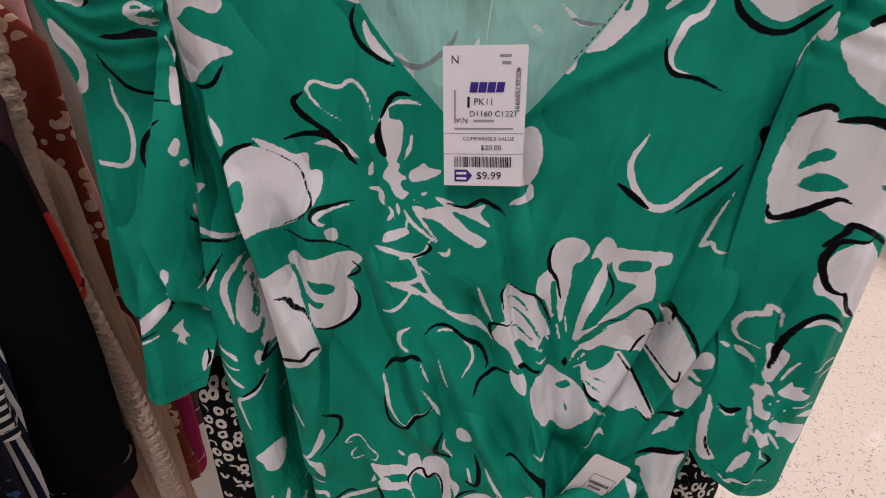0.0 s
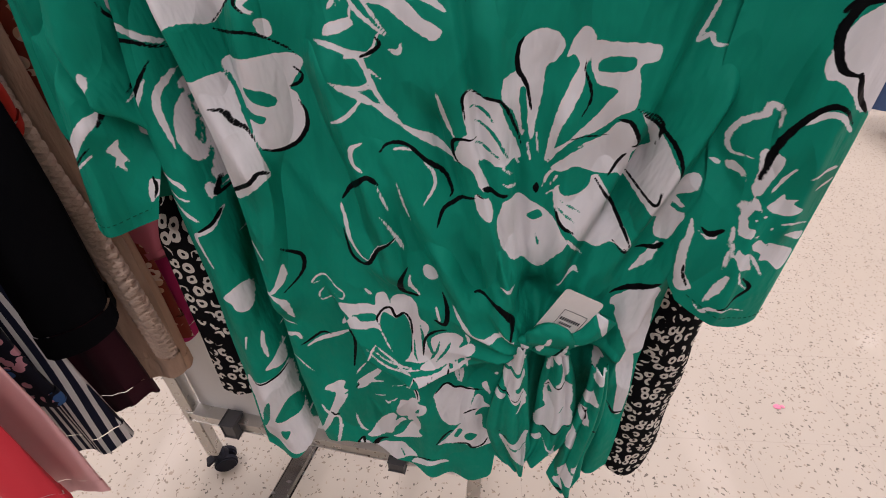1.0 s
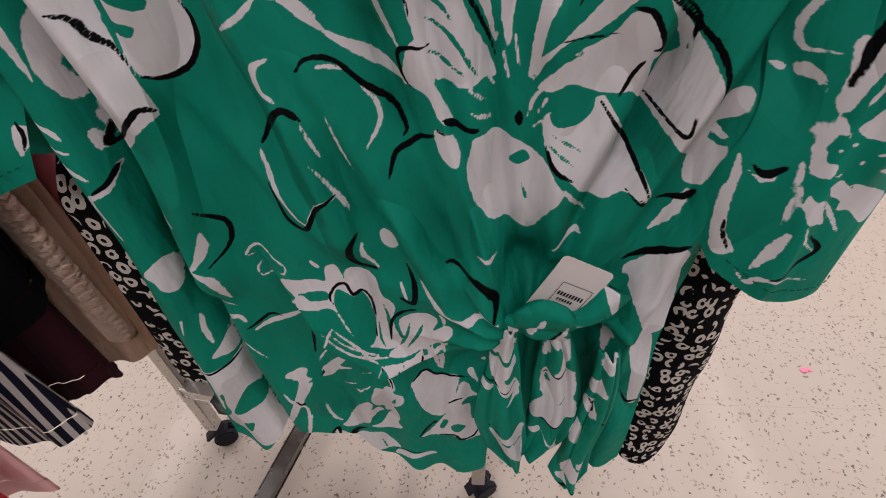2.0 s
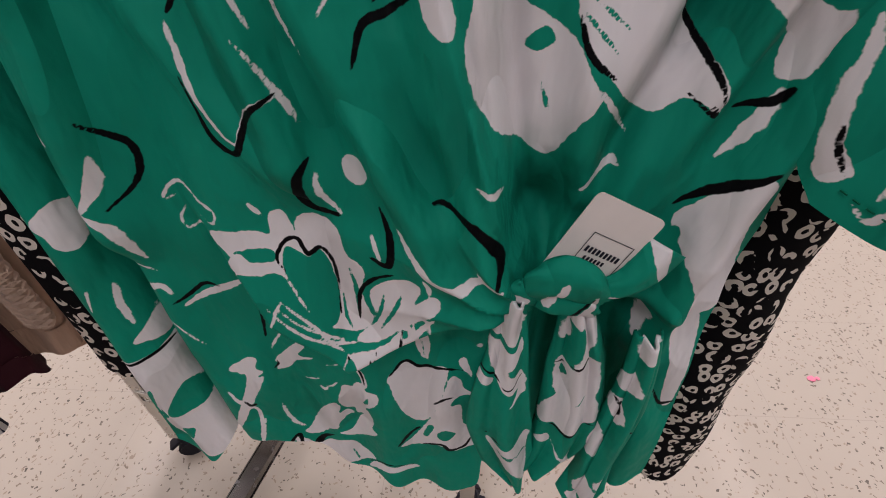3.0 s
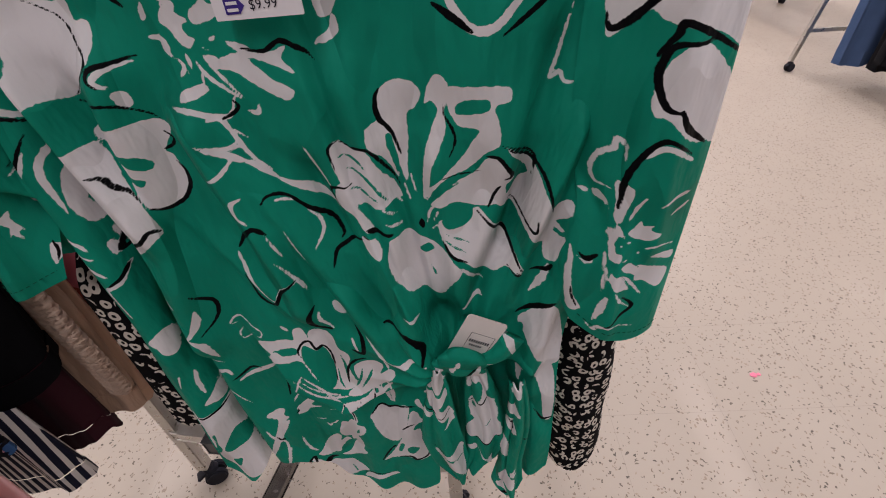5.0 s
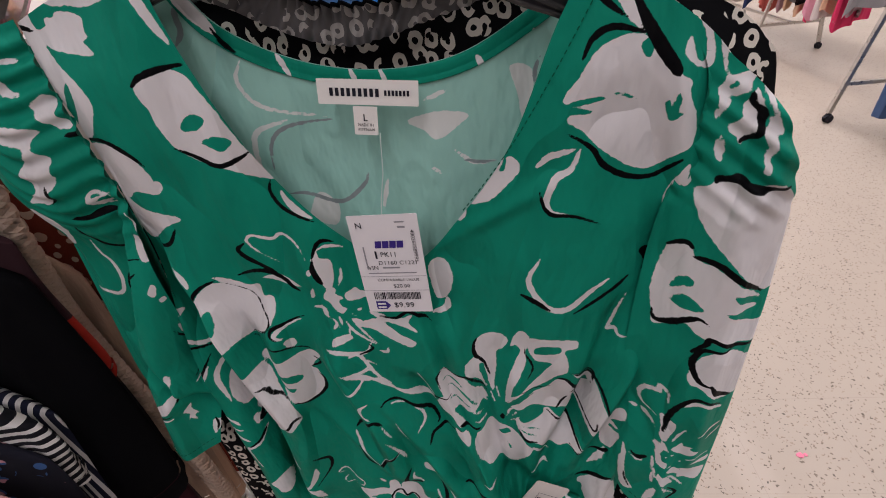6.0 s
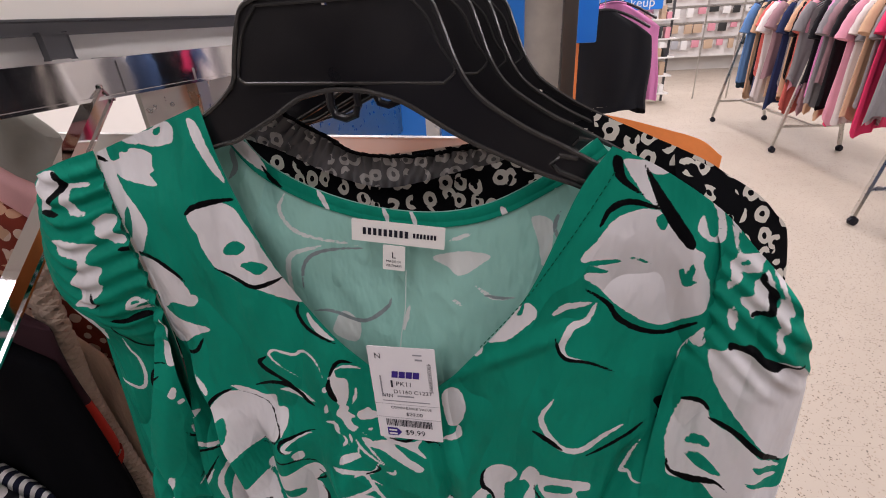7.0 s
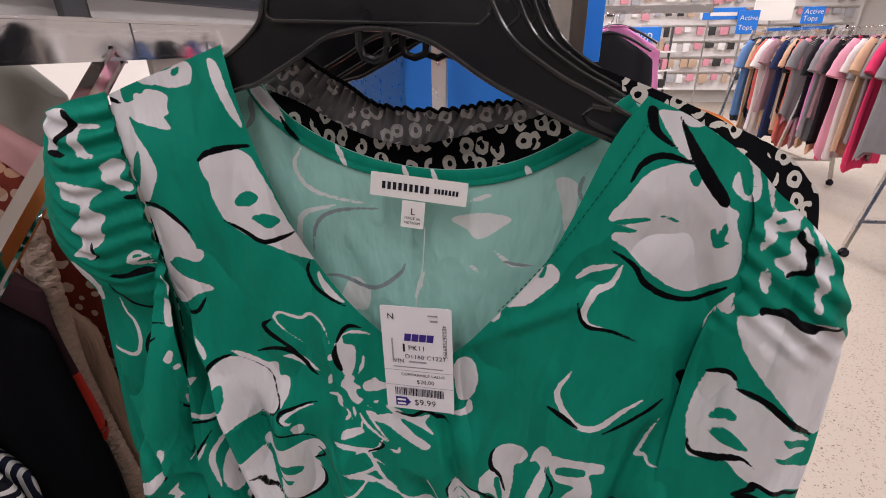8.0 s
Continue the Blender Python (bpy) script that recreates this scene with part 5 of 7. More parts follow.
    pr.stroke("g", 2.2, (248.7, 1280.9), (250.6, 1281), (252, 1280))
    pr.fill("w", (247.4, 1254.6), (247.2, 1262.1), (250.3, 1254.2), (249.2, 1248.2), (247, 1249.7))
    pr.fill("w", (250.1, 1265.3), (253.1, 1275.9), (256, 1288.8), (258.1, 1282.4), (259.5, 1272.4), (257.5, 1266.1), (253.7, 1260.1), (252.5, 1262.8))
    pr.stroke("b", 3, (254.6, 1287.2), (255.7, 1281.7), (259.3, 1277.6), (258.6, 1271.3), (257.2, 1265.4), (253.3, 1260.5))
    pr.fill("w", (257.8, 1293.6), (261, 1290.6), (262.9, 1279.4), (267.7, 1269.2), (263.9, 1268.1), (264.8, 1262.6), (263.9, 1250.6), (261.1, 1250.2), (262.2, 1261.1), (258.6, 1269.2), (262, 1274.5))


def paint_back(pr):
    """The print as it shows on the reverse."""
    pr.stroke("w", 3.2, (-34, 1311.5), (-40, 1300.5), (-34.5, 1287), (-20.5, 1278.5), (13.5, 1271.5))
    pr.stroke("w", 4, (-14, 1271), (-37, 1265), (-41.5, 1248), (-40.5, 1230))
    pr.stroke("b", 3, (-32.5, 1236), (-28.5, 1257), (-14.5, 1267), (17.5, 1269.5))
    pr.stroke("b", 4, (-72, 1323.5), (-65.5, 1331), (-65, 1343), (-54.5, 1345.5))
    pr.fill("w", (69.5, 1267), (90, 1272), (110, 1268.5), (103, 1261.5), (88.5, 1253.5), (80, 1260.5))
    pr.stroke("b", 2.8, (155.5, 1299.5), (152.5, 1288), (157, 1277))
    pr.fill("w", (137.5, 1295), (150.5, 1292.5), (151, 1273), (145.5, 1260), (142, 1277.5))
    pr.stroke("w", 3, (82, 1279.5), (98.5, 1285))
    pr.stroke("b", 3.4, (-27.5, 1217.5), (-13.5, 1216.5), (11, 1207.5), (31, 1221), (36, 1230.5))
    pr.fill("w", (-15, 1197), (-4.5, 1216.5), (8, 1204.5), (2, 1187.5))
    pr.stroke("w", 3.4, (50, 1226.5), (43, 1202.5))
    pr.stroke("w", 3, (98.5, 1246.5), (112, 1235.5), (127.5, 1235))
    pr.stroke("b", 2.6, (104, 1238.5), (117, 1235), (130, 1234.5))
    pr.stroke("w", 2.4, (81.5, 1235), (89.5, 1229))


def paint_tie(pr):
    """The print on the knot and the ends of the tie."""
    pr.fill("w", (119.5, 876.7), (125.4, 879.7), (130.5, 876.1), (127.1, 871.2), (129.6, 859.1), (128.3, 850.4), (120.8, 849.1), (115.7, 850.5), (116.2, 862.5), (121.7, 870.9))
    pr.fill("w", (114.6, 844.2), (121.4, 843.7), (129.8, 843.9), (131.6, 834.8), (126.1, 832), (125.2, 824.7), (134.4, 812.8), (136.4, 805.1), (131.2, 803), (123.2, 809.2), (116.8, 819), (114.7, 831.2))
    pr.stroke("b", 2.4, (103.7, 815.4), (113.3, 817.7), (122.8, 812.9), (134.4, 812.8))
    pr.fill("w", (102.9, 810.2), (110, 814.4), (117.5, 811.4), (114.3, 805.9), (105.7, 806.7))
    pr.fill("w", (126.4, 796), (134.8, 803.3), (136.5, 795.8), (128.5, 793.4))
    pr.fill("w", (114.6, 752.6), (129.4, 747.6), (142.9, 754.4), (142.4, 735.4), (144.7, 694.3), (137.3, 712.9), (127, 730))
    pr.stroke("b", 2.2, (112.1, 758.8), (124.9, 752.4), (141.9, 752.9))
    pr.stroke("g", 2.4, (123.6, 743.6), (132.7, 735.6), (141.7, 733.9))
    pr.fill("w", (153.7, 862.6), (157.4, 869.7), (163.1, 863.2), (167.4, 844.2), (165.9, 830.2), (159.6, 827.3), (161.8, 843.8), (157.4, 856.6))
    pr.fill("w", (151, 856.2), (153.5, 860.6), (155.8, 847.8), (151.1, 840.8))
    pr.fill("w", (151.3, 825.2), (161.9, 824.1), (171.4, 829.6), (176.8, 800.5), (167.3, 795.3), (154, 793))
    pr.fill("w", (152.6, 790), (166.1, 791.8), (176, 797.2), (181.1, 772.3), (171.2, 763.8), (151.7, 763), (148.4, 772))
    pr.stroke("b", 2.4, (147.1, 818.9), (159.8, 825.9), (171.2, 830.6))
    pr.stroke("b", 2.4, (146, 761.1), (163.8, 761.1), (182.9, 767.6))
    pr.fill("g", (152.7, 816.8), (155.6, 820.6), (158.8, 816.3), (156, 812))
    pr.fill("w", (180.1, 748), (183.1, 766.3), (185.9, 767.9), (187.5, 750.8), (183.5, 736.8))
    pr.stroke("w", 2, (159.3, 744.2), (167.3, 727.8), (175.4, 717.8))
    pr.fill("w", (148.5, 743), (153.6, 750.3), (158.5, 744.2), (155.1, 739.7))
    pr.fill("w", (167, 716.7), (172.9, 732), (171.8, 713.6), (179.4, 706.9))
    pr.fill("w", (188.9, 845.7), (191.3, 854.5), (197.2, 852.8), (197.4, 844), (191.1, 836.8))
    pr.fill("w", (187.5, 817.2), (192.5, 825), (196.6, 815.4), (193.4, 807.4), (187.6, 809.5))
    pr.stroke("b", 2.4, (189.1, 779.1), (191.9, 788.1), (187.7, 801.5))
    pr.fill("w", (186, 793.1), (189.4, 801.7), (195.1, 785.5), (191.6, 776.4))
    pr.fill("w", (182.8, 740.2), (187, 747.4), (188.2, 733.9))
    pr.stroke("w", 3, (184.1, 845.3), (177.3, 853.6), (176.9, 862))
    pr.fill("w", (179.4, 695.1), (184.5, 709.9), (193.1, 697), (194, 676.4), (185.9, 683.7))
    pr.fill("w", (177.1, 682.4), (182.9, 687.4), (189.4, 664.3), (183.1, 668.6))
    pr.stroke("b", 2, (178.3, 669.7), (190.7, 657.3), (203.2, 660.1))
    pr.stroke("b", 2.2, (201.8, 765.2), (207.8, 756.4), (207.1, 746.4))
    pr.stroke("w", 2.6, (193.9, 720.2), (192, 708.6), (196.5, 697.5))
    pr.fill("w", (142.7, 895.6), (145.5, 892.9), (142.9, 885.5), (138.4, 875), (135, 877.5), (139.1, 886.4))
    pr.fill("w", (142.1, 861.9), (149.2, 866.5), (157, 874.8), (160, 882.6), (162.1, 877), (160.1, 867.1), (153.6, 859.7), (147, 861))
    pr.stroke("b", 2.4, (141.6, 864.8), (150.1, 870.5), (157.8, 878.7), (161.1, 881.6))
    pr.stroke("w", 3, (165.7, 877.2), (175.4, 874.7), (183.7, 877.4))
    pr.fill("w", (179.4, 909.6), (181.7, 916), (187.6, 909.9), (190.7, 889.6), (189.9, 882.3), (184.4, 894.6))


# ---- the green blouse ----
def blouse_plane(x, z):
    return 0.3118 - 0.0524 * x + 0.0384 * (z - 1.0)


POUCH_X, POUCH_Z = (-0.045, -0.03, -0.007, 0.032, 0.081, 0.137), (0.91, 0.885, 0.83, 0.794, 0.83, 0.86)
CREASE_Z, CREASE_X = (0.62, 0.68, 0.785, 0.866, 0.93, 0.972, 1.02, 1.086, 1.135, 1.20), (-0.072, -0.080, -0.094, -0.099, -0.104, -0.107, -0.111, -0.118, -0.124, -0.131)
KNOT = (0.138, 0.862)


def lapel(x, z, line_x, line_z, amount, edge=0.0035, fade=0.06):
    """One layer lapped over another: proud by amount on the low-x side of a line, dying out away from it."""
    d = x - np.interp(z, line_z, line_x)
    ends = smooth01(z, line_z[0] - 0.02, line_z[0] + 0.02) * (1 - smooth01(z, line_z[-1] - 0.05, line_z[-1]))
    return amount * ends * (1 - smooth01(d, -edge, edge)) * np.exp(-np.clip(-d, 0, 1) / fade)


LAP_Z, LAP_X = (0.862, 0.880, 0.920, 0.957, 0.998, 1.039, 1.075, 1.150), (0.136, 0.130, 0.115, 0.104, 0.092, 0.081, 0.0735, 0.060)


def body_depth(x, z):
    y = blouse_plane(x, z) + 0.25 * np.clip(z - 1.30, 0, 1) ** 1.3
    # chest and shoulder slope round the hanger
    y += 0.22 * np.clip(np.abs(x - 0.05) - 0.13, 0, 1) ** 1.3
    # side rolled forward, with a deep crease beside it
    cx = np.interp(z, CREASE_Z, CREASE_X)
    low = 1 - smooth01(z, 1.12, 1.22)
    y += low * (0.046 * np.exp(-(((x - cx) / 0.0070) ** 2)) - 0.015 * np.exp(-(((x - cx + 0.027) / 0.017) ** 2)))
    y -= low * 0.009 * np.exp(-(((x - cx - 0.022) / 0.012) ** 2))
    # the blouse bags over the tied waist
    over = z - np.interp(x, POUCH_X, POUCH_Z)
    side = smooth01(x, -0.045, -0.005) * (1 - smooth01(x, 0.10, 0.14))
    y -= side * 0.024 * smooth01(over, -0.004, 0.010) * np.exp(-np.clip(over, 0, 1) / 0.075)
    # gathers that run into the knot
    dx, dz = x - KNOT[0], z - KNOT[1]
    r, a = np.hypot(dx, dz), np.arctan2(dz, dx)
    y += 0.0075 * (np.abs(np.sin(6.5 * a + 0.6)) - 0.6) * np.exp(-r / 0.06) * smooth01(r, 0.010, 0.03) * 1.5
    y -= lapel(x, z, LAP_X, LAP_Z, 0.013)
    # hollow behind the hanging ends of the tie
    y += 0.034 * smooth01(x, 0.128, 0.150) * (1 - smooth01(x, 0.192, 0.212)) * (1 - smooth01(z, 0.835, 0.865))
    y -= 0.012 * np.exp(-((r / 0.035) ** 2))
    # open gap beside the knot, where the swing card is tucked in
    y += 0.020 * np.exp(-(((x - 0.135) / 0.022) ** 2) - ((z - 0.905) / 0.022) ** 2)
    # folds falling from the bust and from the armhole
    for fold in FOLDS:
        y -= ridge(x, z, *fold)
    # soft flutes of the peplum
    below = 1 - smooth01(z, 0.72, 0.86)
    y += below * (0.0035 * np.sin(x * 150 + 6 * z) + 0.004 * np.sin(x * 67 + 2.0) - 0.01 * smooth01(x, 0.0, 0.12))
    y += 0.0012 * np.sin(37 * x + 21 * z) + 0.0008 * np.sin(83 * x - 49 * z + 1)
    return y


FOLDS = (
    ((0.085, 1.12), (0.118, 0.90), 0.008, 0.012),
    ((0.135, 1.07), (0.150, 0.90), 0.006, 0.010),
    ((0.228, 1.085), (0.168, 0.900), 0.011, 0.009),
    ((0.214, 1.070), (0.158, 0.930), -0.007, 0.008),
    ((0.010, 1.060), (0.085, 0.885), 0.006, 0.009),
    ((0.062, 1.000), (0.118, 0.880), 0.006, 0.007),
    ((-0.030, 1.000), (0.020, 0.920), 0.006, 0.010),
    ((0.236, 1.03), (0.195, 0.80), 0.014, 0.011),
    ((0.212, 1.13), (0.182, 0.98), -0.008, 0.008),
    ((-0.015, 1.10), (0.030, 0.92), 0.013, 0.013),
    ((0.020, 0.99), (0.055, 0.90), -0.004, 0.010),
    ((-0.055, 1.13), (-0.075, 0.88), 0.013, 0.014),
    ((-0.125, 1.19), (-0.075, 1.00), 0.008, 0.010),
    ((-0.104, 1.13), (-0.068, 1.01), 0.007, 0.007),
    ((-0.090, 1.12), (-0.050, 0.99), -0.005, 0.008),
    ((0.105, 1.05), (0.128, 0.89), -0.009, 0.006),
    ((0.050, 1.06), (0.090, 0.92), -0.012, 0.009),
    ((0.197, 1.03), (0.172, 0.90), -0.008, 0.007),
    ((-0.130, 1.33), (-0.110, 1.16), 0.005, 0.020),
    ((0.075, 1.185), (0.165, 1.235), 0.0022, 0.006),
    ((0.225, 1.30), (0.245, 1.20), 0.006, 0.010),
)
body_outline = ring_of(
    [(-68, 1376), (-98, 1366), (-156, 1347)],
    [(-156, 1347), (-146, 1290), (-138, 1240), (-139, 1140), (-140, 1084), (-146, 1027)],
    [(-146, 1027), (-150, 968), (-146, 852), (-147, 748), (-149, 645)],
    [(-149, 645), (-137, 631), (-118, 632), (-90, 668), (-78, 685), (-40, 682), (-4, 650), (41, 634), (90, 632), (112, 645), (116, 690)],
    [(116, 690), (150, 680), (200, 675), (232, 690)],
    [(232, 690), (234, 769), (234, 857), (238, 931), (240, 1013), (238, 1088), (236, 1140), (240, 1185), (252, 1234), (262, 1288)],
    [(262, 1288), (238, 1313), (203, 1337), (177, 1349)],
    [(177, 1349), (160, 1322), (130, 1250), (74, 1180), (52, 1163)],
    [(52, 1163), (29, 1184), (-19, 1241), (-52, 1315), (-68, 1376)],
)
blouse = thing("blouse", "green blouse with brushed white and black flowers, tied waist", "blouse", place=(0.05, 0.31, 0.62))
blouse.matrix_world = pose(0, 0, 0)
front = sheet("front", body_outline, body_depth, 1.3, blouse_print, blouse, paint_body, "green front printed with brushed white flowers")


def sleeve_depth(centre, half, base, puff, seam, side):
    """A sleeve that hangs as a soft tube, sewn to the body along its seam."""
    def depth(x, z, back=1.0):
        c, h = np.interp(z, *centre), np.interp(z, *half)
        t = np.clip((x - c) / h, -1, 1)
        sewn = smooth01(side * (x - np.interp(z, *seam)), -0.004, 0.030)
        free = 1 - smooth01(z, 0.98, 1.06)
        y = blouse_plane(x, z) + base * np.maximum(sewn, free) - back * puff * np.sqrt(np.clip(1 - t * t, 0, 1)) * np.maximum(sewn, free)
        y += 0.25 * np.clip(z - 1.27, 0, 1) ** 1.3
        return y
    return depth


left_tube = sleeve_depth(((0.96, 1.03, 1.10, 1.20, 1.28, 1.35), (-0.190, -0.190, -0.185, -0.180, -0.176, -0.170)),
                         ((0.96, 1.03, 1.10, 1.20, 1.28, 1.35), (0.050, 0.055, 0.055, 0.050, 0.045, 0.030)), 0.010, 0.030, ((0.98, 1.06, 1.12, 1.2, 1.26, 1.35), (-0.146, -0.136, -0.139, -0.136, -0.142, -0.158)), -1)
right_tube = sleeve_depth(((0.91, 0.95, 1.05, 1.15, 1.25, 1.31), (0.258, 0.258, 0.259, 0.258, 0.258, 0.238)),
                          ((0.91, 0.95, 1.05, 1.15, 1.25, 1.31), (0.040, 0.041, 0.042, 0.042, 0.036, 0.030)), 0.000, 0.036, ((0.98, 1.023, 1.07, 1.105, 1.175, 1.216, 1.246, 1.30), (0.219, 0.228, 0.224, 0.222, 0.226, 0.230, 0.240, 0.244)), 1)


def left_sleeve_depth(x, z):
    y = left_tube(x, z)
    # pulled-up gathers at the sleeve head
    head = smooth01(z, 1.19, 1.24) * (1 - smooth01(z, 1.33, 1.35)) * smooth01(x, -0.215, -0.17)
    y += head * 0.0028 * np.sin((z + 0.45 * x + 0.012 * np.sin(60 * x)) * 430)
    edge = np.interp(z, (0.96, 1.063, 1.121, 1.179, 1.226, 1.26), (-0.208, -0.190, -0.172, -0.156, -0.146, -0.142))
    lap = (1 - smooth01(z, 1.17, 1.26))
    y += lap * 0.030 * (1 - smooth01(x - edge, -0.003, 0.004))
    y -= lap * 0.010 * np.exp(-(((x - edge - 0.018) / 0.014) ** 2))
    y -= ridge(x, z, (-0.160, 1.07), (-0.140, 1.035), 0.010, 0.006)
    y += ridge(x, z, (-0.178, 1.085), (-0.150, 1.030), 0.010, 0.006)
    y -= ridge(x, z, (-0.150, 1.07), (-0.172, 1.035), 0.008, 0.008)
    return y


def right_sleeve_depth(x, z):
    y = right_tube(x, z)
    head = smooth01(z, 1.21, 1.24) * (1 - smooth01(z, 1.275, 1.30))
    y += head * 0.0028 * np.sin((x * 0.75 + z) * 420) * (1 - smooth01(x, 0.262, 0.30))
    y -= ridge(x, z, (0.262, 1.20), (0.268, 1.00), 0.004, 0.008)
    y -= ridge(x, z, (0.245, 1.06), (0.250, 0.93), 0.006, 0.007)
    return y


left_outline = ring_of(
    [(-156, 1349), (-176, 1343), (-196, 1328), (-212, 1270), (-222, 1190), (-230, 1110), (-237, 1030), (-232, 1006)],
    [(-232, 1006), (-216, 992), (-206, 984), (-210, 964)],
    [(-210, 964), (-190, 961), (-158, 969)],
    [(-158, 969), (-143, 1020), (-133, 1060), (-138, 1120), (-134, 1200), (-140, 1260), (-156, 1349)],
)
right_outline = ring_of(
    [(224, 1321), (246, 1303), (266, 1279), (282, 1238), (291, 1176), (294, 1126), (296, 1080), (297, 1030), (296, 980), (294, 918)],
    [(294, 918), (284, 922), (262, 922), (244, 927), (228, 934)],
    [(228, 934), (221, 950), (219, 985), (227, 1023), (221, 1070), (219, 1105), (222, 1175), (227, 1216), (236, 1250), (240, 1290), (224, 1321)],
)
sheet("sleeve", left_outline, left_sleeve_depth, 1.3, blouse_print, blouse, paint_left_sleeve, "elbow sleeve gathered at its head")
sheet("sleeve", right_outline, right_sleeve_depth, 1.3, blouse_print, blouse, paint_right_sleeve, "elbow sleeve gathered at its head")
for outline, tube, name in ((left_outline, left_tube, "sleeve_back"), (right_outline, right_tube, "sleeve_back")):
    sheet(name, outline, lambda x, z, t=tube: t(x, z, -0.6), 5, blouse_green, blouse)

# the back of the blouse, seen from inside through the neck
back_outline = ring_of(
    [(-150, 1350), (-100, 1362), (-64, 1366)],
    [(-64, 1366), (-41, 1333), (4, 1308), (53, 1300), (106, 1305), (148, 1325), (172, 1345)],
    [(172, 1345), (205, 1330), (255, 1290)],
    [(255, 1290), (236, 1180), (232, 900), (230, 660)],
    [(230, 660), (100, 650), (-145, 650)],
    [(-145, 650), (-140, 1000), (-150, 1350)],
)


def back_depth(x, z):
    return blouse_plane(x, z) + 0.030 + 0.026 * (1 - smooth01(z, 1.06, 1.18)) + 0.05 * np.clip(z - 1.25, 0, 1) + 0.003 * np.sin(x * 46 + 1) - 0.25 * np.clip(np.abs(x - 0.055) - 0.10, 0, 1) ** 1.2


sheet("back", back_outline, back_depth, 2.0, blouse_inside, blouse, paint_back, "pale reverse side of the printed cloth")


def band(name, line, depth, wide, lift, mat, label="", n=6, thick=0.0011, paint=None):
    """A flat binding along a line (x and z, metres), lying on depth()."""
    c = curve_through(line, n)
    t = np.gradient(c, axis=0)
    t /= np.linalg.norm(t, axis=1)[:, None]
    side = np.stack([-t[:, 1], t[:, 0]], 1)
    bm, rows = bmesh.new(), []
    profile = [(0.0, 0.6), (0.04, 1.0), (0.2, 1.3), (0.35, 1.25), (0.5, 1.2), (0.62, 0.7), (0.66, 0.7), (0.75, 1.2), (0.95, 1.0), (1.0, 0.2)]
    for q, s in zip(c, side):
        row = []
        for f, h in profile:
            x, z = q + s * (f * wide)
            row.append(bm.verts.new((x, float(depth(np.array([x]), np.array([z]))[0]) - lift - thick * h, z)))
        rows.append(row)
    for a, b in zip(rows, rows[1:]):
        for k in range(len(profile) - 1):
            bm.faces.new((a[k], a[k + 1], b[k + 1], b[k]))
    ob = part(name, bm, mat, blouse, label)
    if paint:
        pr = Print([(v.co.x * 1000, v.co.z * 1000) for v in ob.data.vertices])
        paint(pr)
        for key, values in (("ink", pr.ink), ("line", pr.line)):
            ob.data.attributes.new(key, "FLOAT", "POINT").data.foreach_set("value", values.astype(np.float32))
    return ob


def paint_neck(pr):
    """Where the flowers of the print cross the binding."""
    pr.stroke("w", 9, (-64.7, 1355.3), (-54.9, 1342.9), (-43.2, 1328.5))
    pr.stroke("b", 3.5, (-45.5, 1332.1), (-40, 1322.3), (-32.9, 1315.6))
    pr.stroke("w", 4, (-9.4, 1313.6), (-6.8, 1307.2), (-3.4, 1299.6))
    pr.stroke("w", 3.5, (36.8, 1302.6), (38.7, 1296.3), (39.7, 1290.6))
    pr.stroke("w", 3.5, (56.5, 1301.6), (58.4, 1295.7), (60.3, 1289.1))
    pr.stroke("w", 4, (117.2, 1303.8), (120.4, 1298), (124.6, 1290))
    pr.stroke("w", 3, (151.4, 1314.7), (157.1, 1308.7), (159.3, 1303.5))


band("neck_band", [(-0.064, 1.366), (-0.041, 1.333), (0.004, 1.308), (0.053, 1.300), (0.106, 1.305), (0.148, 1.325), (0.174, 1.347)], back_depth, -0.011, 0.001, blouse_print, "green bound back neckline", 40, paint=paint_neck)


green_thread = material("green_thread", (0.002, 0.10, 0.055), 0.7)


def stitches(line, depth, lift=0.0012, gap=0.0042):
    """A row of small sewn stitches."""
    bm = bmesh.new()
    c = curve_through(line, 10)
    length = np.r_[0, np.cumsum(np.linalg.norm(np.diff(c, axis=0), axis=1))]
    for s in np.arange(0.002, length[-1], gap):
        ends = []
        for f in (s, s + gap * 0.55):
            x, z = np.interp(f, length, c[:, 0]), np.interp(f, length, c[:, 1])
            ends.append((x, float(depth(np.array([x]), np.array([z]))[0]) - lift, z))
        tube_bm(ends, 0.00035, 4, bm)
    tagged(part("stitching", bm, green_thread, blouse, "dark green seam stitches"), kind="stuff")


stitches([(0.180, 1.337), (0.170, 1.318), (0.158, 1.296), (0.141, 1.267), (0.125, 1.244), (0.103, 1.216)], body_depth)
stitches([(-0.206, 0.974), (-0.188, 0.971), (-0.159, 0.979)], left_sleeve_depth)
stitches([(0.230, 0.944), (0.245, 0.937), (0.264, 0.932), (0.292, 0.930)], right_sleeve_depth)


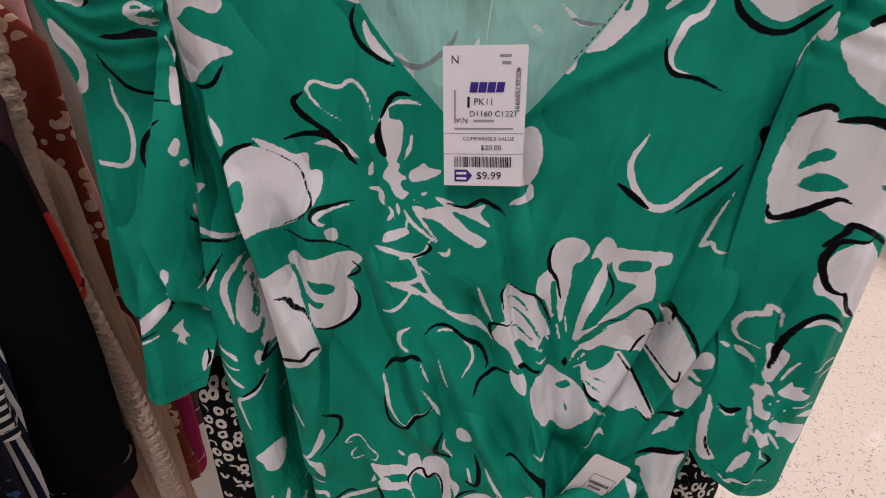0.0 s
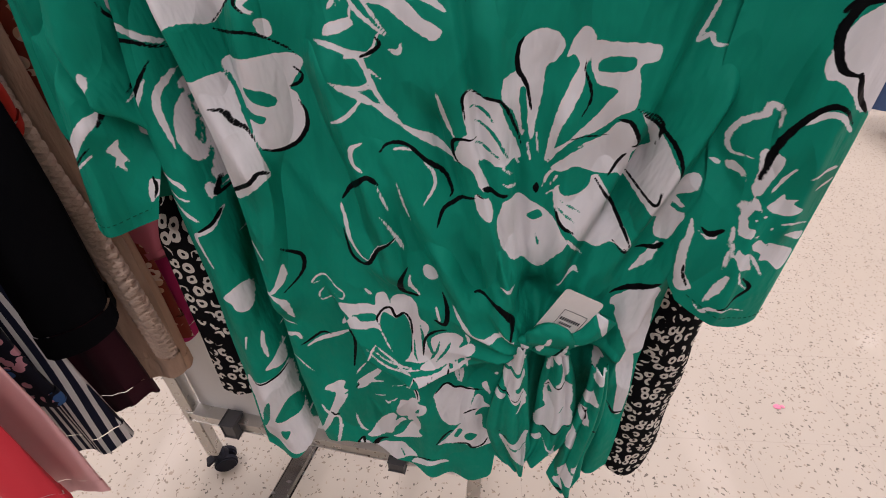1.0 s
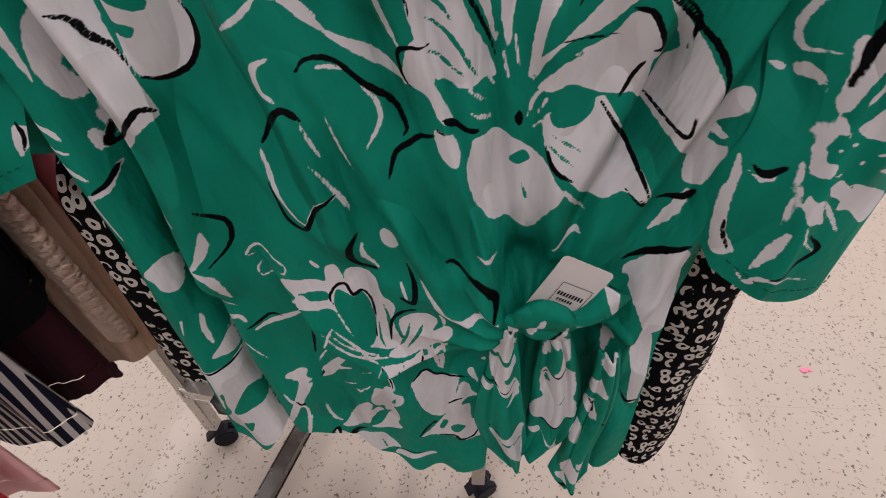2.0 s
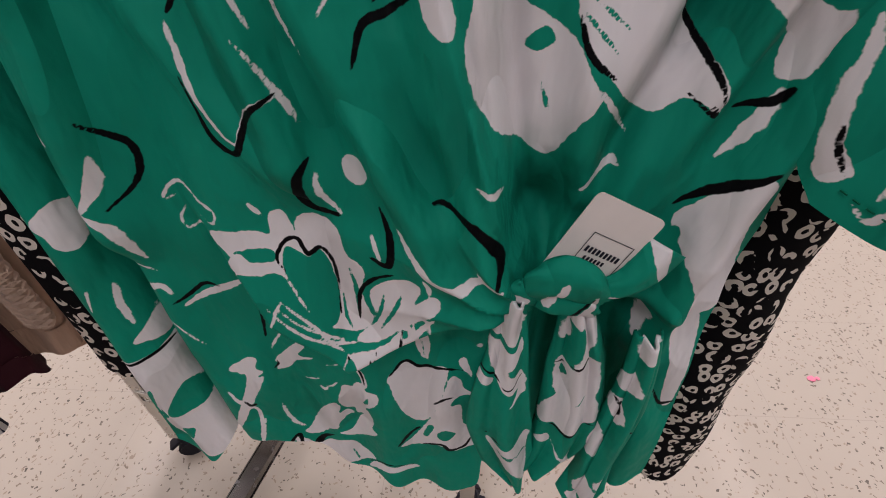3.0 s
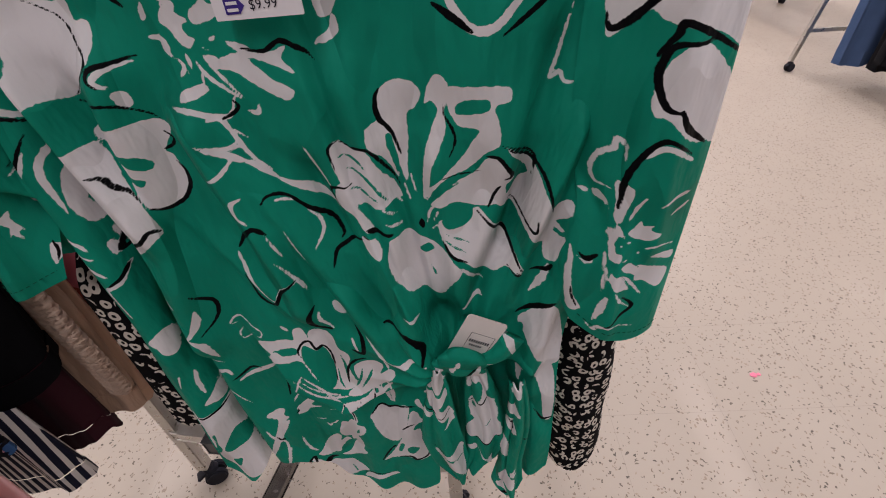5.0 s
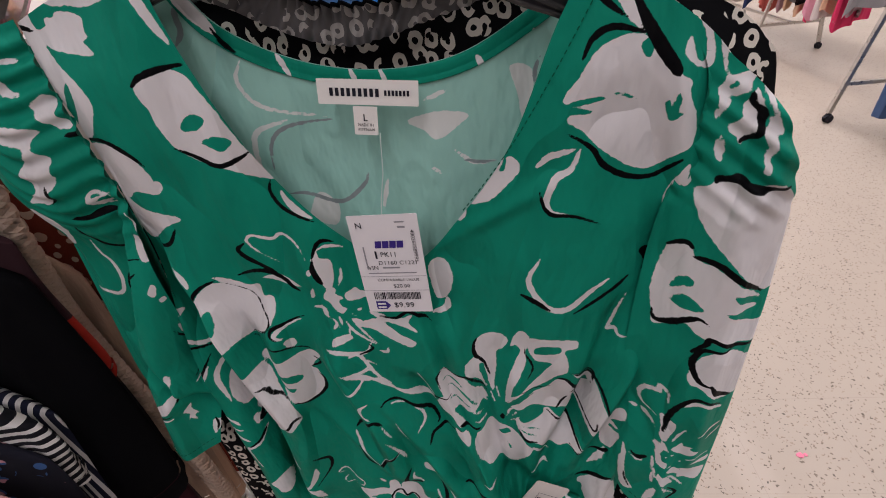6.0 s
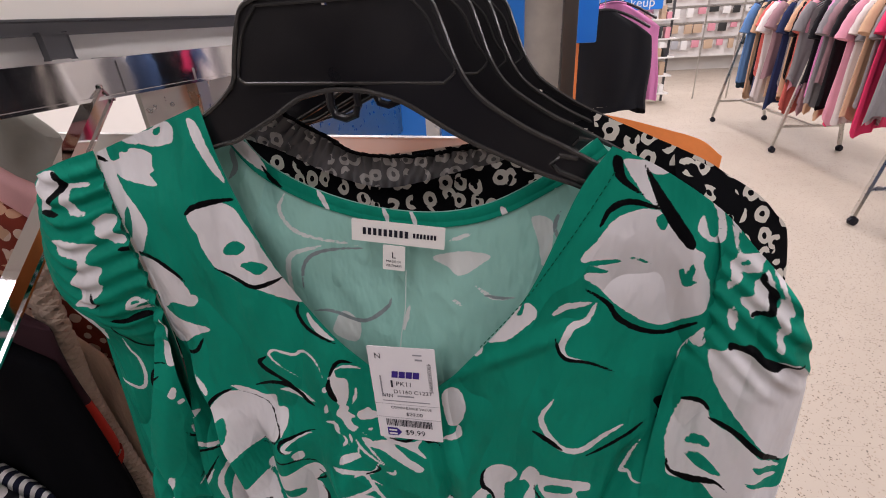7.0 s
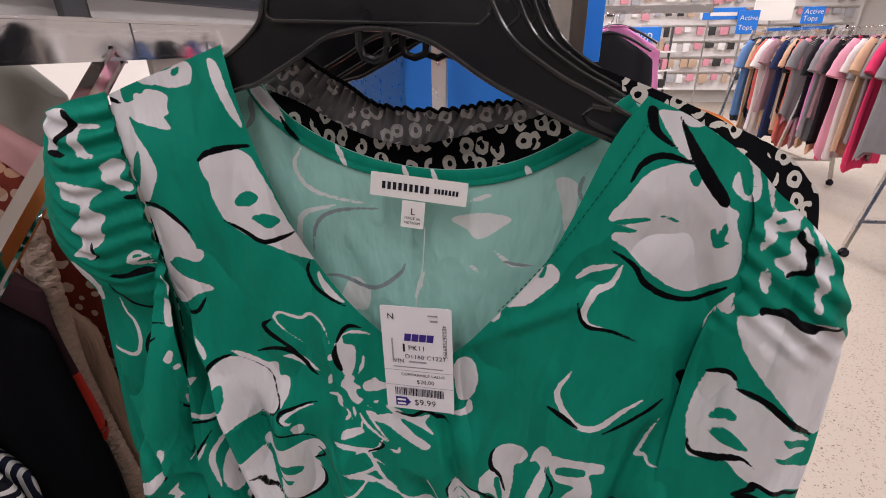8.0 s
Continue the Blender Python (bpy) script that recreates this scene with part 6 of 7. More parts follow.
def tail(name, spine, widths, lift, label, folds=3.0, seed=0.0):
    """A hanging end of the tie: a folded strip with rounded sides."""
    c = curve_through(spine, 10)
    w = np.interp(np.linspace(0, 1, len(c)), np.linspace(0, 1, len(widths)), widths)
    n, step = 44, len(c)
    t = np.linspace(-1, 1, n)
    verts, flat = [], []
    for (x, z), h in zip(c, w):
        for u in t:
            px, pz = x + u * h, z - 0.16 * h * math.cos(u * 1.2 + seed)
            y = blouse_plane(px, pz) - lift + 0.012 * u * u - 0.0032 * math.cos(folds * math.pi * u + seed + 6 * z)
            verts.append((px, y, pz))
            flat.append((px * 1000, pz * 1000))
    faces = [(i * n + k, i * n + k + 1, (i + 1) * n + k + 1, (i + 1) * n + k) for i in range(step - 1) for k in range(n - 1)]
    me = bpy.data.meshes.new(name)
    me.from_pydata(verts, [], faces)
    pr = Print(flat)
    paint_tie(pr)
    for key, values in (("ink", pr.ink), ("line", pr.line)):
        me.attributes.new(key, "FLOAT", "POINT").data.foreach_set("value", values.astype(np.float32))
    me.materials.append(blouse_print)
    me.shade_smooth()
    ob = new(name, me)
    ob.parent = blouse
    mod = ob.modifiers.new("thickness", "SOLIDIFY")
    mod.thickness = 0.0015
    return tagged(ob, label)


tail("tie_tail", [(0.125, 0.877), (0.123, 0.859), (0.124, 0.832), (0.123, 0.804), (0.124, 0.760), (0.130, 0.725), (0.140, 0.692)], (0.0058, 0.0072, 0.0102, 0.0144, 0.0204, 0.0187, 0.0055), 0.028, "printed tie end hanging from the knot", 2, 0.6)
tail("tie_tail", [(0.155, 0.869), (0.159, 0.848), (0.163, 0.820), (0.166, 0.782), (0.167, 0.752), (0.163, 0.725), (0.152, 0.700)], (0.0058, 0.0094, 0.0152, 0.0183, 0.0203, 0.0167, 0.0091), 0.022, "printed tie end hanging from the knot", 2.4, 2)
tail("tie_tail", [(0.193, 0.852), (0.196, 0.823), (0.196, 0.786), (0.194, 0.755), (0.191, 0.716), (0.189, 0.677), (0.193, 0.655)], (0.0056, 0.0077, 0.0109, 0.0117, 0.0113, 0.0162, 0.0067), 0.026, "printed tie end hanging from the knot", 2.2, 1.2)


def knot_lobe(name, points, radii, label=""):
    """One wrapped loop of the knot: a soft tube flattened towards the cloth."""
    c = curve_through(points, 8)
    r = np.interp(np.linspace(0, 1, len(c)), np.linspace(0, 1, len(radii)), radii)
    bm = tube_bm([tuple(p) for p in c], list(r), 22)
    bm.normal_update()
    for i, v in enumerate(bm.verts):
        v.co += v.normal * 0.0016 * (abs(math.sin(math.pi * 5 * (i % 22) / 22 + 0.05 * (i // 22))) - 0.6)
        v.co.y = 0.284 + (v.co.y - 0.284) * 0.62
    bm.normal_update()
    me = bpy.data.meshes.new(name)
    bm.to_mesh(me)
    bm.free()
    co = np.zeros(len(me.vertices) * 3)
    me.vertices.foreach_get("co", co)
    pr = Print(co.reshape(-1, 3)[:, [0, 2]] * 1000)
    paint_tie(pr)
    for key, values in (("ink", pr.ink), ("line", pr.line)):
        me.attributes.new(key, "FLOAT", "POINT").data.foreach_set("value", values.astype(np.float32))
    me.materials.append(blouse_print)
    me.shade_smooth()
    ob = new(name, me)
    ob.parent = blouse
    return tagged(ob, label)


knot_lobe("tie_knot", [(0.133, 0.282, 0.869), (0.135, 0.270, 0.886), (0.143, 0.264, 0.894), (0.153, 0.267, 0.888), (0.165, 0.280, 0.873)], (0.004, 0.009, 0.011, 0.01, 0.006), "soft knot of the waist tie")
knot_lobe("tie_knot", [(0.137, 0.280, 0.869), (0.143, 0.268, 0.876), (0.153, 0.269, 0.874), (0.163, 0.278, 0.863)], (0.005, 0.008, 0.007, 0.004), "soft knot of the waist tie")
knot_lobe("tie_knot", [(0.119, 0.290, 0.865), (0.123, 0.279, 0.875), (0.128, 0.272, 0.879), (0.134, 0.278, 0.872)], (0.004, 0.006, 0.007, 0.005), "soft knot of the waist tie")
knot_lobe("tie_band", [(0.160, 0.277, 0.879), (0.171, 0.278, 0.881), (0.181, 0.282, 0.888), (0.189, 0.286, 0.901)], (0.005, 0.007, 0.009, 0.010), "tie band running to the side seam")


# ---- labels, swing card and price tag ----
def writing(name, text, size, place, parent, mat, turn=None, align="LEFT", squeeze=1.0):
    """Flat lettering in the built-in font, as a mesh, upright and facing -y unless turned."""
    cu = bpy.data.curves.new(name, "FONT")
    cu.body, cu.size, cu.align_x, cu.space_character = text, size, align, 1.05
    tmp = bpy.data.objects.new(name, cu)
    scene.collection.objects.link(tmp)
    me = bpy.data.meshes.new_from_object(tmp, depsgraph=bpy.context.evaluated_depsgraph_get())
    bpy.data.objects.remove(tmp)
    bpy.data.curves.remove(cu)
    me.name = name
    me.transform(Matrix.Diagonal((squeeze, 1, 1, 1)))
    me.materials.clear()
    me.materials.append(mat)
    ob = new(name, me)
    ob.parent = parent
    ob.matrix_basis = Matrix.Translation(place) @ (turn or pose(0, 0, 0, 90))
    return ob


def flat_card(w, h, t, corner, segments=4):
    """A thin card with rounded corners in x and z, its face towards -y."""
    bm = bmesh.new()
    pts = []
    for cx, cz, a in ((w / 2 - corner, h / 2 - corner, 0), (-w / 2 + corner, h / 2 - corner, 90), (-w / 2 + corner, -h / 2 + corner, 180), (w / 2 - corner, -h / 2 + corner, 270)):
        for k in range(segments + 1):
            b = radians(a + 90 * k / segments)
            pts.append((cx + corner * math.cos(b), cz + corner * math.sin(b)))
    f = bm.faces.new([bm.verts.new((x, -t / 2, z)) for x, z in pts])
    made = bmesh.ops.extrude_face_region(bm, geom=[f])["geom"]
    for v in made:
        if isinstance(v, bmesh.types.BMVert):
            v.co.y += t
    bmesh.ops.recalc_face_normals(bm, faces=bm.faces[:])
    return bm


def plate(x0, z0, x1, z1, y=-0.0007, bm=None):
    bm = bm or bmesh.new()
    bm.faces.new([bm.verts.new(p) for p in ((x0, y, z0), (x1, y, z0), (x1, y, z1), (x0, y, z1))])
    return bm


def bars(name, boxes, mat, parent):
    bm = bmesh.new()
    for b in boxes:
        plate(*b, bm=bm)
    return part(name, bm, mat, parent, smooth=False)


tag = thing("price_tag", "white paper price tag hanging at the neck of the blouse", "price tag")
TW, TH = 0.0470, 0.0785
part("card", flat_card(TW, TH, 0.0006, 0.0008), tag_card, tag, smooth=False)
grey_ink = material("grey_ink", (0.30, 0.29, 0.32), 0.6)
mm = 0.001


def tag_text(text, size, x, z, mat=print_ink, name="lettering", up=False, squeeze=1.0):
    writing(name, text, size * mm, (x * mm, -0.0007, z * mm), tag, mat, pose(0, 0, 0, 90, 90 if up else 0, 0) if up else None, squeeze=squeeze)


tag_text("N", 6.2, -19, 30)
bars("small_print", [(8 * mm, 33.5 * mm, 14.5 * mm, 34.5 * mm), (9.5 * mm, 29.6 * mm, 14.5 * mm, 31.0 * mm)], grey_ink, tag)
tag_text("PK11", 5.2, -6, 8.0)
tag_text("D1160 C1221", 4.4, -8.5, 1.6, squeeze=1.05)
tag_text("VIN", 4.4, -16.5, -2.2)
bars("small_print", [(-6 * mm, -1.4 * mm, 6 * mm, -0.2 * mm)], grey_ink, tag)
bars("small_print", [(-17 * mm, -5.6 * mm, 17 * mm, -4.8 * mm)], grey_ink, tag)
bars("rule", [(-TW / 2, -8.1 * mm, TW / 2, -7.8 * mm), (-TW / 2, -20.1 * mm, TW / 2, -19.8 * mm)], grey_ink, tag)
tag_text("COMPARABLE VALUE", 3.0, -12, -12.0, squeeze=1.0)
tag_text("$20.00", 4.2, -1.5, -17.6)
tag_text("$9.99", 6.4, -4, -35.0)
tag_text("400267589995", 3.9, 17.4, 28, up=True)
bars("small_print", [(-17.2 * mm, -2 * mm, -16.2 * mm, 16 * mm)], grey_ink, tag)
bars("small_print", [(-9.6 * mm, 6.5 * mm, -8.2 * mm, 12.5 * mm)], print_ink, tag)
# shop mark as plain slanted blocks
bm = bmesh.new()
for k in range(4):
    x = (-8.5 + 5.0 * k) * mm
    bm.faces.new([bm.verts.new(p) for p in ((x, -0.0007, 14.8 * mm), (x + 4.4 * mm, -0.0007, 14.8 * mm), (x + 5.2 * mm, -0.0007, 20.2 * mm), (x + 0.8 * mm, -0.0007, 20.2 * mm))])
part("shop_mark", bm, print_purple, tag, "purple shop mark", smooth=False)
bm = bmesh.new()
bm.faces.new([bm.verts.new((x * mm, -0.0007, z * mm)) for x, z in ((-17, -36.6), (-9.5, -36.6), (-6.3, -33.0), (-9.5, -29.4), (-17, -29.4))])
arrow = part("price_arrow", bm, print_purple, tag, "purple arrow beside the price", smooth=False)
bars("arrow_print", [(-15.8 * mm, -32.3 * mm, -9.8 * mm, -30.8 * mm, -0.0010), (-15.8 * mm, -35.4 * mm, -9.8 * mm, -33.9 * mm, -0.0010)], tag_card, tag)
rng = random.Random(5)
x, codes = -17.0, []
while x < 16.6:
    w = rng.choice((0.35, 0.35, 0.6, 0.9))
    codes.append((x * mm, -27.8 * mm, (x + w) * mm, -21.6 * mm))
    x += w + rng.choice((0.4, 0.4, 0.7))
bars("barcode", codes, print_ink, tag)
tag.matrix_world = Matrix.Translation((0.0525, 0.2985, 1.1845)) @ pose(0, 0, 0, -4, -2.0, -5)
string_bm = tube_bm([(0.0, 0.0006, 0.0365), (0.001, 0.004, 0.047), (0.003, 0.012, 0.062), (0.003, 0.022, 0.085)], 0.00035, 6)
part("string", string_bm, material("clear_fastener", (0.45, 0.55, 0.52), 0.3), tag, "thin plastic fastener")

label_thing = part("brand_label", flat_card(0.0625, 0.0150, 0.0006, 0.0006), satin_label, blouse, "white woven label", smooth=False)
label_thing.matrix_basis = Matrix.Translation((0.0505, 0.3325, 1.2915)) @ pose(0, 0, 0, -6, 5.4, -3)
bars("brand_mark", [(-23.5 * mm + 3.55 * k * mm, -2.4 * mm, -21.3 * mm + 3.55 * k * mm, 2.4 * mm) for k in range(9)] + [(10.4 * mm + 2.3 * k * mm, -1.6 * mm, 11.9 * mm + 2.3 * k * mm, 1.6 * mm) for k in range(7)], print_ink, label_thing)
size_tab = part("size_tab", flat_card(0.0150, 0.0175, 0.0006, 0.0005), satin_label, blouse, "white size tab", smooth=False)
size_tab.matrix_basis = Matrix.Translation((0.0468, 0.3300, 1.2750)) @ pose(0, 0, 0, -6, 5.4, -3)
writing("size_letter", "L", 0.0062, (-0.0016, -0.0007, 0.0), size_tab, print_ink)
writing("origin_lettering", "MADE IN", 0.0025, (0.0, -0.0007, -0.0032), size_tab, print_ink, align="CENTER")
writing("origin_lettering", "VIETNAM", 0.0025, (0.0, -0.0007, -0.0062), size_tab, print_ink, align="CENTER")

swing = thing("swing_card", "cream swing card tucked behind the tied waist", "label card")
part("card", flat_card(0.034, 0.066, 0.0007, 0.003), cream_card, swing, smooth=False)
bars("box_outline", [(-7 * mm, 15 * mm, 14 * mm, 15.4 * mm), (-7 * mm, -7 * mm, -6.6 * mm, 15.4 * mm), (13.6 * mm, -7 * mm, 14 * mm, 15.4 * mm), (-7 * mm, -7 * mm, 14 * mm, -6.6 * mm)], print_ink, swing)
bars("brand_mark", [(-5.4 * mm + 2.0 * k * mm, 4.6 * mm, -4.1 * mm + 2.0 * k * mm, 8.0 * mm) for k in range(9)] + [(-3.4 * mm + 1.9 * k * mm, 0.2 * mm, -2.2 * mm + 1.9 * k * mm, 2.6 * mm) for k in range(6)], print_ink, swing)
swing.matrix_world = Matrix.Translation((0.1555, 0.284, 0.893)) @ pose(0, 0, 0, -3, 25, -3)


# ---- hangers ----
def hanger_outline():
    return ring_of(
        [(16, 1433), (-6, 1431), (-20, 1427), (-27, 1417), (-33, 1402), (-38, 1389), (-47, 1381), (-58, 1374), (-72, 1367), (-96, 1357), (-134, 1342)],
        [(-134, 1342), (-140, 1334), (-130, 1331)],
        [(-130, 1331), (-95, 1341), (-60, 1351), (-47, 1354), (-32, 1361), (-13, 1370), (1, 1378), (11, 1381), (24, 1383), (40, 1382), (49, 1380), (61, 1376), (73, 1369), (88, 1359), (104, 1350), (123, 1341), (142, 1332), (163, 1324), (196, 1308)],
        [(196, 1308), (204, 1310), (203, 1319)],
        [(203, 1319), (170, 1338), (150, 1349), (134, 1357), (118, 1367), (106, 1376), (98, 1386), (92, 1398), (87, 1412), (82, 1424), (74, 1431)],
        [(74, 1431), (45, 1433), (16, 1433)],
    ) / 1000


def bowed(bm):
    """The low arm of the hanger bends slightly back."""
    for v in bm.verts:
        v.co.y += 0.25 * max(0.0, -0.010 - v.co.x)
    return bm


def prism(outline, thick, bevel=0.0012):
    bm = bmesh.new()
    f = bm.faces.new([bm.verts.new((x, -thick / 2, z)) for x, z in outline])
    made = bmesh.ops.extrude_face_region(bm, geom=[f])["geom"]
    for v in made:
        if isinstance(v, bmesh.types.BMVert):
            v.co.y += thick
    bmesh.ops.recalc_face_normals(bm, faces=bm.faces[:])
    return bm


def hanger(label, group):
    h = thing("hanger", label, "clothes hanger", group)
    line = hanger_outline()
    part("body", bowed(prism(line, 0.0050)), black_plastic, h, "black moulded plastic hanger body")
    # raised rim along the whole edge
    closed = [(x, -0.0026, z) for x, z in line[::2]] + [(line[0][0], -0.0026, line[0][1])]
    part("rim", bowed(tube_bm(closed, 0.0015, 6)), worn_lit_edge, h, "worn shiny rim, paler for its highlights")
    panel = ring_of([(-12, 1427), (70, 1427)], [(70, 1427), (80, 1416), (86, 1402), (93, 1391), (87, 1384)], [(87, 1384), (-29, 1388)], [(-29, 1388), (-33, 1393), (-24, 1414), (-12, 1427)]) / 1000
    closed = [(x, -0.0024, z) for x, z in panel] + [(panel[0][0], -0.0024, panel[0][1])]
    part("panel_rim", bowed(tube_bm(closed, 0.0010, 6)), worn_lit_edge, h, "scuffed rim of the panel, paler for its highlights")
    bm = tube_bm([(0.021, -0.001, 1.384), (0.021, -0.001, 1.374), (0.023, -0.001, 1.369), (0.029, -0.001, 1.367), (0.035, -0.001, 1.369), (0.037, -0.001, 1.374), (0.037, -0.001, 1.384)], 0.0024, 8)
    part("lug", bm, black_plastic, h)
    bm = tube_bm([(0.160, -0.003, 1.341), (0.150, -0.003, 1.343), (0.146, -0.003, 1.338), (0.150, -0.003, 1.334), (0.176, -0.003, 1.322)], 0.0016, 6)
    part("strap_notch", bm, worn_lit_edge, h)
    hook = [(0.026, 0, 1.425), (0.026, 0, 1.455)] + [(0.026 + 0.022 * math.cos(a) - 0.022 + 0.022, 0, 1.500 + 0.026 * math.sin(a)) for a in np.linspace(-1.75, 3.1, 14)]
    part("hook", tube_bm(hook, 0.0022, 8), chrome, h, "bent steel wire hook")
    return h


first = hanger("black plastic top hanger with a broad panel, holding the green blouse", "hangers on the rack")
first.matrix_world = pose(0, 0.329, 0)
for k, (dx, dy, turn) in enumerate(((0.016, 0.040, -1.0), (0.027, 0.066, -2.0), (0.038, 0.092, -1.5))):
    h = copy_thing(first, pose(dx, 0.329 + dy, -0.001 * k, 0, 0, turn))
    tagged(h, "black plastic top hanger behind the blouse")

# ---- the leopard top behind the blouse ----
leo = thing("animal_print_top", "black and cream leopard-print top with a ruffled neck, on a hanger", "top")


def leo_depth(x, z):
    y = 0.372 - 0.05 * x + 0.0384 * (z - 1.0) + 0.7 * np.clip(z - 1.30, 0, 1) ** 1.5
    return y + 0.004 * np.sin(x * 60 + 3 * z) + 0.003 * np.sin(x * 23 + 9 * z)


leo_body = ring_of(
    [(-110, 1350), (-80, 1360), (-58, 1362)],
    [(-58, 1362), (-30, 1345), (10, 1333), (50, 1330), (100, 1337), (130, 1348), (142, 1370)],
    [(142, 1370), (160, 1361), (200, 1346), (245, 1326), (272, 1308)],
    [(272, 1308), (262, 1200), (240, 1000), (232, 760)],
    [(232, 760), (60, 750), (-130, 760)],
    [(-130, 760), (-140, 1000), (-160, 1320), (-110, 1350)],
)
sheet("front", leo_body, leo_depth, 4, leopard, leo)
leo_arm = ring_of(
    [(225, 1334), (258, 1319), (278, 1302), (290, 1275), (294, 1150), (292, 960), (300, 800), (309, 660), (307, 637)],
    [(307, 637), (295, 622), (272, 614), (246, 622)],
    [(246, 622), (240, 760), (236, 960), (234, 1150), (225, 1334)],
)


def leo_arm_depth(x, z):
    c = np.interp(z, (0.62, 0.85, 1.05, 1.3), (0.277, 0.267, 0.264, 0.262))
    h = np.interp(z, (0.62, 0.85, 1.05, 1.3), (0.032, 0.034, 0.036, 0.040))
    t = np.clip((x - c) / h, -1, 1)
    return 0.345 + 0.02 * (z - 1.0) - 0.028 * np.sqrt(np.clip(1 - t * t, 0, 1)) + 0.6 * np.clip(z - 1.26, 0, 1) ** 1.2 + 0.002 * np.sin(z * 60 + x * 90)


sheet("sleeve", leo_arm, leo_arm_depth, 4, leopard_material("leopard_sleeve", 96), leo)
leo_left = ring_of([(-150, 1330), (-178, 1290), (-186, 1100), (-192, 850), (-196, 712)], [(-196, 712), (-182, 706), (-160, 710)], [(-160, 710), (-150, 900), (-140, 1200), (-150, 1330)])
sheet("sleeve", leo_left, lambda x, z: 0.348 + 0.046 * smooth01(z, 0.92, 1.0) - 0.015 * np.cos(np.clip((x + 0.175) / 0.03, -1.5, 1.5)), 5, leopard, leo)
# the ruffle round its neck
bm, rows = bmesh.new(), []
base = curve_through([(-0.052, 1.358), (-0.026, 1.3465), (-0.006, 1.3355), (0.016, 1.325), (0.039, 1.3205), (0.065, 1.323), (0.091, 1.329), (0.116, 1.334), (0.140, 1.345)], 30)
brim = curve_through([(-0.030, 1.372), (-0.010, 1.359), (0.005, 1.3505), (0.020, 1.3405), (0.041, 1.337), (0.070, 1.337), (0.091, 1.3405), (0.112, 1.3425), (0.134, 1.352)], 30)
for i, (a, b) in enumerate(zip(base, brim)):
    wob = math.sin(i * 0.8) + 0.6 * math.sin(i * 0.43 + 1)
    rows.append([bm.verts.new((a[0] + (b[0] - a[0]) * f, 0.361 - 0.006 * f - 0.0038 * wob * f, a[1] + (b[1] - a[1]) * f + 0.0014 * wob * f)) for f in (-0.5, -0.2, 0, 0.35, 0.7, 1.0)])
edge_line = [tuple(r[-1].co) for r in rows]
for a, b in zip(rows, rows[1:]):
    for k in range(5):
        bm.faces.new((a[k], a[k + 1], b[k + 1], b[k]))
ruffle = part("neck_ruffle", bm, leopard_material("leopard_reverse", 90, (0.13, 0.125, 0.13), (0.44, 0.42, 0.41)), leo, "gathered ruffle at the neck")
bsdf(ruffle.data.materials[0]).inputs["Roughness"].default_value = 0.9
part("ruffle_edge", tube_bm(edge_line, 0.0013, 6), black_cloth, leo, "black overlocked edge")


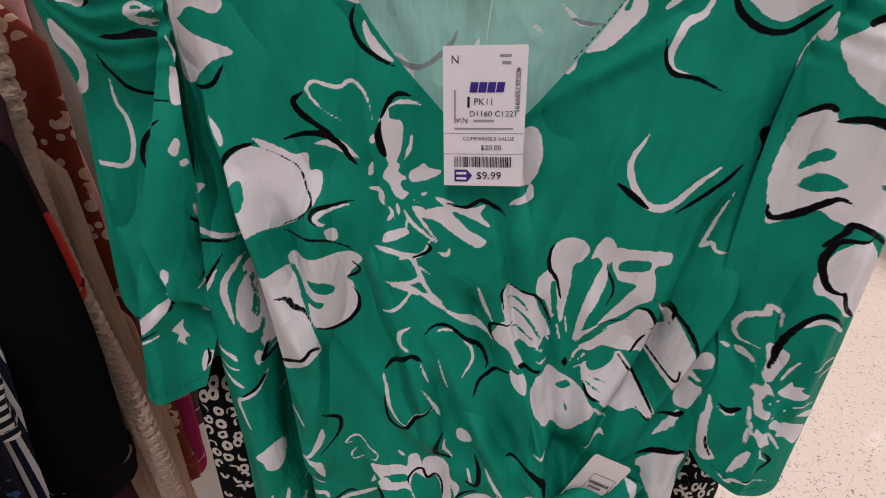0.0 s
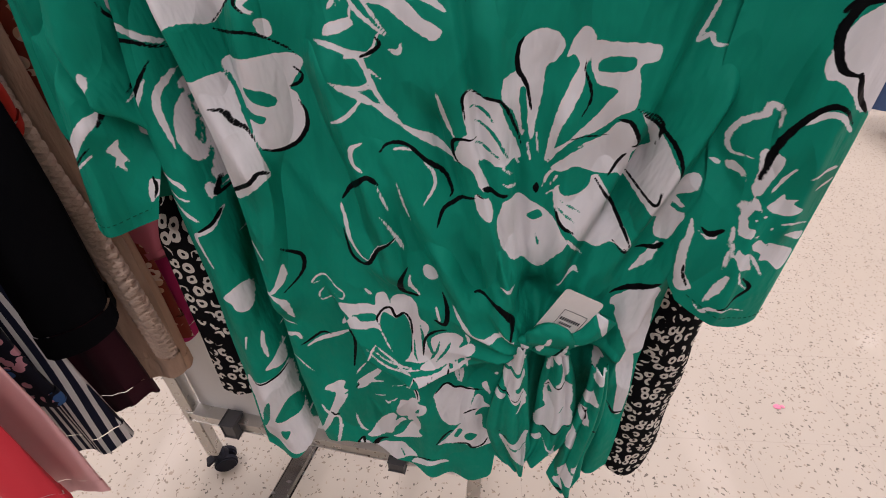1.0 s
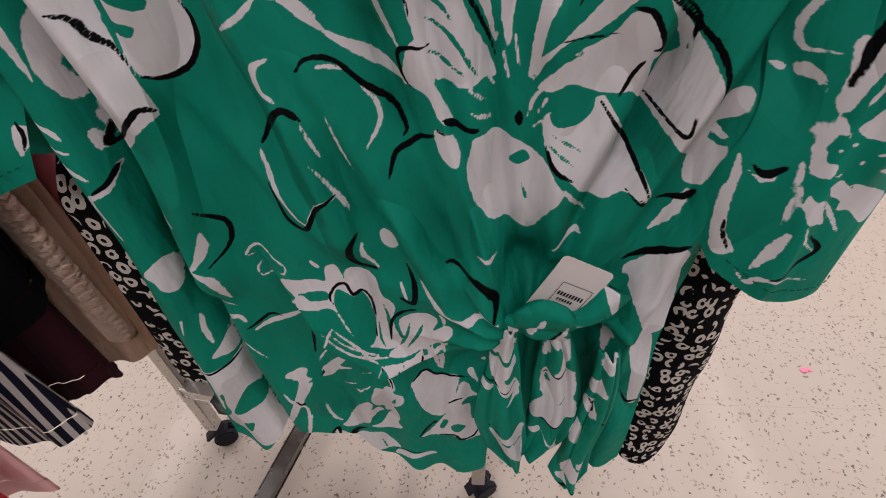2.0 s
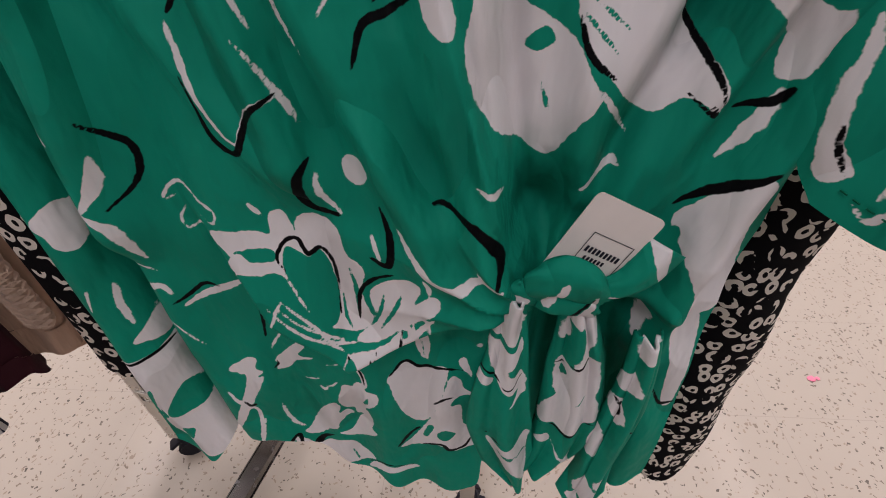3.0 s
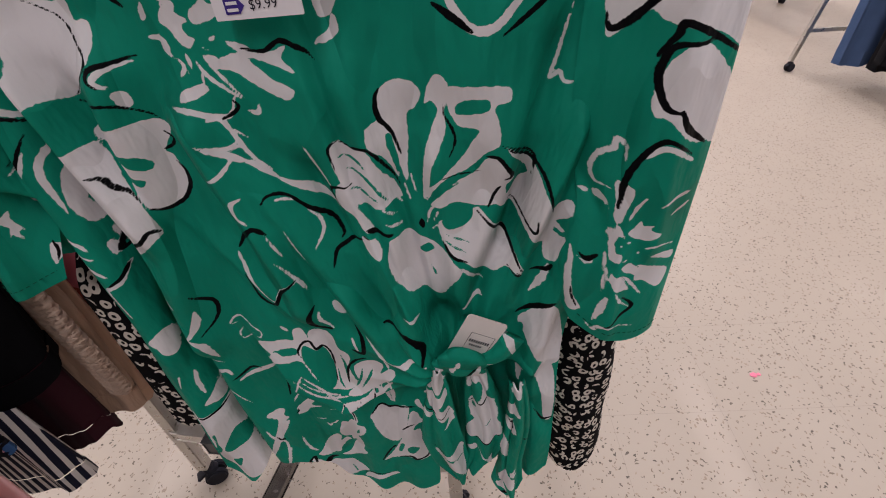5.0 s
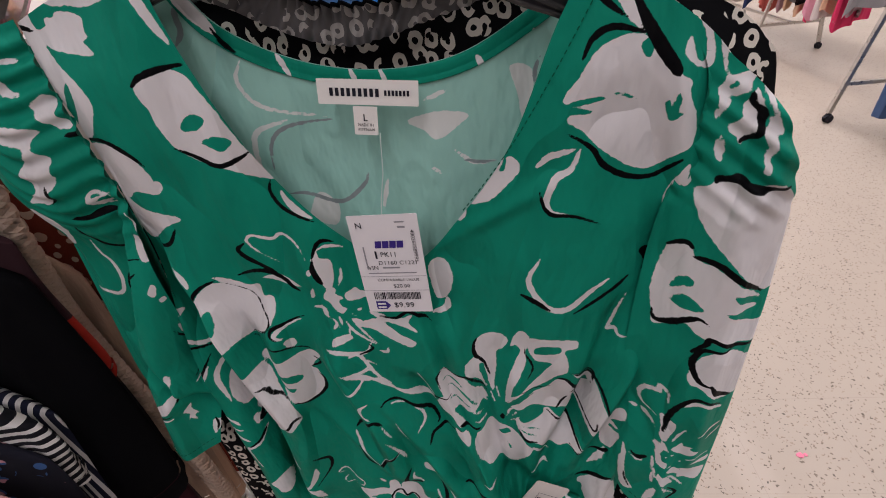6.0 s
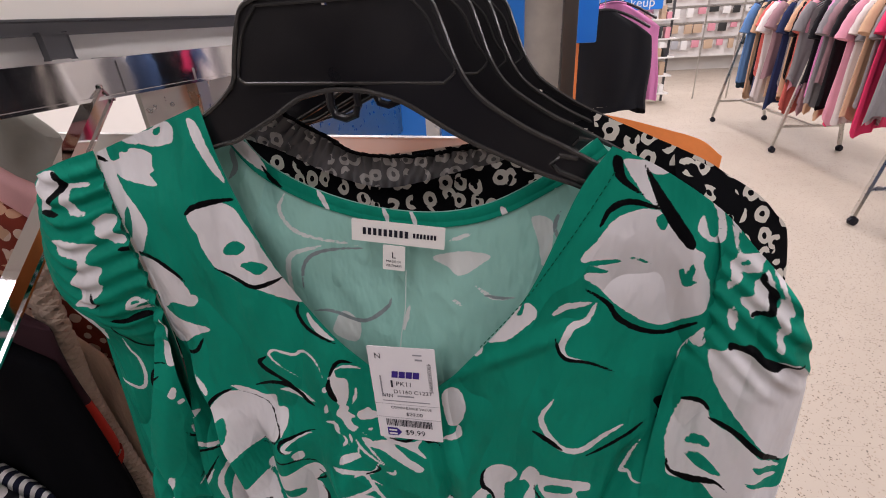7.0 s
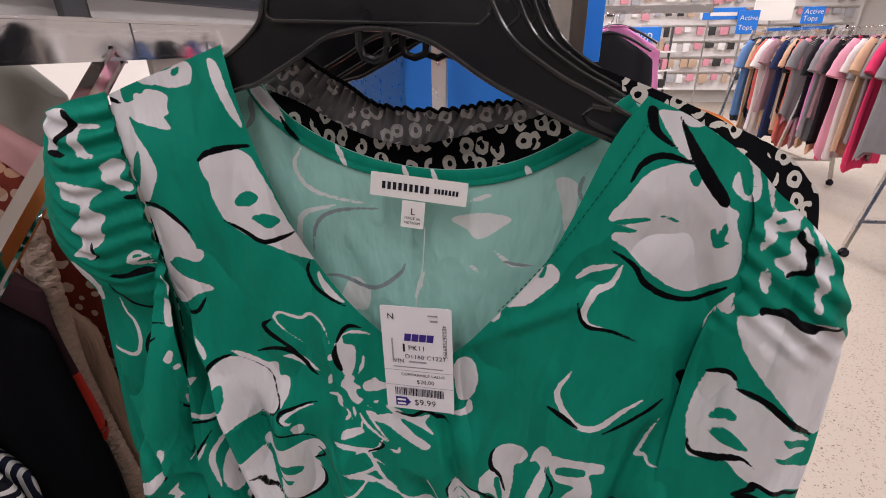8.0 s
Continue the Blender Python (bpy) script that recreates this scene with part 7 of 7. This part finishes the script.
# ---- garments hung edge-on and folded beside the blouse ----
def hung(name, label, category, mat, right, y, top, bottom, width, thick, seed, group="garments on the side arm", flare=0.0, sleeve=None, hem=0.02, facing=0.0):
    """A garment on its hanger: a soft flattened tube with shoulders, flutes and an uneven hem."""
    g = thing(name, label, category, group)
    rng = random.Random(seed)
    ph = [rng.uniform(0, 6) for _ in range(6)]
    cx, n, m = right - width / 2, 72, 44
    verts, faces = [], []
    for i in range(m):
        f = i / (m - 1)
        z = top - (top - bottom) * f
        shoulder = smooth01(np.array(f), -0.015, 0.10)
        w = (width / 2) * (0.22 + 0.78 * float(shoulder)) * (1 + flare * f)
        d = (thick / 2) * (0.55 + 0.45 * f)
        for k in range(n):
            a = 2 * math.pi * k / n
            c, s = math.cos(a), math.sin(a)
            flute = 0.30 * math.sin(5 * a + ph[0] + 1.5 * f) + 0.22 * math.sin(9 * a + ph[1] - 2 * f) + 0.15 * math.sin(14 * a + ph[2] + 3 * f)
            lift = hem * f * (0.5 * math.sin(2 * a + ph[3]) + 0.5 * math.sin(3 * a + ph[4])) * smooth01(np.array(f), 0.7, 1.0)
            x = (abs(c) ** 0.75) * math.copysign(1, c) * w * (1 + 0.03 * math.sin(6 * f + ph[5]))
            verts.append((cx + x, y + s * d * (1 + flute * f ** 0.6), z + float(lift) - 0.18 * (abs(x) / (width / 2)) ** 1.6 * width * (1 - f)))
    for i in range(m - 1):
        for k in range(n):
            faces.append((i * n + k, i * n + (k + 1) % n, (i + 1) * n + (k + 1) % n, (i + 1) * n + k))
    faces.append(tuple(range(n))[::-1])
    cut = (m - 4) * n
    me = bpy.data.meshes.new("body")
    me.from_pydata(verts[:cut + n], [], [q for q in faces if max(q) < cut + n])
    dress("body", me, mat, g)
    low = [(cx + (x - cx) * 1.012, y + (v - y) * 1.03, z) for x, v, z in verts[cut:]]
    me = bpy.data.meshes.new("hem")
    me.from_pydata(low, [], [tuple(i - cut for i in q) for q in faces if min(q) >= cut])
    dress("hem", me, mat, g)
    rim = [verts[k] for k in range(0, n, 3)]
    part("neckline", tube_bm([(x, v, z + 0.002) for x, v, z in rim + rim[:1]], 0.004, 6), mat, g)
    if facing:
        g.matrix_world = Matrix.Translation((cx, y, 0)) @ pose(0, 0, 0, 0, 0, facing) @ Matrix.Translation((-cx, -y, 0))
    if sleeve:
        length, radius, smat = sleeve
        for side in (-1, 1):
            x0 = cx + side * (width / 2 - radius * 0.9)
            pts = [(x0, y - 0.004, top - 0.10 * width), (x0 + side * radius * 0.9, y - 0.010, top - 0.12 * width - 0.40 * length), (x0 + side * radius * 1.5, y - 0.014, top - 0.15 * width - length)]
            line = curve_through(pts, 8)
            bm = tube_bm([tuple(p) for p in line], [radius * (0.75 + 0.35 * i / len(line)) for i in range(len(line))], 20)
            for v in bm.verts:
                v.co.y = y - 0.01 + (v.co.y - y + 0.01) * 0.55 + 0.004 * math.sin(v.co.x * 130 + v.co.z * 30)
            part("sleeve", bm, smat or mat, g)
    return g


def wire_hanger(x, y, top, turn=0.0, width=0.38, mat=None):
    h = thing("hanger", "slim black plastic hanger on the rail", "clothes hanger", "hangers", (x, y, 0), turn)
    pts = curve_through([(-width / 2, 0, top - 0.075), (-width / 4, 0, top - 0.025), (0, 0, top), (width / 4, 0, top - 0.025), (width / 2, 0, top - 0.075)], 4)
    part("arm", tube_bm([tuple(p) for p in pts], 0.006, 6), mat or black_plastic, h)
    hook = [(0, 0, top), (0, 0, top + 0.03)] + [(0.018 * math.cos(a), 0, top + 0.055 + 0.02 * math.sin(a)) for a in np.linspace(-1.6, 3.0, 8)]
    part("hook", tube_bm(hook, 0.002, 6), chrome, h)
    return h


orange = thing("orange_top", "bright orange ribbed top behind the animal-print one", "top", "tops on the rack")
orange_body = ring_of(
    [(-215, 1318), (-150, 1345), (-80, 1365)],
    [(-80, 1365), (-20, 1320), (20, 1270), (50, 1235), (75, 1240), (100, 1290), (120, 1349)],
    [(120, 1349), (150, 1347), (200, 1340), (262, 1324), (286, 1308)],
    [(286, 1308), (262, 1100), (255, 760)],
    [(255, 760), (50, 750), (-190, 760)],
    [(-190, 760), (-200, 1100), (-215, 1318)],
)
sheet("front", orange_body, lambda x, z: 0.425 + 0.02 * (z - 1) + 0.004 * np.sin(x * 70) + 0.6 * np.clip(z - 1.29, 0, 1) ** 1.3, 4, orange_cloth, orange)
sheet("back", orange_body - (0, 12), lambda x, z: 0.447 + 0 * z, 6, orange_cloth, orange)
rib = [(x / 1000, 0.4205 + 0.02 * (z / 1000 - 1), z / 1000) for x, z in curve_through([(-80, 1365), (-20, 1320), (20, 1270), (50, 1235), (75, 1240), (100, 1290), (120, 1345)], 6)]
part("neckline", tube_bm(rib, 0.004, 6), orange_cloth, orange)
hung("plain_top", "black top hanging deep in the rack", "top", black_cloth, 0.25, 0.475, 1.24, 0.76, 0.42, 0.03, 4, "tops on the rack")
hung("rose_top", "dusty rose top at the side of the rack", "top", rose_cloth, -0.275, 0.445, 1.02, 0.812, 0.34, 0.04, 21)
hung("taupe_top", "taupe knit top at the side of the rack", "top", taupe_cloth, -0.318, 0.52, 1.1, 0.71, 0.34, 0.04, 22)
hung("rust_floral_top", "rust red top with small cream blossoms", "top", red_blossom, -0.309, 0.44, 1.34, 0.68, 0.40, 0.05, 23, flare=0.04)
hung("magenta_top", "magenta top mostly hidden between others", "top", magenta_cloth, -0.302, 0.472, 1.0, 0.665, 0.20, 0.03, 24)
cardigan = hung("plush_cardigan", "beige plush knit cardigan with a soft pile", "cardigan", fur_beige, -0.293, 0.405, 1.22, 0.655, 0.36, 0.05, 25)
edge = curve_through([(-0.306, 0.384, 1.24), (-0.312, 0.382, 1.15), (-0.315, 0.380, 1.09), (-0.312, 0.380, 1.03), (-0.305, 0.380, 0.96), (-0.298, 0.381, 0.90), (-0.293, 0.382, 0.83), (-0.291, 0.384, 0.76), (-0.291, 0.386, 0.71)], 30)
for strand in range(3):
    turn = [0.42 * i + 2.094 * strand for i in range(len(edge))]
    part("cable", tube_bm([(x + 0.0060 * math.sin(a), y + 0.0020 * math.sin(2 * a), z) for (x, y, z), a in zip(edge, turn)], 0.0080, 8), fur_pale, cardigan, "plaited cable along its front edge")
hung("tan_skirt", "plain tan skirt below the cardigan", "skirt", tan_cloth, -0.3, 0.425, 1.00, 0.64, 0.16, 0.04, 26)
hung("black_dress", "plain black sleeveless dress", "dress", black_cloth, -0.285, 0.352, 1.25, 0.795, 0.40, 0.07, 27)
hung("big_floral_blouse", "dark blouse with large red and cream flowers", "blouse", big_blossom, -0.288, 0.362, 1.26, 1.0, 0.34, 0.04, 28)
hung("maroon_blouse", "dark maroon blouse with scattered pale flowers", "blouse", maroon_floral, -0.33, 0.375, 1.10, 0.63, 0.24, 0.06, 29)
hung("navy_tank", "navy and white striped tank top", "tank top", navy_stripe, -0.34, 0.322, 1.10, 0.62, 0.34, 0.05, 30)
hung("night_floral_top", "black top with pink and blue flowers", "top", night_floral, -0.33, 0.285, 1.06, 0.755, 0.34, 0.03, 31)
hung("pink_cardigan", "pale pink cardigan front", "cardigan", pink_cloth, -0.3, 0.245, 1.02, 0.655, 0.24, 0.02, 32)
hung("coral_top", "bright coral sleeveless top", "top", coral_cloth, -0.3, 0.215, 1.00, 0.685, 0.26, 0.03, 33)
hung("sage_fleece", "grey-green fleece hoodie on the side arm", "hoodie", sage_cloth, -0.318, 0.475, 1.43, 1.0, 0.36, 0.08, 34)

hung("lime_top", "lime and sky-blue top between darker ones", "top", cloth("lime_cloth", (0.40, 0.44, 0.05)), -0.395, 0.335, 1.10, 0.73, 0.20, 0.03, 35)
hung("striped_tee", "black and white cross-striped top", "top", cross_stripe, -0.325, 0.3, 1.07, 0.93, 0.30, 0.05, 36)
hung("pale_jumper", "pale pink jumper beside the fleece", "jumper", pink_cloth, -0.325, 0.455, 1.365, 0.98, 0.36, 0.05, 37)

# ---- sign frame on top of the rack ----
sign = thing("framed_sign", "dark framed white sign standing on the rack rail", "sign")
part("board", bar_bm(side(0.30, 1.62, 0.03), side(1.45, 1.62, 0.03), 0.006, 0.38, 0.0), poster, sign, smooth=False)
for a, b, high in ((side(0.22, 1.428, 0.03), side(1.48, 1.428, 0.03), 0.014), (side(0.22, 1.82, 0.03), side(1.48, 1.82, 0.03), 0.014)):
    part("frame_bar", bar_bm(a, b, 0.018, high), grey_frame, sign)
for y in (0.30, 1.47):
    part("frame_post", bar_bm(side(y, 1.42, 0.03), side(y, 1.82, 0.03), 0.016, 0.018), grey_frame, sign)
part("mount", bar_bm(side(0.2, 1.408, 0.04), side(1.5, 1.408, 0.04), 0.004, 0.03, 0.0), white_paint, sign, smooth=False)
part("clip", bar_bm(side(0.475, 1.412, 0.014), side(0.500, 1.412, 0.014), 0.006, 0.022, 0.001), grey_frame, sign)

# ---- blue fixture and posts behind the rack ----
fixture = thing("blue_fixture", "blue panelled end of a shop fixture", "shop fixture")
part("panel", box_bm((-0.35, 1.30, 0.0), (0.167, 1.34, 1.95), 0.004), blue_sign, fixture, smooth=False)
part("post", box_bm((0.256, 1.29, 0.0), (0.289, 1.33, 1.95), 0.003), bronze_post, fixture)
part("backing", box_bm((0.168, 1.33, 0.0), (0.256, 1.338, 1.95)), cloth("fixture_back", (0.42, 0.38, 0.33), 40, 0.6, 0, 0.3), fixture, smooth=False)


# ---- far racks ----
def rolling_rack(label, x0, x1, y0, y1, high, place=(0, 0)):
    """A chrome rolling rack with a rail along y, four slanting legs on casters."""
    r = thing("garment_rack", label, "clothes rack", "far racks")
    xm = (x0 + x1) / 2
    part("rail", bar_bm((xm, y0 - 0.05, high), (xm, y1 + 0.05, high), 0.026, 0.03), chrome, r)
    for y in (y0, y1):
        for x in (x0, x1):
            part("leg", bar_bm((x, y, 0.07), (xm + (x - xm) * 0.22, y, high), 0.024, 0.024), steel, r)
            caster_parts(r, x, y, 0.08, 0.3)
        part("cross_bar", bar_bm((x0 + 0.02, y, 0.26), (x1 - 0.02, y, 0.26), 0.022, 0.022), steel, r)
    part("base_bar", bar_bm((xm, y0, 0.26), (xm, y1, 0.26), 0.022, 0.022), steel, r)
    return r


FAR_CLOTHS = [cloth("far_cloth_" + n, c, 200) for n, c in (
    ("navy", (0.02, 0.03, 0.08)), ("pink", (0.62, 0.28, 0.36)), ("tan", (0.50, 0.32, 0.21)), ("grey", (0.22, 0.21, 0.22)), ("black", (0.012, 0.012, 0.014)),
    ("white", (0.62, 0.56, 0.55)), ("rust", (0.52, 0.12, 0.10)), ("mauve", (0.30, 0.18, 0.20)), ("orchid", (0.62, 0.22, 0.44)), ("rose_red", (0.62, 0.04, 0.12)),
    ("teal", (0.05, 0.09, 0.13)), ("blue", (0.10, 0.20, 0.40)))]


def tee(name, label, mat, x, y, top, bottom, width, seed, group):
    """A short-sleeved top seen edge-on and half from the front: body and two drooping sleeves."""
    rng = random.Random(seed)
    turn = rng.uniform(6, 58)
    g = hung(name, label, "top", mat, 0.4 * width, 0, top, bottom, 0.8 * width, 0.085, seed, group, 0.05, (rng.uniform(0.17, 0.27), rng.uniform(0.055, 0.075), None), hem=0.05)
    g.matrix_world = pose(x, y, 0, 0, 0, turn)
    return g


rolling_rack("chrome rolling rack packed with tops", 2.80, 3.42, 5.05, 6.55, 1.46)
names = ("navy", "pink", "tan", "grey", "black", "white", "rust", "mauve", "orchid", "rose red", "teal", "blue")
order = (3, 4, 7, 9, 3, 2, 5, 1, 3, 0, 9, 4, 7, 3, 2, 8, 4, 2, 7, 3, 1, 6, 2, 4, 1, 0, 3, 7, 2, 5, 8, 6, 0, 3, 1, 4, 2, 11, 0, 10)
for k, c in enumerate(order):
    f = k / (len(order) - 1)
    tee("tee_shirt", names[c] + " short-sleeved top on the far rack", FAR_CLOTHS[c], 3.11 + 0.02 * math.sin(k * 2.3), 4.15 + 2.30 * f, 1.385, 0.52 + 0.15 * math.sin(k * 1.7) - 0.16 * (k == 5), 0.56 + 0.04 * math.sin(k * 3.1), 60 + k, "tops on the far rack")
    wire_hanger(3.11, 4.15 + 2.30 * f, 1.385)

rolling_rack("chrome rolling rack with dark trousers", 2.45, 3.10, 2.0, 3.24, 1.46)
denim = cloth("denim", (0.06, 0.10, 0.20), 500, 0.9, 0.2, 0.25)
for k, (mat, right_edge, y, low, name) in enumerate(((denim, 2.84, 2.96, 0.14, "blue jeans"), (FAR_CLOTHS[4], 2.98, 2.86, 0.12, "black trousers"), (FAR_CLOTHS[4], 2.92, 2.76, 0.2, "black trousers"), (denim, 2.95, 2.6, 0.15, "blue jeans"), (FAR_CLOTHS[3], 2.95, 2.4, 0.2, "charcoal trousers"))):
    hung("trousers", name + " hanging from the rack", "trousers", mat, right_edge, y, 1.40, low, 0.33, 0.09, 90 + k, "trousers on the rack")
    wire_hanger(right_edge - 0.165, y, 1.405)

for k, c in enumerate((3, 5, 4, 9, 5)):
    tee("tee_shirt", names[c] + " short-sleeved top beside the trousers", FAR_CLOTHS[c], 2.78, 3.26 - 0.055 * k, 1.385, 0.78 + 0.06 * math.sin(k * 2.0), 0.5, 150 + k, "tops beside the trousers")
    wire_hanger(2.78, 3.26 - 0.055 * k, 1.39)

# the tee shirts behind the blouse
behind = thing("garment_rack", "short chrome rack behind the blue fixture", "clothes rack", "far racks")
part("rail", bar_bm((0.40, 2.33, 1.49), (0.95, 2.33, 1.49), 0.026, 0.03), chrome, behind)
part("leg", bar_bm((0.40, 2.33, 0.0), (0.40, 2.33, 1.49), 0.028, 0.028), steel, behind)
part("leg", bar_bm((0.40, 2.62, 0.0), (0.40, 2.62, 1.49), 0.028, 0.028), steel, behind)
part("end_bar", bar_bm((0.40, 2.33, 1.49), (0.40, 2.62, 1.49), 0.026, 0.03), chrome, behind)
hung("tee_shirt", "black short-sleeved top on a hanger behind", "top", FAR_CLOTHS[4], 0.735, 2.30, 1.40, 0.99, 0.40, 0.12, 120, "tops behind", 0.1)
wire_hanger(0.535, 2.30, 1.405)
hung("tee_shirt", "orchid pink top on a hanger behind", "top", FAR_CLOTHS[8], 0.80, 2.42, 1.43, 1.02, 0.42, 0.12, 121, "tops behind", 0.1)
wire_hanger(0.59, 2.42, 1.435)
pole = thing("sign_pole", "orange pole with a blue sign plate", "sign")
part("pole", box_bm((0.372, 2.03, 0.0), (0.402, 2.06, 1.75), 0.003), orange_paint, pole)
part("plate", box_bm((0.381, 2.0, 1.30), (0.459, 2.012, 1.75), 0.006), blue_sign, pole)

# shelving with the make-up sign, and the goods wall
wallboard = cloth("goods_wall", (0.66, 0.63, 0.61), 8, 0.8, 0, 0.12)
shelf = thing("shelf_unit", "white wire shelf unit with cosmetics", "shelf")
for k in range(5):
    part("shelf", box_bm((1.65, 7.9, 0.15 + 0.26 * k), (2.65, 8.25, 0.17 + 0.26 * k), 0.004), white_paint, shelf, smooth=False)
for x in (1.65, 2.63):
    part("upright", box_bm((x, 8.22, 0), (x + 0.03, 8.26, 1.55)), grey_frame, shelf, smooth=False)
part("sign_board", box_bm((1.50, 7.86, 1.345), (2.374, 7.88, 1.545), 0.01), blue_sign, shelf, "blue header board", smooth=False)

writing("lettering", "Makeup", 0.17, (1.70, 7.855, 1.385), shelf, white_paint)

# racks behind the walk, that the chrome rail mirrors
rolling_rack("chrome rolling rack with dark tops, across the aisle", -1.6, -0.98, -2.3, -1.0, 1.46)
for k, c in enumerate((4, 0, 4, 11, 4, 3, 4, 0, 2, 4, 11, 4)):
    g = tee("tee_shirt", names[c] + " top on the rack across the aisle", FAR_CLOTHS[c], -1.29, -2.25 + 0.11 * k, 1.38, 0.60, 0.46, 200 + k, "tops across the aisle")
for k, c in enumerate((4, 4, 0, 4, 3, 4, 4, 0)):
    g = hung("jacket", names[c] + " jacket facing the aisle", "jacket", FAR_CLOTHS[c], -0.75 + 0.30 * k, -1.05 - 0.04 * (k % 2), 1.55, 0.55, 0.40, 0.12, 230 + k, "jackets across the aisle")
    wire_hanger(-0.95 + 0.30 * k, -1.05 - 0.04 * (k % 2), 1.555)
stand = thing("garment_rack", "long chrome rail of dark jackets across the aisle", "clothes rack", "far racks")
part("rail", bar_bm((-1.3, -1.07, 1.64), (1.6, -1.07, 1.64), 0.026, 0.03), chrome, stand)
for x in (-1.28, 1.58):
    part("leg", bar_bm((x, -1.07, 0.0), (x, -1.07, 1.64), 0.03, 0.03), steel, stand)

scrap = bmesh.new()
for k in range(5):
    bmesh.ops.create_icosphere(scrap, subdivisions=1, radius=0.006 + 0.002 * (k % 3), matrix=Matrix.Translation((1.000 + 0.011 * math.cos(2.2 * k), 0.850 + 0.008 * math.sin(3.1 * k), 0.0015)) @ Matrix.Diagonal((1, 1, 0.25, 1)))
tagged(part("paper_scrap", scrap, material("pink_scrap", (0.75, 0.22, 0.32), 0.7)), "small crumpled pink scrap on the floor", "scrap")

# goods wall at the far end: pegboard, rows of hooks with packets, blue aisle signs
goods = thing("goods_wall", "pegboard wall with rows of hanging packets", "shop wall")
part("pegboard", box_bm((1.0, 11.9, 0.3), (7.5, 11.98, 2.6)), wallboard, goods, smooth=False)
packet_mats = [material("packet_" + n, c, 0.45) for n, c in (("black", (0.02, 0.02, 0.02)), ("white", (0.7, 0.68, 0.66)), ("pink", (0.6, 0.25, 0.3)), ("steel", (0.35, 0.35, 0.37)), ("tan", (0.45, 0.32, 0.22)))]
rng = random.Random(8)
for row in range(6):
    for k in range(26):
        x, z = 1.2 + 0.24 * k + rng.uniform(-0.03, 0.03), 0.65 + 0.32 * row
        w, hgt = rng.uniform(0.05, 0.09), rng.uniform(0.09, 0.2)
        part("packet", box_bm((x - w, 11.78, z - hgt), (x + w, 11.83, z), 0.006), rng.choice(packet_mats), goods)
    part("hook_rail", bar_bm((1.1, 11.86, 0.68 + 0.32 * row), (7.4, 11.86, 0.68 + 0.32 * row), 0.02, 0.03), steel, goods)
for level in range(5):
    for k in range(9):
        x = 1.72 + 0.1 * k + rng.uniform(-0.02, 0.02)
        part("box", box_bm((x - 0.035, 7.95, 0.17 + 0.26 * level), (x + 0.035, 8.08, 0.17 + 0.26 * level + rng.uniform(0.08, 0.19)), 0.004), rng.choice(packet_mats), shelf)
for x, z, wide, high, text in ((3.05, 1.635, 0.59, 0.16, ""), (3.535, 1.435, 0.29, 0.32, "Active Tops"), (4.404, 1.56, 0.30, 0.225, "Active Tops")):
    y = 8.2 if text else 8.26
    aisle = thing("aisle_sign", "blue aisle sign on a thin post", "sign", "aisle signs")
    part("plate", box_bm((x, y, z), (x + wide, y + 0.02, z + high), 0.006), blue_sign, aisle, smooth=False)
    part("post", bar_bm((x + 0.1, y + 0.03, 0.0), (x + 0.1, y + 0.03, z + 0.1), 0.02, 0.02), steel, aisle)
    if text:
        for n, word in enumerate(text.split()):
            writing("lettering", word, 0.095, (x + 0.02, y - 0.006, z + high * (0.58 - 0.40 * n)), aisle, white_paint)
    else:
        part("lettering_bar", box_bm((x + 0.10, y - 0.004, z + 0.05), (x + 0.48, y - 0.002, z + 0.10)), white_paint, aisle, smooth=False)
notice = thing("notice_board", "large white notice board over the far aisle", "sign")
part("board", box_bm((4.09, 9.0, 1.63), (4.68, 9.03, 2.35), 0.008), poster, notice, smooth=False)
part("post", bar_bm((4.38, 9.05, 0.0), (4.38, 9.05, 1.9), 0.03, 0.03), steel, notice)

# long rail of dark coats beside the walk, unseen, added to darken the chrome's reflections
coats = thing("garment_rack", "long chrome rail of dark coats, added out of view to darken reflections", "clothes rack", "far racks")
part("rail", bar_bm((4.6, -1.6, 1.64), (4.6, 3.0, 1.64), 0.026, 0.03), chrome, coats)
for y in (-1.58, 2.98):
    part("leg", bar_bm((4.6, y, 0.0), (4.6, y, 1.64), 0.03, 0.03), steel, coats)
for k in range(14):
    c = (4, 4, 0, 4, 3, 2, 4, 11, 4, 0, 4, 6, 4, 4)[k]
    g = hung("coat", names[c] + " coat added out of view on the long rail", "coat", FAR_CLOTHS[c], 0.22, 0.0, 1.57, 0.5, 0.44, 0.16, 300 + k, "coats on the long rail")
    g.matrix_world = pose(4.6, -1.4 + 0.32 * k, 0, 0, 0, 78)
    peg = wire_hanger(0, 0, 1.575)
    peg.matrix_world = pose(4.6, -1.4 + 0.32 * k, 0, 0, 0, 78)
